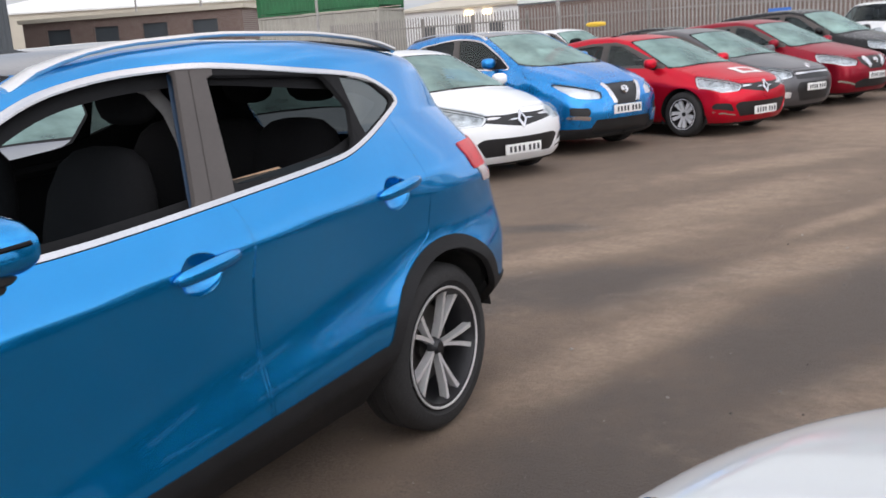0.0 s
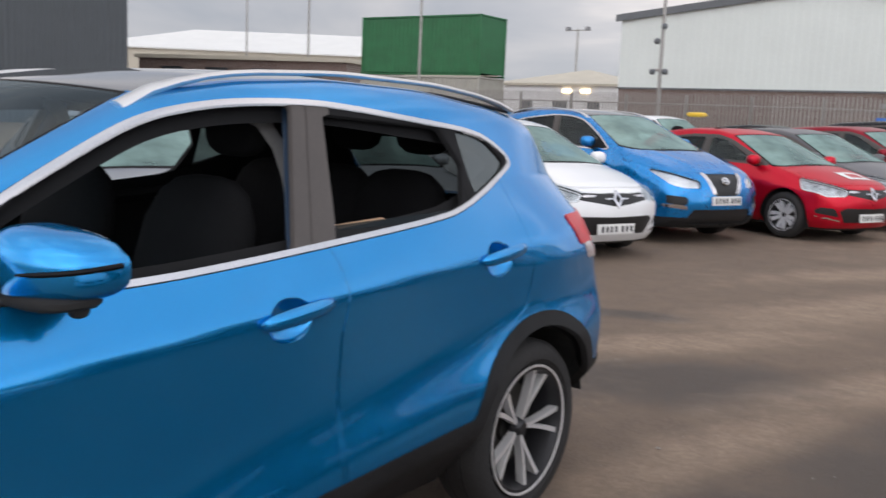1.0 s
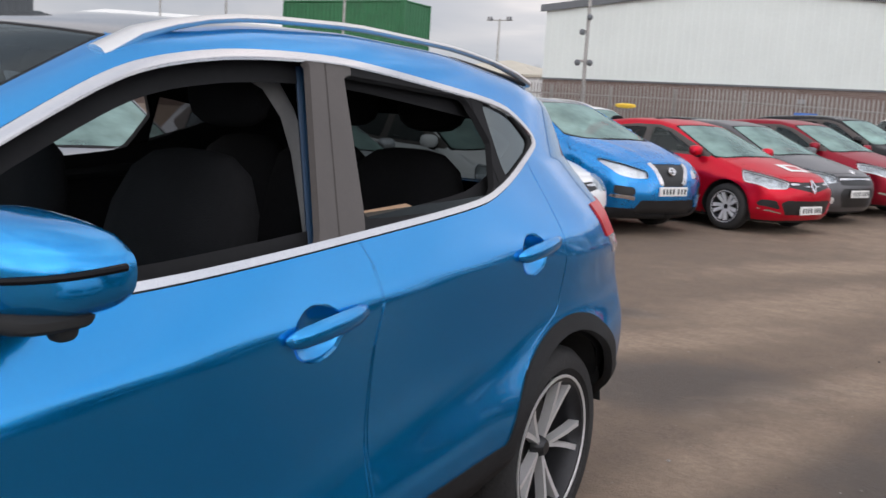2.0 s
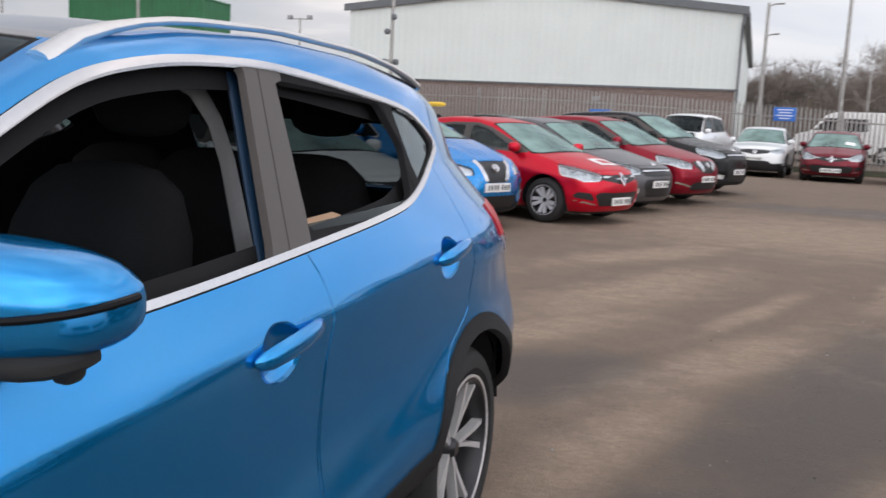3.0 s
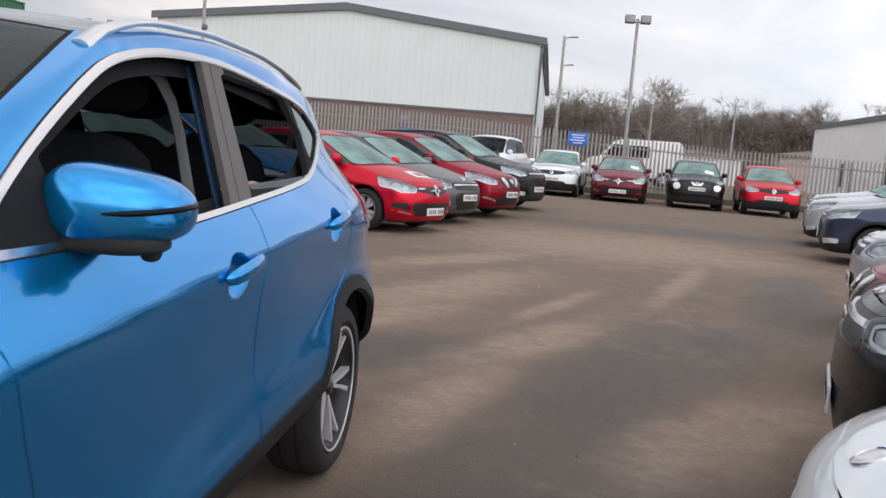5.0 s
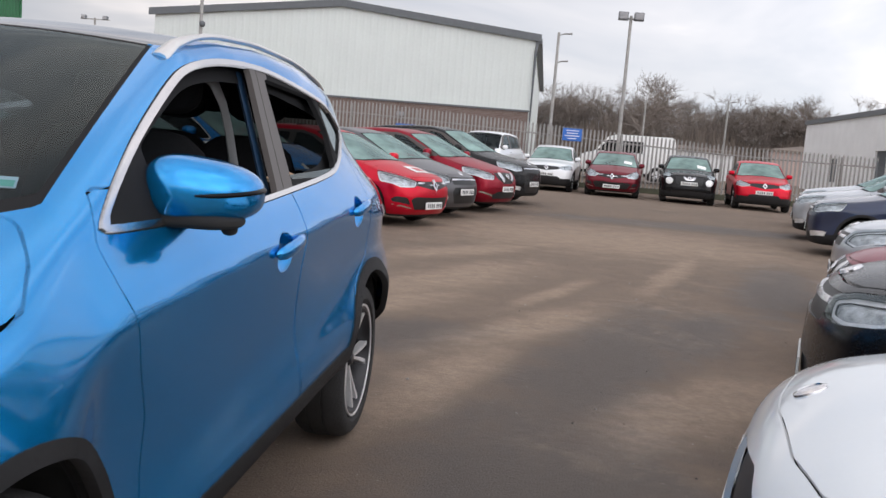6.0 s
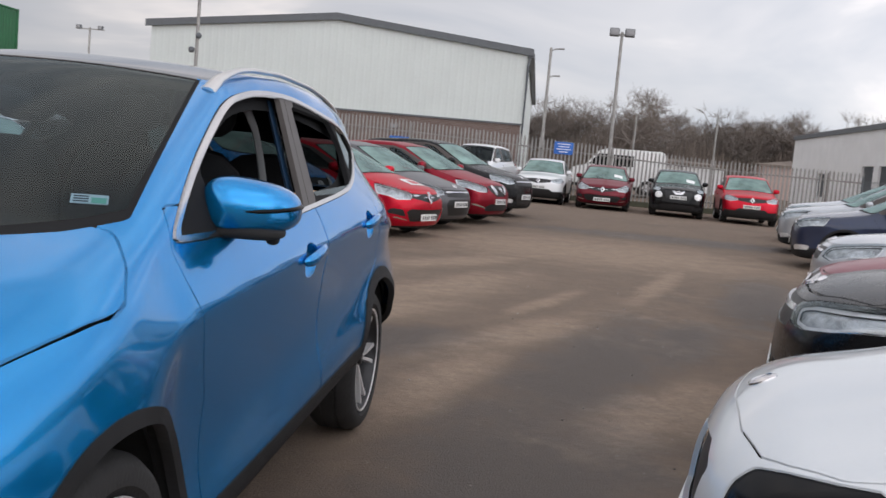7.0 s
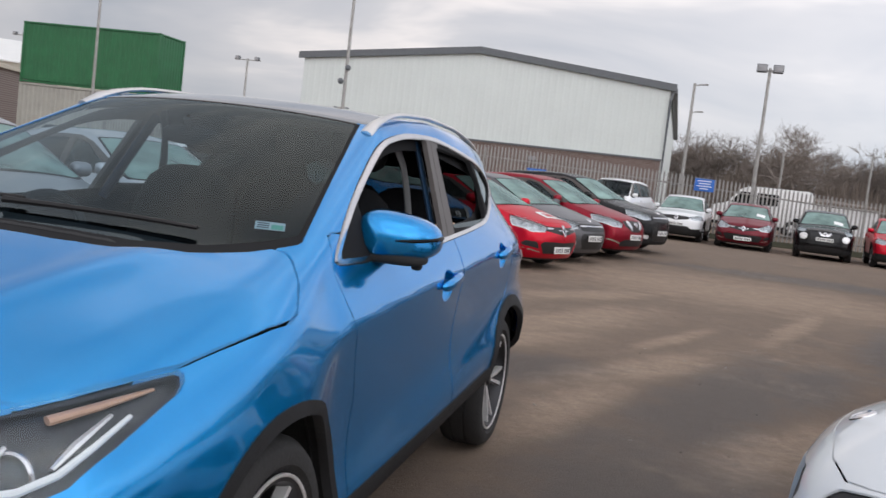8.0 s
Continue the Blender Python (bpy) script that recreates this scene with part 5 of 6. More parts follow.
# ---- the buildings behind the yard ----
P = {
    "cladding": material("pale_green_grey_cladding", (0.66, 0.70, 0.675), 0.55, vary=0.05, scale=0.6, bump=0.1, bump_scale=20),
    "flashing": material("dark_grey_flashing", (0.12, 0.13, 0.14), 0.5, vary=0.1),
    "roof_sheet": material("grey_roof_sheet", (0.3, 0.31, 0.32), 0.6, vary=0.1, scale=1),
    "green_steel": material("green_painted_steel", (0.022, 0.135, 0.052), 0.55, vary=0.2, scale=1.5, bump=0.1, bump_scale=30),
    "cream_steel": material("cream_painted_steel", (0.36, 0.35, 0.31), 0.6, vary=0.15, scale=1.5),
    "galv": material("galvanised_steel", (0.36, 0.35, 0.335), 0.6, 0.4, vary=0.25, scale=5),
    "galv_dark": material("weathered_galvanised_steel", (0.29, 0.275, 0.26), 0.6, 0.4, vary=0.25, scale=5),
    "dark_clad": material("charcoal_cladding", (0.055, 0.065, 0.075), 0.5, vary=0.1, scale=1),
    "render": material("pale_rendered_wall", (0.78, 0.78, 0.78), 0.8, vary=0.08, scale=0.8),
    "beige_roof": material("beige_sheet_roof", (0.50, 0.46, 0.38), 0.7, vary=0.08, scale=0.8),
    "van_white": car_paint("white_van_paint", (0.72, 0.72, 0.71), 0.0, 0.4, 0.03),
    "sign_blue": material("blue_sign_face", (0.03, 0.14, 0.5), 0.5, vary=0.08),
    "lamp_glass": material("floodlight_glass", (0.3, 0.3, 0.31), 0.25, vary=0.1),
    "bark": material("bare_twig_bark", (0.2, 0.168, 0.146), 0.9, vary=0.3, scale=2),
    "bark_far": material("distant_bare_wood", (0.18, 0.145, 0.12), 0.95, vary=0.3, scale=0.3),
    "white_roof": material("white_membrane_roof", (0.7, 0.7, 0.68), 0.7, vary=0.05, scale=0.5),
}


def brick_material():
    m = bpy.data.materials.new("brown_brickwork")
    m.use_nodes = True
    n, l = m.node_tree.nodes, m.node_tree.links
    tc = n.new("ShaderNodeTexCoord")
    mp = n.new("ShaderNodeMapping")
    mp.inputs["Rotation"].default_value = (radians(90), 0, 0)
    br = n.new("ShaderNodeTexBrick")
    for k, v in (("Color1", (0.145, 0.098, 0.084, 1)), ("Color2", (0.19, 0.135, 0.118, 1)), ("Mortar", (0.24, 0.21, 0.19, 1))):
        br.inputs[k].default_value = v
    for k, v in (("Scale", 1.0), ("Mortar Size", 0.006), ("Brick Width", 0.225), ("Row Height", 0.075)):
        br.inputs[k].default_value = v
    l.new(tc.outputs["Object"], mp.inputs["Vector"])
    l.new(mp.outputs["Vector"], br.inputs["Vector"])
    l.new(br.outputs["Color"], n["Principled BSDF"].inputs["Base Color"])
    n["Principled BSDF"].inputs["Roughness"].default_value = 0.85
    b = n.new("ShaderNodeBump")
    b.inputs["Strength"].default_value, b.inputs["Distance"].default_value = 0.4, 0.01
    l.new(br.outputs["Fac"], b.inputs["Height"])
    b.invert = True
    l.new(b.outputs["Normal"], n["Principled BSDF"].inputs["Normal"])
    return m


P["brick"] = brick_material()


def ribbed(bm, u0, u1, z0, ztop, pitch, depth, y=0.0, slab=0.12):
    """A trapezoid-ribbed sheet in the x-z plane, facing -y, its top following ztop(u), with a back."""
    us, ds = [], []
    u = u0
    while u < u1 - 1e-6:
        for a, d in ((0.0, 0.0), (0.55, 0.0), (0.65, depth), (0.9, depth)):
            if u + a * pitch < u1:
                us.append(u + a * pitch), ds.append(d)
        u += pitch
    us.append(u1), ds.append(0.0)
    low = [bm.verts.new((u, y - d, z0)) for u, d in zip(us, ds)]
    high = [bm.verts.new((u, y - d, ztop(u))) for u, d in zip(us, ds)]
    for k in range(len(us) - 1):
        bm.faces.new((low[k], low[k + 1], high[k + 1], high[k]))
    back = [bm.verts.new((u, y + slab, z)) for u, z in ((u0, z0), (u1, z0), (u1, ztop(u1)), (u0, ztop(u0)))]
    bm.faces.new(back[::-1])
    bm.faces.new((low[0], high[0], back[3], back[0])), bm.faces.new((low[-1], back[1], back[2], high[-1]))
    bm.faces.new((low[0], back[0], back[1], low[-1]))
    return bm


def warehouse():
    # local x runs along the gable, y away from the yard
    m = pose(-17.72, 38.12, 0.15, 0, 0, 1.4)
    wide, eave, apex, sill, deep = 17.55, 6.34, 7.26, 3.14, 30.0
    e = empty("warehouse", "pale green-grey clad warehouse with a brick base and dark roof edge", "building", m)
    top = lambda u: eave + (apex - eave) * (1 - abs(u - wide / 2) / (wide / 2))
    part("gable_cladding", ribbed(bmesh.new(), 0, wide, sill, top, 0.33, 0.008), P["cladding"], e, smooth=False)
    part("brick_base", box(bmesh.new(), 0.05, wide - 0.05, -0.02, 0.22, -0.3, sill), P["brick"], e, "brown brick base wall", smooth=False)
    for x in (0.0, wide - 0.12):
        part("side_wall", box(bmesh.new(), x, x + 0.12, 0.13, deep, -0.3, eave), P["cladding"], e, smooth=False)
    for s in (0, 1):
        bm = bmesh.new()
        x0, x1 = (-0.25, wide / 2) if s == 0 else (wide / 2, wide + 0.25)
        z0, z1 = (eave - 0.03, apex) if s == 0 else (apex, eave - 0.03)
        vs = [bm.verts.new(c) for c in ((x0, -0.1, z0), (x1, -0.1, z1), (x1, deep, z1), (x0, deep, z0), (x0, -0.1, z0 + 0.12), (x1, -0.1, z1 + 0.12), (x1, deep, z1 + 0.12), (x0, deep, z0 + 0.12))]
        for f in ((3, 2, 1, 0), (4, 5, 6, 7), (0, 1, 5, 4), (1, 2, 6, 5), (2, 3, 7, 6), (3, 0, 4, 7)):
            bm.faces.new([vs[k] for k in f])
        part("roof_slope", bm, P["roof_sheet"], e, smooth=False)
        bm = bmesh.new()
        vs = [bm.verts.new(c) for c in ((x0, -0.16, z0 - 0.16), (x1, -0.16, z1 - 0.16), (x1, -0.16, z1 + 0.16), (x0, -0.16, z0 + 0.16), (x0, -0.1, z0 - 0.16), (x1, -0.1, z1 - 0.16), (x1, -0.1, z1 + 0.16), (x0, -0.1, z0 + 0.16))]
        for f in ((0, 1, 2, 3), (7, 6, 5, 4), (0, 4, 5, 1), (3, 2, 6, 7), (0, 3, 7, 4), (1, 5, 6, 2)):
            bm.faces.new([vs[k] for k in f])
        part("roof_edge", bm, P["flashing"], e, "dark grey verge flashing", smooth=False)
    part("gutter", box(bmesh.new(), wide + 0.02, wide + 0.3, -0.1, deep, eave - 0.28, eave - 0.06, 0.03), P["flashing"], e)
    part("downpipe", tube(bmesh.new(), [(wide + 0.1, -0.02, eave - 0.2), (wide + 0.05, -0.08, eave - 0.6), (wide + 0.05, -0.08, -0.2)], 0.06, 10), P["flashing"], e)
    part("base_flashing", box(bmesh.new(), 0, wide, -0.07, 0.0, sill - 0.08, sill - 0.003), P["flashing"], e, smooth=False)
    part("wall_lamp", box(bmesh.new(), 11.6, 11.95, -0.2, -0.03, 2.45, 2.65, 0.03), P["lamp_glass"], e)


def container(name, label, x, y, z, turn, mat, length=9.0, high=2.9, wide=2.44, group=""):
    e = empty(name, label, "container", pose(x, y, z, 0, 0, turn), group)
    for yy, flip in ((0, 0), (wide, 180)):
        m = pose(0, 0, 0) if not flip else pose(length, wide, 0, 0, 0, 180)
        part("side_panel", ribbed(bmesh.new(), 0.08, length - 0.08, 0.16, lambda u: high - 0.12, 0.28, 0.036, 0.05, 0.03), mat, e, smooth=False, at=m)
    for x0, rz in ((length, 90), (0, -90)):
        part("end_panel", ribbed(bmesh.new(), 0.08, wide - 0.08, 0.16, lambda u: high - 0.12, 0.28, 0.03, 0.05, 0.03), mat, e, smooth=False, at=pose(x0, 0 if rz > 0 else wide, 0, 0, 0, rz))
    part("roof_panel", box(bmesh.new(), 0, length, 0, wide, high - 0.1, high - 0.02, 0.01), mat, e)
    for x0 in (0, length - 0.12):
        for y0 in (0, wide - 0.12):
            part("corner_post", box(bmesh.new(), x0, x0 + 0.12, y0, y0 + 0.12, 0, high, 0.01), mat, e)
    for y0 in (0, wide - 0.08):
        for z0 in (0.0, high - 0.12):
            part("side_rail", box(bmesh.new(), 0.121, length - 0.121, y0 - 0.002, y0 + 0.08, z0 + 0.02, z0 + 0.118, 0.01), mat, e)
    return e


warehouse()
container("shipping_container", "green ribbed steel shipping container on a cream one", -34.4, 38.25, 3.78, 3, P["green_steel"], 8.2, 3.25, 2.6, "stacked containers")
container("shipping_container", "cream ribbed steel shipping container beneath a green one", -34.4, 38.25, 0.45, 3, P["cream_steel"], 8.2, 3.31, 2.6, "stacked containers")


def block(name, label, x0, x1, y0, y1, z1, wall, roof, z0=0.1, pitch=0.0, lip=0.25, openings=(), turn=0.0, clad=False):
    """A plain industrial building: walls, an overhanging roof, openings in the side towards the yard."""
    e = empty(name, label, "building", pose(x0, y0, 0, 0, 0, turn))
    w, d = x1 - x0, y1 - y0
    if clad:
        part("wall", ribbed(bmesh.new(), 0, w, z0, lambda u: z1, 0.32, 0.04, 0.0, 0.2), wall, e, smooth=False)
    else:
        # the wall between and above the openings
        cuts = sorted(openings)
        xs = [0.0] + [c for o in cuts for c in (o[0], o[1])] + [w]
        for k in range(0, len(xs), 2):
            part("wall", box(bmesh.new(), xs[k], xs[k + 1], 0, 0.25, z0, z1), wall, e, smooth=False)
        for a, b, lo, hi in cuts:
            part("lintel_wall", box(bmesh.new(), a, b, 0, 0.25, hi, z1), wall, e, smooth=False)
            if lo > z0:
                part("sill_wall", box(bmesh.new(), a, b, 0, 0.25, z0, lo), wall, e, smooth=False)
            part("window", box(bmesh.new(), a, b, 0.12, 0.16, max(lo, z0), hi), P["dark_clad"], e, "dark window or shutter", smooth=False)
    for x in (0, w - 0.2):
        part("side_wall", box(bmesh.new(), x, x + 0.2, 0.25, d, z0, z1), wall, e, smooth=False)
    part("back_wall", box(bmesh.new(), 0, w, d, d + 0.2, z0, z1), wall, e, smooth=False)
    bm = bmesh.new()
    if pitch:
        pts = [(-lip, -lip, z1), (w + lip, -lip, z1), (w + lip, d + lip, z1), (-lip, d + lip, z1)]
        low = [bm.verts.new(c) for c in pts]
        mid = [bm.verts.new((c[0], c[1], c[2] + 0.18)) for c in pts]
        r0, r1 = bm.verts.new((min(w, d) / 2, d / 2, z1 + pitch)), bm.verts.new((w - min(w, d) / 2 + 0.01, d / 2, z1 + pitch))
        bm.faces.new(low[::-1])
        for k in range(4):
            bm.faces.new((low[k], low[(k + 1) % 4], mid[(k + 1) % 4], mid[k]))
        bm.faces.new((mid[0], mid[1], r1, r0)), bm.faces.new((mid[1], mid[2], r1)), bm.faces.new((mid[2], mid[3], r0, r1)), bm.faces.new((mid[3], mid[0], r0))
    else:
        box(bm, -lip, w + lip, -lip, d + lip, z1, z1 + 0.28)
    part("roof", bm, roof, e, smooth=False)
    return e

# ---- cars ----
hero = build_car("crossover", "blue", "blue_crossover_car", "blue metallic crossover car with open front windows and roof rails", pose(0, 0, 0))
A = -20
build_car("clio", "white", "white_hatchback_car", "white hatchback car with a black grille parked in a row", stand("clio", -2.0, 7.75, A, 1.06))
build_car("crossover_new", "blue_new", "bright_blue_crossover_car", "bright blue crossover car with a chrome grille parked in a row", stand("crossover_new", -1.72, 10.3, A, 1.06))
red_hatch = build_car("clio", "red", "red_hatchback_car", "flame red hatchback car with silver alloy wheels parked in a row", stand("clio", -0.38, 12.42, A, 1.06))
build_car("supermini", "grey", "grey_hatchback_car", "dark grey hatchback car parked in a row", stand("supermini", -0.1, 14.7, A, 1.06))
build_car("pulsar", "crimson", "crimson_hatchback_car", "crimson hatchback car parked in a row", stand("pulsar", 0.53, 16.92, A, 1.06))
build_car("estate", "black", "black_estate_car", "black tall estate car at the end of a row", stand("estate", 0.98, 19.6, A, 1.06))
B = -95
build_car("captur", "white", "white_crossover_car", "white and black crossover car facing the yard", stand("captur", 1.03, 28.4, B))
maroon_hatch = build_car("clio", "maroon", "maroon_hatchback_car", "maroon hatchback car facing the yard", stand("clio", 3.2, 27.7, B, 1.05))
black_juke = build_car("juke", "black", "black_crossover_car", "black crossover car with round lamps facing the yard", stand("juke", 5.62, 27.3, B))
build_car("captur", "red", "red_crossover_car", "red and black crossover car facing the yard", stand("captur", 7.85, 26.8, B))
C = 165.5
build_car("near_hatch", "pearl", "white_car", "white car with a large rounded bonnet and dark headlights", stand("near_hatch", 2.178, -0.324, C))
build_car("near_saloon", "black", "black_car", "black car with a large clear headlight", stand("near_saloon", 2.90, 1.9, C))
build_car("pulsar", "maroon", "maroon_hatchback_car", "maroon hatchback car between parked cars", stand("pulsar", 3.62, 4.2, C))
build_car("near_suv", "silver", "silver_car", "silver tall car between parked cars", stand("near_suv", 4.4, 6.9, C))
build_car("estate", "navy", "navy_estate_car", "navy blue tall estate car between parked cars", stand("estate", 6.1, 14.7, C))
build_car("near_suv", "silver", "silver_suv_car", "silver sport utility car at the row's end", stand("near_suv", 6.55, 17.7, C))
build_car("supermini", "silver", "silver_hatchback_car", "silver hatchback car parked beyond the blue crossover", stand("supermini", -2.75, 5.45, A))
build_car("saloon", "steel", "grey_saloon_car", "grey saloon car parked beyond the blue crossover", stand("saloon", -2.45, 2.5, A))
build_car("tall_suv", "white", "white_suv_car", "tall white sport utility car by the fence", stand("tall_suv", -1.9, 28.4, -106))
build_car("near_suv", "white", "white_suv_car", "white sport utility car in the second row", stand("near_suv", -6.5, 23.2, A))
build_car("pulsar", "black", "black_hatchback_car", "black hatchback car in the second row", stand("pulsar", -3.6, 23.9, A))
build_car("near_suv", "silver", "silver_suv_car", "silver sport utility car at the row's far end", stand("near_suv", 7.35, 20.7, C))

# ---- the near car's own details ----


def hero_details():
    shape = BUILT["crossover"][1]
    # lining of the pillars between the doors, seen through the open window
    for sign in (1, -1):
        bm = bmesh.new()
        tube(bm, [(sign * 0.64, 0.42, 1.02), (sign * 0.625, 0.412, 1.12), (sign * 0.605, 0.405, 1.22), (sign * 0.59, 0.39, 1.32), (sign * 0.575, 0.36, 1.41), (sign * 0.555, 0.315, 1.48), (sign * 0.53, 0.26, 1.52)],
             [0.034, 0.034, 0.031, 0.028, 0.025, 0.027, 0.035], 10, 0.35, (1, 0, 0))
        part("pillar_lining", bm, M["belt_trim"], hero, "pale grey pillar lining")
        # painted edge of the door frame inside the opening, shade put into its colour
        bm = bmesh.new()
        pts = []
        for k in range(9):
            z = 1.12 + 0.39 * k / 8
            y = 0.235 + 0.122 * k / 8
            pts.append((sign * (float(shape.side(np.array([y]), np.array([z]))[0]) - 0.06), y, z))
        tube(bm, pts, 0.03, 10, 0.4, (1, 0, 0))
        part("door_frame_edge", bm, M["door_edge"], hero, "blue door frame edge coloured as in shade")
    # sill of the lowered window and inner door face
    for sign in (1, -1):
        for y0, y1 in ((-0.62, 0.22), (0.4, 1.0)):
            bm = bmesh.new()
            pts = []
            for k in range(7):
                y = y0 + (y1 - y0) * k / 6
                z = 1.07 + 0.06 * (y + 0.3)
                pts.append((sign * (float(shape.side(np.array([y]), np.array([z]))[0]) - 0.05), y, z))
            tube(bm, pts, 0.035, 8, 0.8)
            part("window_sill_trim", bm, M["liner"], hero)
    # tan strip added below the lowered window for the reflection in its glass
    bm = bmesh.new()
    box(bm, -0.02, 0.02, -0.13, 0.13, -0.006, 0.006, 0.002)
    part("tan_reflection", bm, M["pane_reflection"], hero, "tan strip added for a reflection in the lowered rear window", at=pose(0.735, 0.54, 1.176, 3, 14, 0))
    # rear-view mirror and its stalk
    bm = bmesh.new()
    blob(bm, (0, -0.36, 1.43), (0.12, 0.025, 0.035), 3.0, 8, 18)
    m = part("rear_view_mirror", bm, M["liner"], hero)
    part("mirror_stalk", tube(bmesh.new(), [(0, -0.37, 1.45), (0, -0.40, 1.49)], 0.015, 8), M["liner"], m)
    # card on the windscreen
    e = Matrix.Translation((0.655, -0.94, 1.192)) @ Matrix.Rotation(radians(24), 4, "Z") @ Matrix.Rotation(radians(28), 4, "X")
    bm = bmesh.new()
    box(bm, -0.062, 0.022, -0.02, 0.02, 0.0, 0.0016)
    card = part("windscreen_card", bm, M["paper"], hero, "small white and green card in the windscreen", at=e)
    bm = bmesh.new()
    box(bm, -0.016, 0.018, -0.017, 0.006, 0.0017, 0.0026)
    part("card_panel", bm, M["green_card"], card)
    bm = bmesh.new()
    for k in range(3):
        box(bm, -0.056, -0.022, -0.014 + 0.011 * k, -0.009 + 0.011 * k, 0.0017, 0.0024)
    part("card_lines", bm, M["ink"], card)
    # wipers along the screen's base
    for x0, x1 in ((-0.62, 0.02), (-0.02, 0.52)):
        bm = bmesh.new()
        pts = []
        for k in range(9):
            x = x0 + (x1 - x0) * k / 8
            y = -1.235 + 0.25 * x * x + 0.03 * k / 8
            pts.append((x, y, float(shape.top(np.array([y - 0.25 * x * x]))[0]) - 0.09 * abs(x) ** 2.2 + 0.018))
        tube(bm, pts, [0.013, 0.012, 0.011, 0.01, 0.01, 0.009, 0.009, 0.008, 0.007], 6, 0.8)
        part("wiper", bm, M["clad"], hero)
    # cowl between bonnet and screen
    bm = bmesh.new()
    rows = []
    for k in range(17):
        x = -0.72 + 1.44 * k / 16
        y = -1.30 + 0.25 * x * x
        z = float(shape.top(np.array([-1.3]))[0]) - 0.09 * abs(x) ** 2.2
        rows.append([bm.verts.new((x, y - 0.05, z - 0.015)), bm.verts.new((x, y + 0.05, z + 0.004)), bm.verts.new((x, y + 0.05, z - 0.03))])
    for a, b in zip(rows, rows[1:]):
        for c in range(2):
            bm.faces.new((a[c], a[c + 1], b[c + 1], b[c]))
    bmesh.ops.recalc_face_normals(bm, faces=bm.faces[:])
    part("cowl_panel", bm, M["clad"], hero)
    # small lamp inside the headlights
    for sign in (1, -1):
        def inside(x, z, deep):
            """A place that far behind the lamp's cover."""
            spot, face = shape.meet((sign * x, -2.6, z), (0, 1, 0))
            return spot - face * deep

        for x, z, r in ((0.70, 0.79, 0.036), (0.58, 0.765, 0.034)):
            bm = bmesh.new()
            c = inside(x, z, 0.055)
            blob(bm, c, (r, r, r), 2.0, 12, 20)
            lens = part("projector_lens", bm, M["lamp_cover"], hero)
            bm = bmesh.new()
            tube(bm, [c + Vector((r * 1.15 * math.cos(t), -0.012, r * 1.15 * math.sin(t))) for t in [2 * math.pi * k / 24 for k in range(25)]], 0.006, 6)
            part("projector_ring", bm, M["chrome"], lens, "chrome ring round the lamp")
        for x0, x1, z0, z1 in ((0.64, 0.66, 0.74, 0.83), (0.745, 0.765, 0.79, 0.87), (0.52, 0.54, 0.73, 0.80)):
            bm = bmesh.new()
            tube(bm, [inside(x0, z0, 0.03), inside((x0 + x1) / 2, (z0 + z1) / 2, 0.036), inside(x1, z1, 0.03)], [0.006, 0.011, 0.006], 6, 0.6)
            part("reflector_fin", bm, M["lamp_bowl"], hero, "bright reflector fin")
        bm = bmesh.new()
        tube(bm, [inside(x, z, 0.02) for x, z in ((0.44, 0.722), (0.60, 0.727), (0.715, 0.752), (0.757, 0.778), (0.779, 0.82), (0.788, 0.86))], [0.008, 0.009, 0.009, 0.008, 0.007, 0.005], 8)
        part("running_light", bm, M["paper"], hero, "white running light strip")
        bm = bmesh.new()
        tube(bm, [inside(x, z, 0.026) for x, z in ((0.69, 0.868), (0.74, 0.885), (0.785, 0.902))], [0.014, 0.012, 0.006], 8, 0.7)
        part("turn_lamp", bm, M["amber"], hero, "amber turn lamp")


hero_details()

# ---- stickers and cards on the parked cars ----


def on_body(car, design, name, label, x, y, wide, long, mat, inner=None):
    """A thin patch that follows the body seen from above, with a smaller patch on it."""
    shape = BUILT[design][1]
    for k, (nm, f, m) in enumerate(((name, 1.0, mat), ("sticker_panel", 0.55, inner))):
        if m is None:
            continue
        bm = bmesh.new()
        rows = []
        for i in range(7):
            row = []
            for j in range(7):
                px, py = x + f * wide * (i / 6 - 0.5), y + f * long * (j / 6 - 0.5)
                spot, face = shape.meet((px, py, 2.2), (0, 0, -1))
                row.append(bm.verts.new(spot + face * (0.006 + 0.003 * k)))
            rows.append(row)
        for a, b in zip(rows, rows[1:]):
            for j in range(6):
                bm.faces.new((a[j], b[j], b[j + 1], a[j + 1]))
        bmesh.ops.recalc_face_normals(bm, faces=bm.faces[:])
        made = part(nm, bm, m, car if k == 0 else made, label if k == 0 else "")


on_body(red_hatch, "clio", "bonnet_sticker", "white bonnet sticker with a red middle", 0.12, -1.66, 0.5, 0.26, M["paper"], M["red"])
on_body(maroon_hatch, "clio", "price_card", "white price card in the windscreen", 0.42, -0.86, 0.26, 0.2, M["paper"])
on_body(black_juke, "juke", "price_card", "white price card in the windscreen", 0.4, -0.62, 0.28, 0.2, M["paper"])

# ---- fence ----


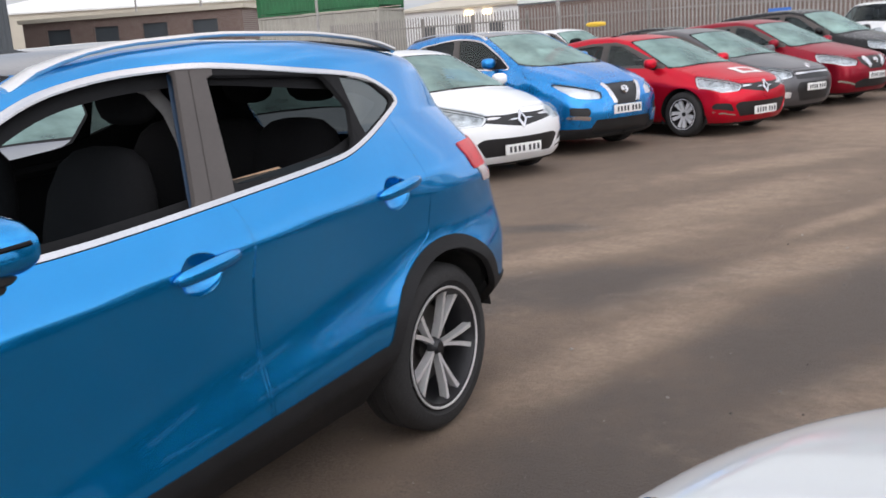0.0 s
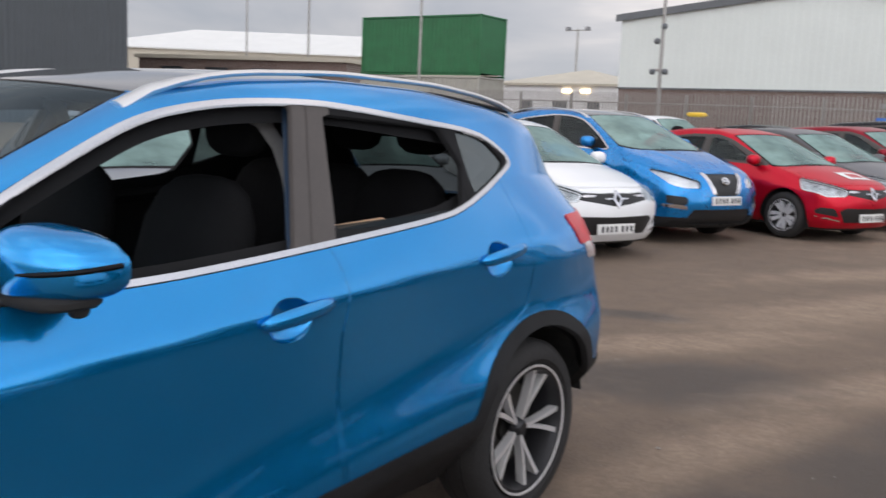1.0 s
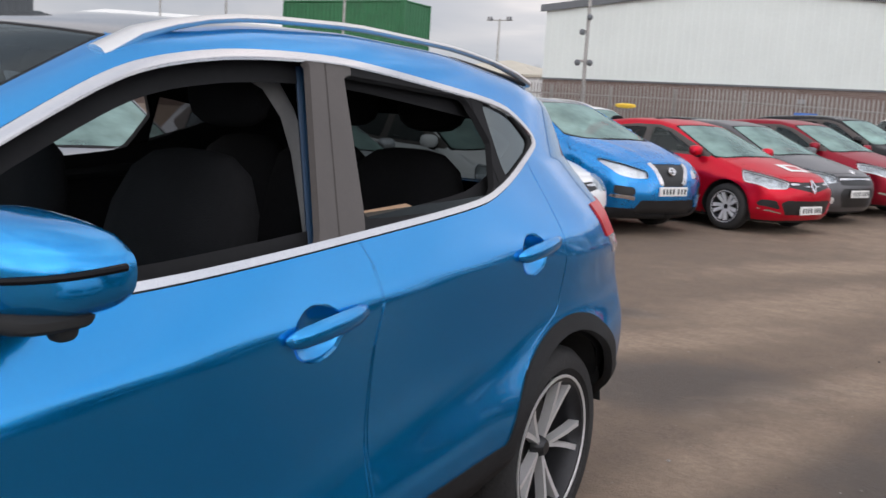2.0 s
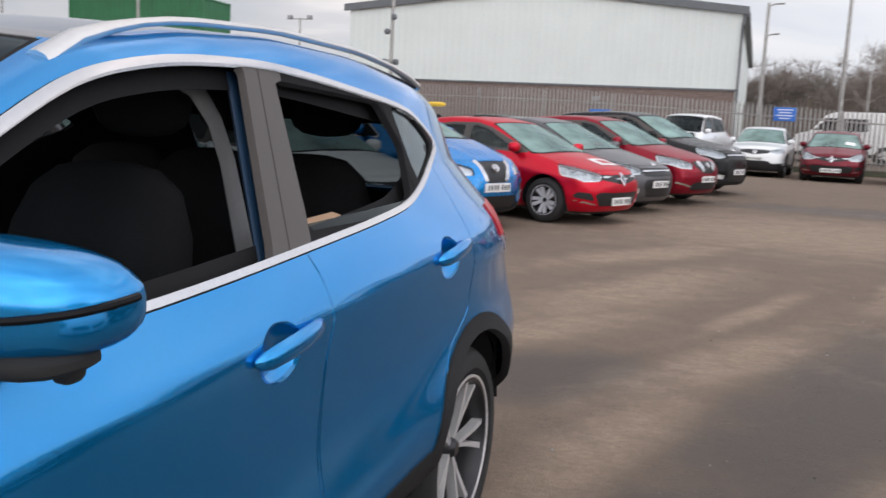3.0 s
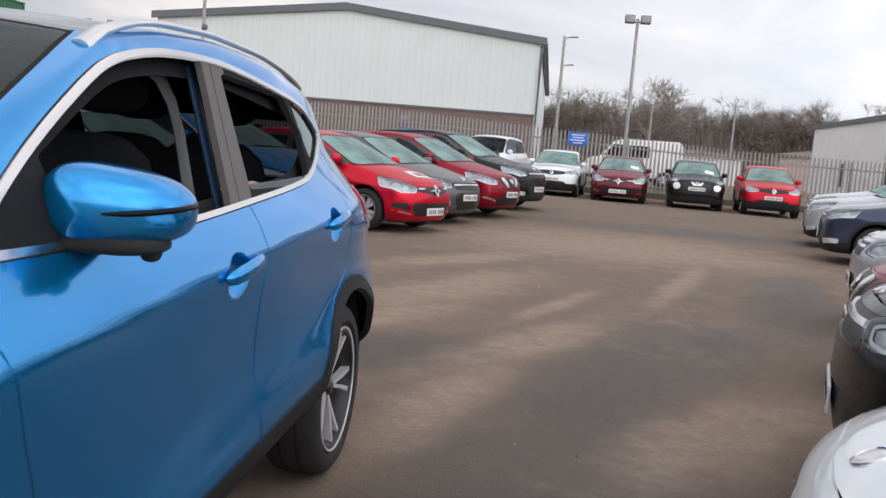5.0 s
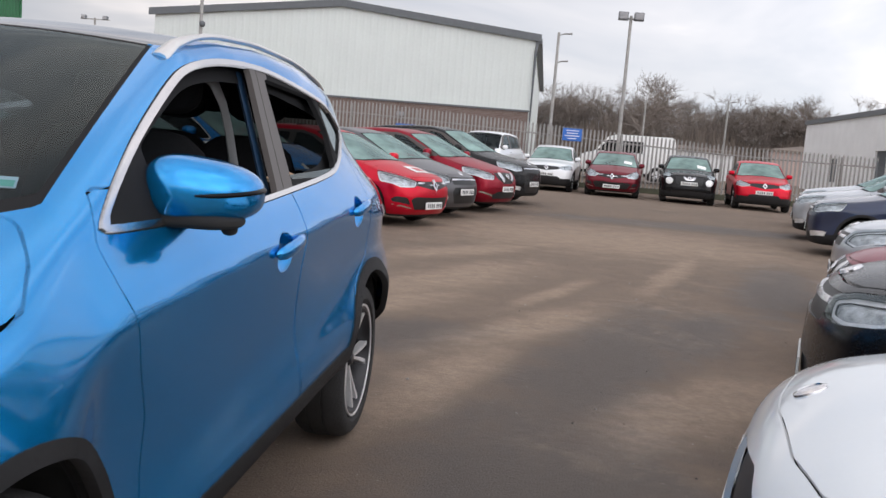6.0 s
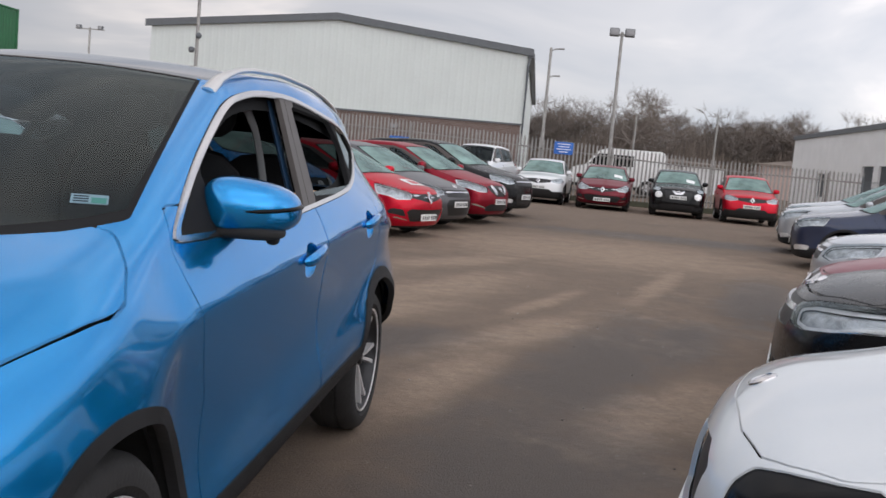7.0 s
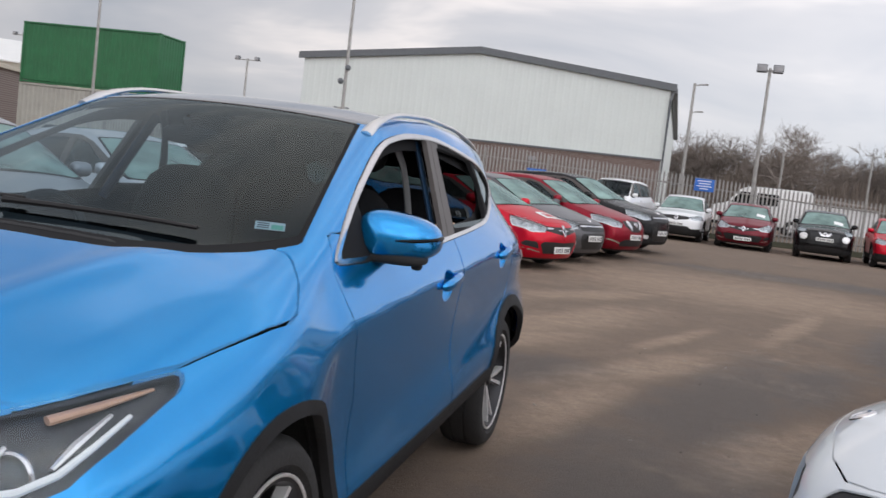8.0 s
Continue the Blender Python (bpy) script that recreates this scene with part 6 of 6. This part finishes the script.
def fence():
    e = empty("palisade_fence", "galvanised steel palisade fence with pointed pales", "fence", pose(0, 0, 0))
    x0, x1, step = -26.0, 13.0, 0.15
    line = lambda x: 33.4 - 0.035 * x
    high = lambda x: 2.58 - 0.042 * max(x + 6, 0) if x < 8 else 2.0
    bm = bmesh.new()
    # a pale: a shallow W section with a split, pointed top, one metre high to its shoulder
    sec = [(-0.034, 0.0), (-0.02, -0.018), (0.0, -0.004), (0.02, -0.018), (0.034, 0.0)]
    lo = [bm.verts.new((u, v, 0)) for u, v in sec]
    hi = [bm.verts.new((u, v, z)) for (u, v), z in zip(sec, (2.28, 2.42, 2.34, 2.42, 2.28))]
    lo2 = [bm.verts.new((u, v + 0.004, 0)) for u, v in sec]
    hi2 = [bm.verts.new((u, v + 0.004, z)) for (u, v), z in zip(sec, (2.28, 2.42, 2.34, 2.42, 2.28))]
    for k in range(4):
        bm.faces.new((lo[k], lo[k + 1], hi[k + 1], hi[k])), bm.faces.new((lo2[k + 1], lo2[k], hi2[k], hi2[k + 1])), bm.faces.new((hi[k], hi[k + 1], hi2[k + 1], hi2[k]))
    pale = bpy.data.meshes.new("pale")
    bm.to_mesh(pale)
    bm.free()
    k = 0
    x = x0
    while x < x1:
        s = high(x) / 2.42
        at = Matrix.Translation((x, line(x), ground_z(x, line(x)) + 0.06)) @ Matrix.Diagonal((1, 1, s * (1 + 0.006 * math.sin(k * 1.7)), 1))
        obj("pale", pale, P["galv"] if x > -9 else P["galv_dark"], e, at=at)
        x += step
        k += 1
    x = x0
    while x < x1 + 0.1:
        bm = bmesh.new()
        box(bm, x - 0.05, x + 0.05, line(x) + 0.06, line(x) + 0.16, 0.0, ground_z(x, line(x)) + high(x) - 0.04, 0.008)
        part("fence_post", bm, P["galv_dark"], e)
        nx = min(x + 2.7, x1)
        if nx - x > 0.3:
            for f in (0.2, 0.84):
                bm = bmesh.new()
                tube(bm, [(x, line(x) + 0.032, ground_z(x, line(x)) + high(x) * f), (nx, line(nx) + 0.032, ground_z(nx, line(nx)) + high(nx) * f)], 0.028, 4)
                part("fence_rail", bm, P["galv_dark"], e, smooth=False)
        x += 2.7


fence()

# low bank of moss and soil beneath the fence
bm = bmesh.new()
tube(bm, [(-26, 34.3, 0.24), (13, 32.95, 0.24)], 0.2, 4)
part("verge", bm, material("mossy_soil", (0.05, 0.05, 0.03), 0.95, vary=0.4, scale=3, bump=0.5, bump_scale=40), None, smooth=False)
tagged(bpy.data.objects["verge"], "low mossy bank along the fence foot", "verge", kind="structure")


def second_fence():
    """A darker mesh fence that runs on to the low building."""
    e = empty("mesh_fence", "dark welded mesh fence beside the palisade", "fence", pose(0, 0, 0))
    pts = [(13.0, 32.95), (15.0, 24.0), (17.0, 14.0)]
    for (ax, ay), (bx, by) in zip(pts, pts[1:]):
        n = int(math.hypot(bx - ax, by - ay) / 2.5)
        for k in range(n + 1):
            x, y = ax + (bx - ax) * k / n, ay + (by - ay) * k / n
            part("fence_post", tube(bmesh.new(), [(x, y, 0), (x, y, 2.15)], 0.035, 8), P["flashing"], e)
        for z in [0.15 + 0.2 * k for k in range(10)]:
            part("wire", tube(bmesh.new(), [(ax, ay, z), (bx, by, z)], 0.006, 4), P["flashing"], e)
        bm = bmesh.new()
        m = int(math.hypot(bx - ax, by - ay) / 0.06)
        for k in range(m):
            x, y = ax + (bx - ax) * k / m, ay + (by - ay) * k / m
            tube(bm, [(x, y, 0.1), (x, y, 2.0)], 0.003, 3)
        tagged(part("vertical_wires", bm, P["flashing"], e), kind="stuff")


second_fence()

# ---- poles ----


def pole_light(name, label, x, y, high, radius, heads, group=""):
    e = empty(name, label, "lamp post", pose(x, y, ground_z(x, y)), group)
    part("pole", tube(bmesh.new(), [(0, 0, -0.1), (0, 0, high * 0.3), (0, 0, high)], [radius * 1.2, radius, radius * 0.75], 12), P["galv"], e)
    part("base_plate", box(bmesh.new(), -0.16, 0.16, -0.16, 0.16, 0.0, 0.03, 0.005), P["galv_dark"], e)
    for kind, z, dx in heads:
        if kind == "flood":
            bm = bmesh.new()
            box(bm, dx - 0.19, dx + 0.19, -0.18, 0.1, z - 0.14, z + 0.17, 0.03)
            f = part("floodlight", bm, P["flashing"], e)
            bm = bmesh.new()
            box(bm, dx - 0.16, dx + 0.16, -0.20, -0.182, z - 0.11, z + 0.14, 0.006)
            part("lamp_glass", bm, P["lamp_glass"], f)
        elif kind == "bar":
            part("cross_arm", box(bmesh.new(), -dx, dx, -0.04, 0.04, z - 0.05, z + 0.03, 0.01), P["galv"], e)
        elif kind == "street":
            bm = bmesh.new()
            tube(bm, [(0, 0, z - 0.08), (dx * 0.4, 0, z), (dx, 0, z + 0.02)], [0.04, 0.05, 0.07], 10, 0.5)
            part("lamp_arm", bm, P["galv"], e)
        elif kind == "camera":
            bm = bmesh.new()
            tube(bm, [(0, 0, z), (dx, -0.1, z)], 0.03, 8)
            a = part("camera_bracket", bm, P["galv_dark"], e)
            bm = bmesh.new()
            blob(bm, (dx, -0.16, z - 0.05), (0.12, 0.14, 0.13), 2.4, 8, 14)
            part("camera_dome", bm, P["flashing"], a)
    return e


pole_light("floodlight_post", "tall galvanised post with twin floodlights", 3.63, 34.2, 6.7, 0.075, [("bar", 6.6, 0.48), ("flood", 6.66, -0.3), ("flood", 6.66, 0.3)])
pole_light("lamp_post", "galvanised lamp post with two short arms", 0.90, 34.6, 5.92, 0.07, [("street", 5.88, 0.53), ("street", 4.8, 0.45)])
pole_light("camera_post", "tall grey post with security cameras", -14.0, 34.6, 9.5, 0.08, [("camera", 5.35, 0.12), ("camera", 4.75, -0.16), ("bar", 3.55, 0.3), ("camera", 3.5, 0.28), ("camera", 3.5, -0.28)])
pole_light("lamp_post", "tall pale lamp post in front of the containers", -26.2, 33.6, 10.5, 0.07, [("street", 10.4, 0.6)])
for px, py, ph in ((-68, 58, 11.5), (-62, 70, 9.5), (-49, 48, 9.5), (-36, 66, 8.6)):
    pole_light("lamp_post", "distant lamp post with a cross head", px, py, ph, 0.1, [("bar", ph - 0.1, 1.2), ("flood", ph, -0.9), ("flood", ph, 0.9)], "distant lamp posts")
for px, py, ph in ((6.5, 60, 5.0), (11.5, 58, 5.2)):
    pole_light("lamp_post", "distant thin lamp post among bare trees", px, py, ph, 0.07, [("street", ph - 0.1, 0.5)], "distant thin posts")

# ---- sign on the fence ----
bm = bmesh.new()
box(bm, 1.43, 2.17, 33.26, 33.29, 2.0, 2.48, 0.006)
sign = part("fence_sign", bm, P["sign_blue"], None)
tagged(sign, "blue rectangular sign with white lines on the fence", "sign")
for k, w in enumerate((0.5, 0.42, 0.56, 0.34)):
    bm = bmesh.new()
    box(bm, 1.80 - w / 2, 1.80 + w / 2, 33.252, 33.259, 2.38 - 0.1 * k, 2.41 - 0.1 * k)
    part("sign_line", bm, M["paper"], sign, smooth=False)
bm = bmesh.new()
box(bm, -5.2, -4.4, 33.51, 33.54, 1.6, 2.15, 0.006)
sign = part("fence_sign", bm, P["sign_blue"], None)
tagged(sign, "small blue sign on the fence behind parked cars", "sign")
bm = bmesh.new()
box(bm, -5.1, -4.5, 33.502, 33.508, 1.9, 1.97)
part("sign_line", bm, M["paper"], sign, smooth=False)

# ---- a van beyond the fence ----


def van():
    e = empty("panel_van", "white panel van with dark windows beyond the fence", "van", pose(4.2, 38.2, 0.58))
    side = [(-2.15, 0.35), (-2.15, 0.85), (-1.95, 1.05), (-1.45, 1.15), (-0.95, 1.78), (-0.55, 1.93), (2.0, 1.96), (2.12, 1.85), (2.15, 0.35)]
    side = [(x * 0.95, z) for x, z in side]
    bm = bmesh.new()
    a = [bm.verts.new((x, -0.9 + 0.12 * max(0, z - 1.0), z)) for x, z in side]
    b = [bm.verts.new((x, 0.9 - 0.12 * max(0, z - 1.0), z)) for x, z in side]
    bm.faces.new(a), bm.faces.new(b[::-1])
    for k in range(len(side)):
        j = (k + 1) % len(side)
        bm.faces.new((a[j], a[k], b[k], b[j]))
    bmesh.ops.recalc_face_normals(bm, faces=bm.faces[:])
    bmesh.ops.bevel(bm, geom=bm.edges[:], offset=0.05, segments=2, affect="EDGES")
    part("van_body", bm, P["van_white"], e)
    for pts, nm in (([(-1.25, 1.2), (-0.85, 1.68), (-0.35, 1.68), (-0.35, 1.2)], "cab_window"), ([(-0.2, 1.2), (-0.2, 1.68), (0.65, 1.68), (0.65, 1.2)], "side_window")):
        bm = bmesh.new()
        f = [bm.verts.new((x, -0.908 + 0.12 * max(0, z - 1.0), z)) for x, z in pts]
        g = [bm.verts.new((x, -0.88 + 0.12 * max(0, z - 1.0), z)) for x, z in pts]
        bm.faces.new(f), bm.faces.new(g[::-1])
        for k in range(4):
            bm.faces.new((f[k], f[(k + 1) % 4], g[(k + 1) % 4], g[k]))
        bmesh.ops.recalc_face_normals(bm, faces=bm.faces[:])
        part(nm, bm, M["gloss_black"], e)
    w = wheel_meshes(0.33, 0.2, 0.2, "fan", 24)
    for x in (-1.35, 1.3):
        hub = obj("wheel", w["wheel"], M["disc"], e, at=pose(x, -0.82, 0.33, 0, 0, -90))
        obj("tyre", w["tyre"], M["tyre"], hub)
        obj("rim", w["rim"], M["alloy_dark"], hub)
        for k in range(5):
            obj("spoke", w["spoke"], M["alloy_plain"], hub, at=pose(0, 0, 0, 72 * k))
        hub = obj("wheel", w["wheel"], M["disc"], e, at=pose(x, 0.82, 0.33, 0, 0, 90))
        obj("tyre", w["tyre"], M["tyre"], hub)
    part("van_underside", box(bmesh.new(), -1.9, 1.9, -0.8, 0.8, 0.22, 0.38), M["under"], e)


van()

# ---- yellow roof sign seen over the second row ----
bm = bmesh.new()
blob(bm, (0, 0, 0), (0.34, 0.16, 0.07), 3.0, 8, 16)
tagged(part("roof_sign", bm, material("yellow_plastic", (0.75, 0.48, 0.04), 0.5, vary=0.1), None, at=pose(-7.75, 23.68, 1.9, 0, 0, -20)), "yellow roof sign on a white parked car", "roof sign")

# ---- further buildings ----
block("charcoal_building", "tall charcoal clad industrial building", -61.4, -31.4, 4.7, 25.2, 13.0, P["dark_clad"], P["flashing"], clad=True, turn=58)
block("long_white_roofed_building", "long distant building with a white curved roof", -104, -52, 62, 84, 8.4, P["beige_roof"], P["white_roof"], pitch=3.4, turn=36)
shed = block("beige_shed", "low beige building with a hipped roof", -39.5, -29.0, 60, 70, 4.3, P["render"], P["beige_roof"], pitch=1.5, openings=((2.0, 3.2, 1.4, 3.2), (5.0, 6.4, 0.1, 3.2), (8.0, 9.2, 1.4, 3.2)))
block("brick_office", "low brick building with a flat beige roof", -62, -44, 42, 54, 5.2, P["brick"], P["beige_roof"], openings=((2.0, 4.0, 3.2, 4.6), (6.0, 8.0, 3.2, 4.6), (10.0, 12.0, 3.2, 4.6), (14.0, 16.0, 3.2, 4.6)), turn=20)
block("white_industrial_unit", "long low white industrial unit with dark shutters", 17.4, 49.4, 62, 78, 4.85, P["render"], P["flashing"], turn=-90, lip=0.12, openings=((6.5, 8.0, 1.2, 2.6), (14.6, 16.4, 0.1, 3.0), (17.2, 19.2, 0.1, 3.0), (24.0, 27.0, 0.1, 3.2)))
block("pale_house", "pale rendered house among bare trees", 7.0, 14.0, 68, 75, 2.6, P["render"], P["bark_far"], pitch=0.5)
block("pale_house", "pale pink rendered house beside bare trees", 18.0, 24, 74, 81, 3.2, material("pink_render", (0.5, 0.38, 0.34), 0.8, vary=0.1), P["bark_far"], pitch=0.7)
glow = bpy.data.materials.new("warm_lamp_glow")
glow.use_nodes = True
glow.node_tree.nodes["Principled BSDF"].inputs["Emission Color"].default_value = (1.0, 0.75, 0.4, 1)
glow.node_tree.nodes["Principled BSDF"].inputs["Emission Strength"].default_value = 5.0
for lx in (6.3, 7.9):
    bm = bmesh.new()
    box(bm, lx - 0.35, lx + 0.35, -0.12, -0.005, 3.75, 4.05, 0.04)
    part("wall_lamp", bm, glow, shed, "lit warm wall lamp")

# ---- bare winter trees ----


def bare_tree_mesh(seed, high, spread, depth):
    """Trunk and leafless crown: forking limbs that end in sprays of fine twigs."""
    r = random.Random(seed)
    meshes = {"trunk": ([], []), "crown": ([], [])}

    def limb(kind, p, q, r0, r1):
        vs, fs = meshes[kind]
        d = (q - p).normalized()
        a = d.orthogonal().normalized()
        b = d.cross(a)
        k = len(vs)
        for c, rad in ((p, r0), (q, r1)):
            vs.extend(c + (a * math.cos(t) + b * math.sin(t)) * rad for t in (0, 2.1, 4.2))
        fs.extend((k + i, k + (i + 1) % 3, k + 3 + (i + 1) % 3, k + 3 + i) for i in range(3))

    def grow(kind, p, d, length, rad, level):
        bend = d + Vector((r.uniform(-1, 1), r.uniform(-1, 1), r.uniform(-0.3, 0.6))) * 0.12
        mid = p + d * length * 0.5
        end = mid + bend.normalized() * length * 0.5
        limb(kind, p, mid, rad, rad * 0.85), limb(kind, mid, end, rad * 0.85, rad * 0.66)
        if level >= depth:
            for _ in range(5):
                w = (bend + Vector((r.gauss(0, 1), r.gauss(0, 1), r.gauss(0.2, 0.7))) * 0.7).normalized()
                s0 = p.lerp(end, r.uniform(0.2, 1))
                limb("crown", s0, s0 + w * r.uniform(0.25, 0.7) * high / 8, 0.008, 0.004)
            return
        for k in range(3 if level < 2 else r.choice((2, 3, 3))):
            side = Vector((r.gauss(0, 1), r.gauss(0, 1), r.gauss(0.2, 0.5))).normalized()
            nd = (d * r.uniform(0.5, 0.9) + side * spread).normalized()
            grow("crown", p.lerp(end, r.uniform(0.5, 1.0)) if k else end, nd, length * r.uniform(0.62, 0.84), max(rad * 0.58, 0.012), level + 1)

    grow("trunk", Vector((0, 0, -0.1)), Vector((0, 0, 1)), high * 0.26, high * 0.022, 0)
    res = []
    for nm, (vs, fs) in meshes.items():
        me = bpy.data.meshes.new(nm)
        me.from_pydata([tuple(v) for v in vs], [], fs)
        res.append(me)
    return res


kinds = [bare_tree_mesh(3, 10.0, 0.75, 6), bare_tree_mesh(11, 9.5, 0.6, 6), bare_tree_mesh(23, 8.5, 0.8, 6)]
rnd = random.Random(5)


def tree(kind, x, y, scale, label):
    e = empty("bare_tree", label, "tree", pose(x, y, 0.5, 0, 0, rnd.uniform(0, 360)), "bare winter trees")
    e.scale = (scale, scale, scale)
    obj("trunk", kinds[kind][0], P["bark"], e)
    obj("crown", kinds[kind][1], P["bark"], e, "leafless twiggy crown")


tree(0, 7.5, 76, 1.27, "large bare winter tree with a round crown")
for k in range(104):
    x = -6 + 72 * (k + rnd.uniform(-0.4, 0.4)) / 104
    tree(rnd.choice((1, 2, 0)), x, 84 + rnd.uniform(-4, 14), rnd.uniform(0.9, 1.18) * (0.94 + 0.003 * x), "bare winter tree in a distant belt of trees")
for x, y, s in ((-120, 104, 1.5), (-104, 120, 1.3), (-42, 88, 0.95), (-38, 92, 1.0), (-31, 90, 1.05), (-27, 92, 0.9), (-56, 95, 0.9)):
    tree(rnd.choice((1, 2)), x, y, s, "bare winter tree far behind buildings")


def thicket():
    """Undergrowth below the belt of trees: thin upright stems without number."""
    r = random.Random(8)
    bm = bmesh.new()
    for _ in range(13000):
        x, y = r.uniform(-6, 64), r.uniform(76, 92)
        h = r.uniform(1.4, 4.6) * (0.75 + 0.35 * math.sin(x * 0.35) ** 2)
        lean = (r.uniform(-0.6, 0.6), r.uniform(-0.4, 0.4))
        tube(bm, [(x, y, 0.3), (x + lean[0] * 0.4, y, 0.3 + h * 0.5), (x + lean[0], y + lean[1], 0.3 + h)], [0.045, 0.032, 0.014], 3)
    tagged(part("undergrowth", bm, P["bark_far"], None, smooth=False), "tangled brown undergrowth below bare trees", "undergrowth", kind="stuff")


thicket()
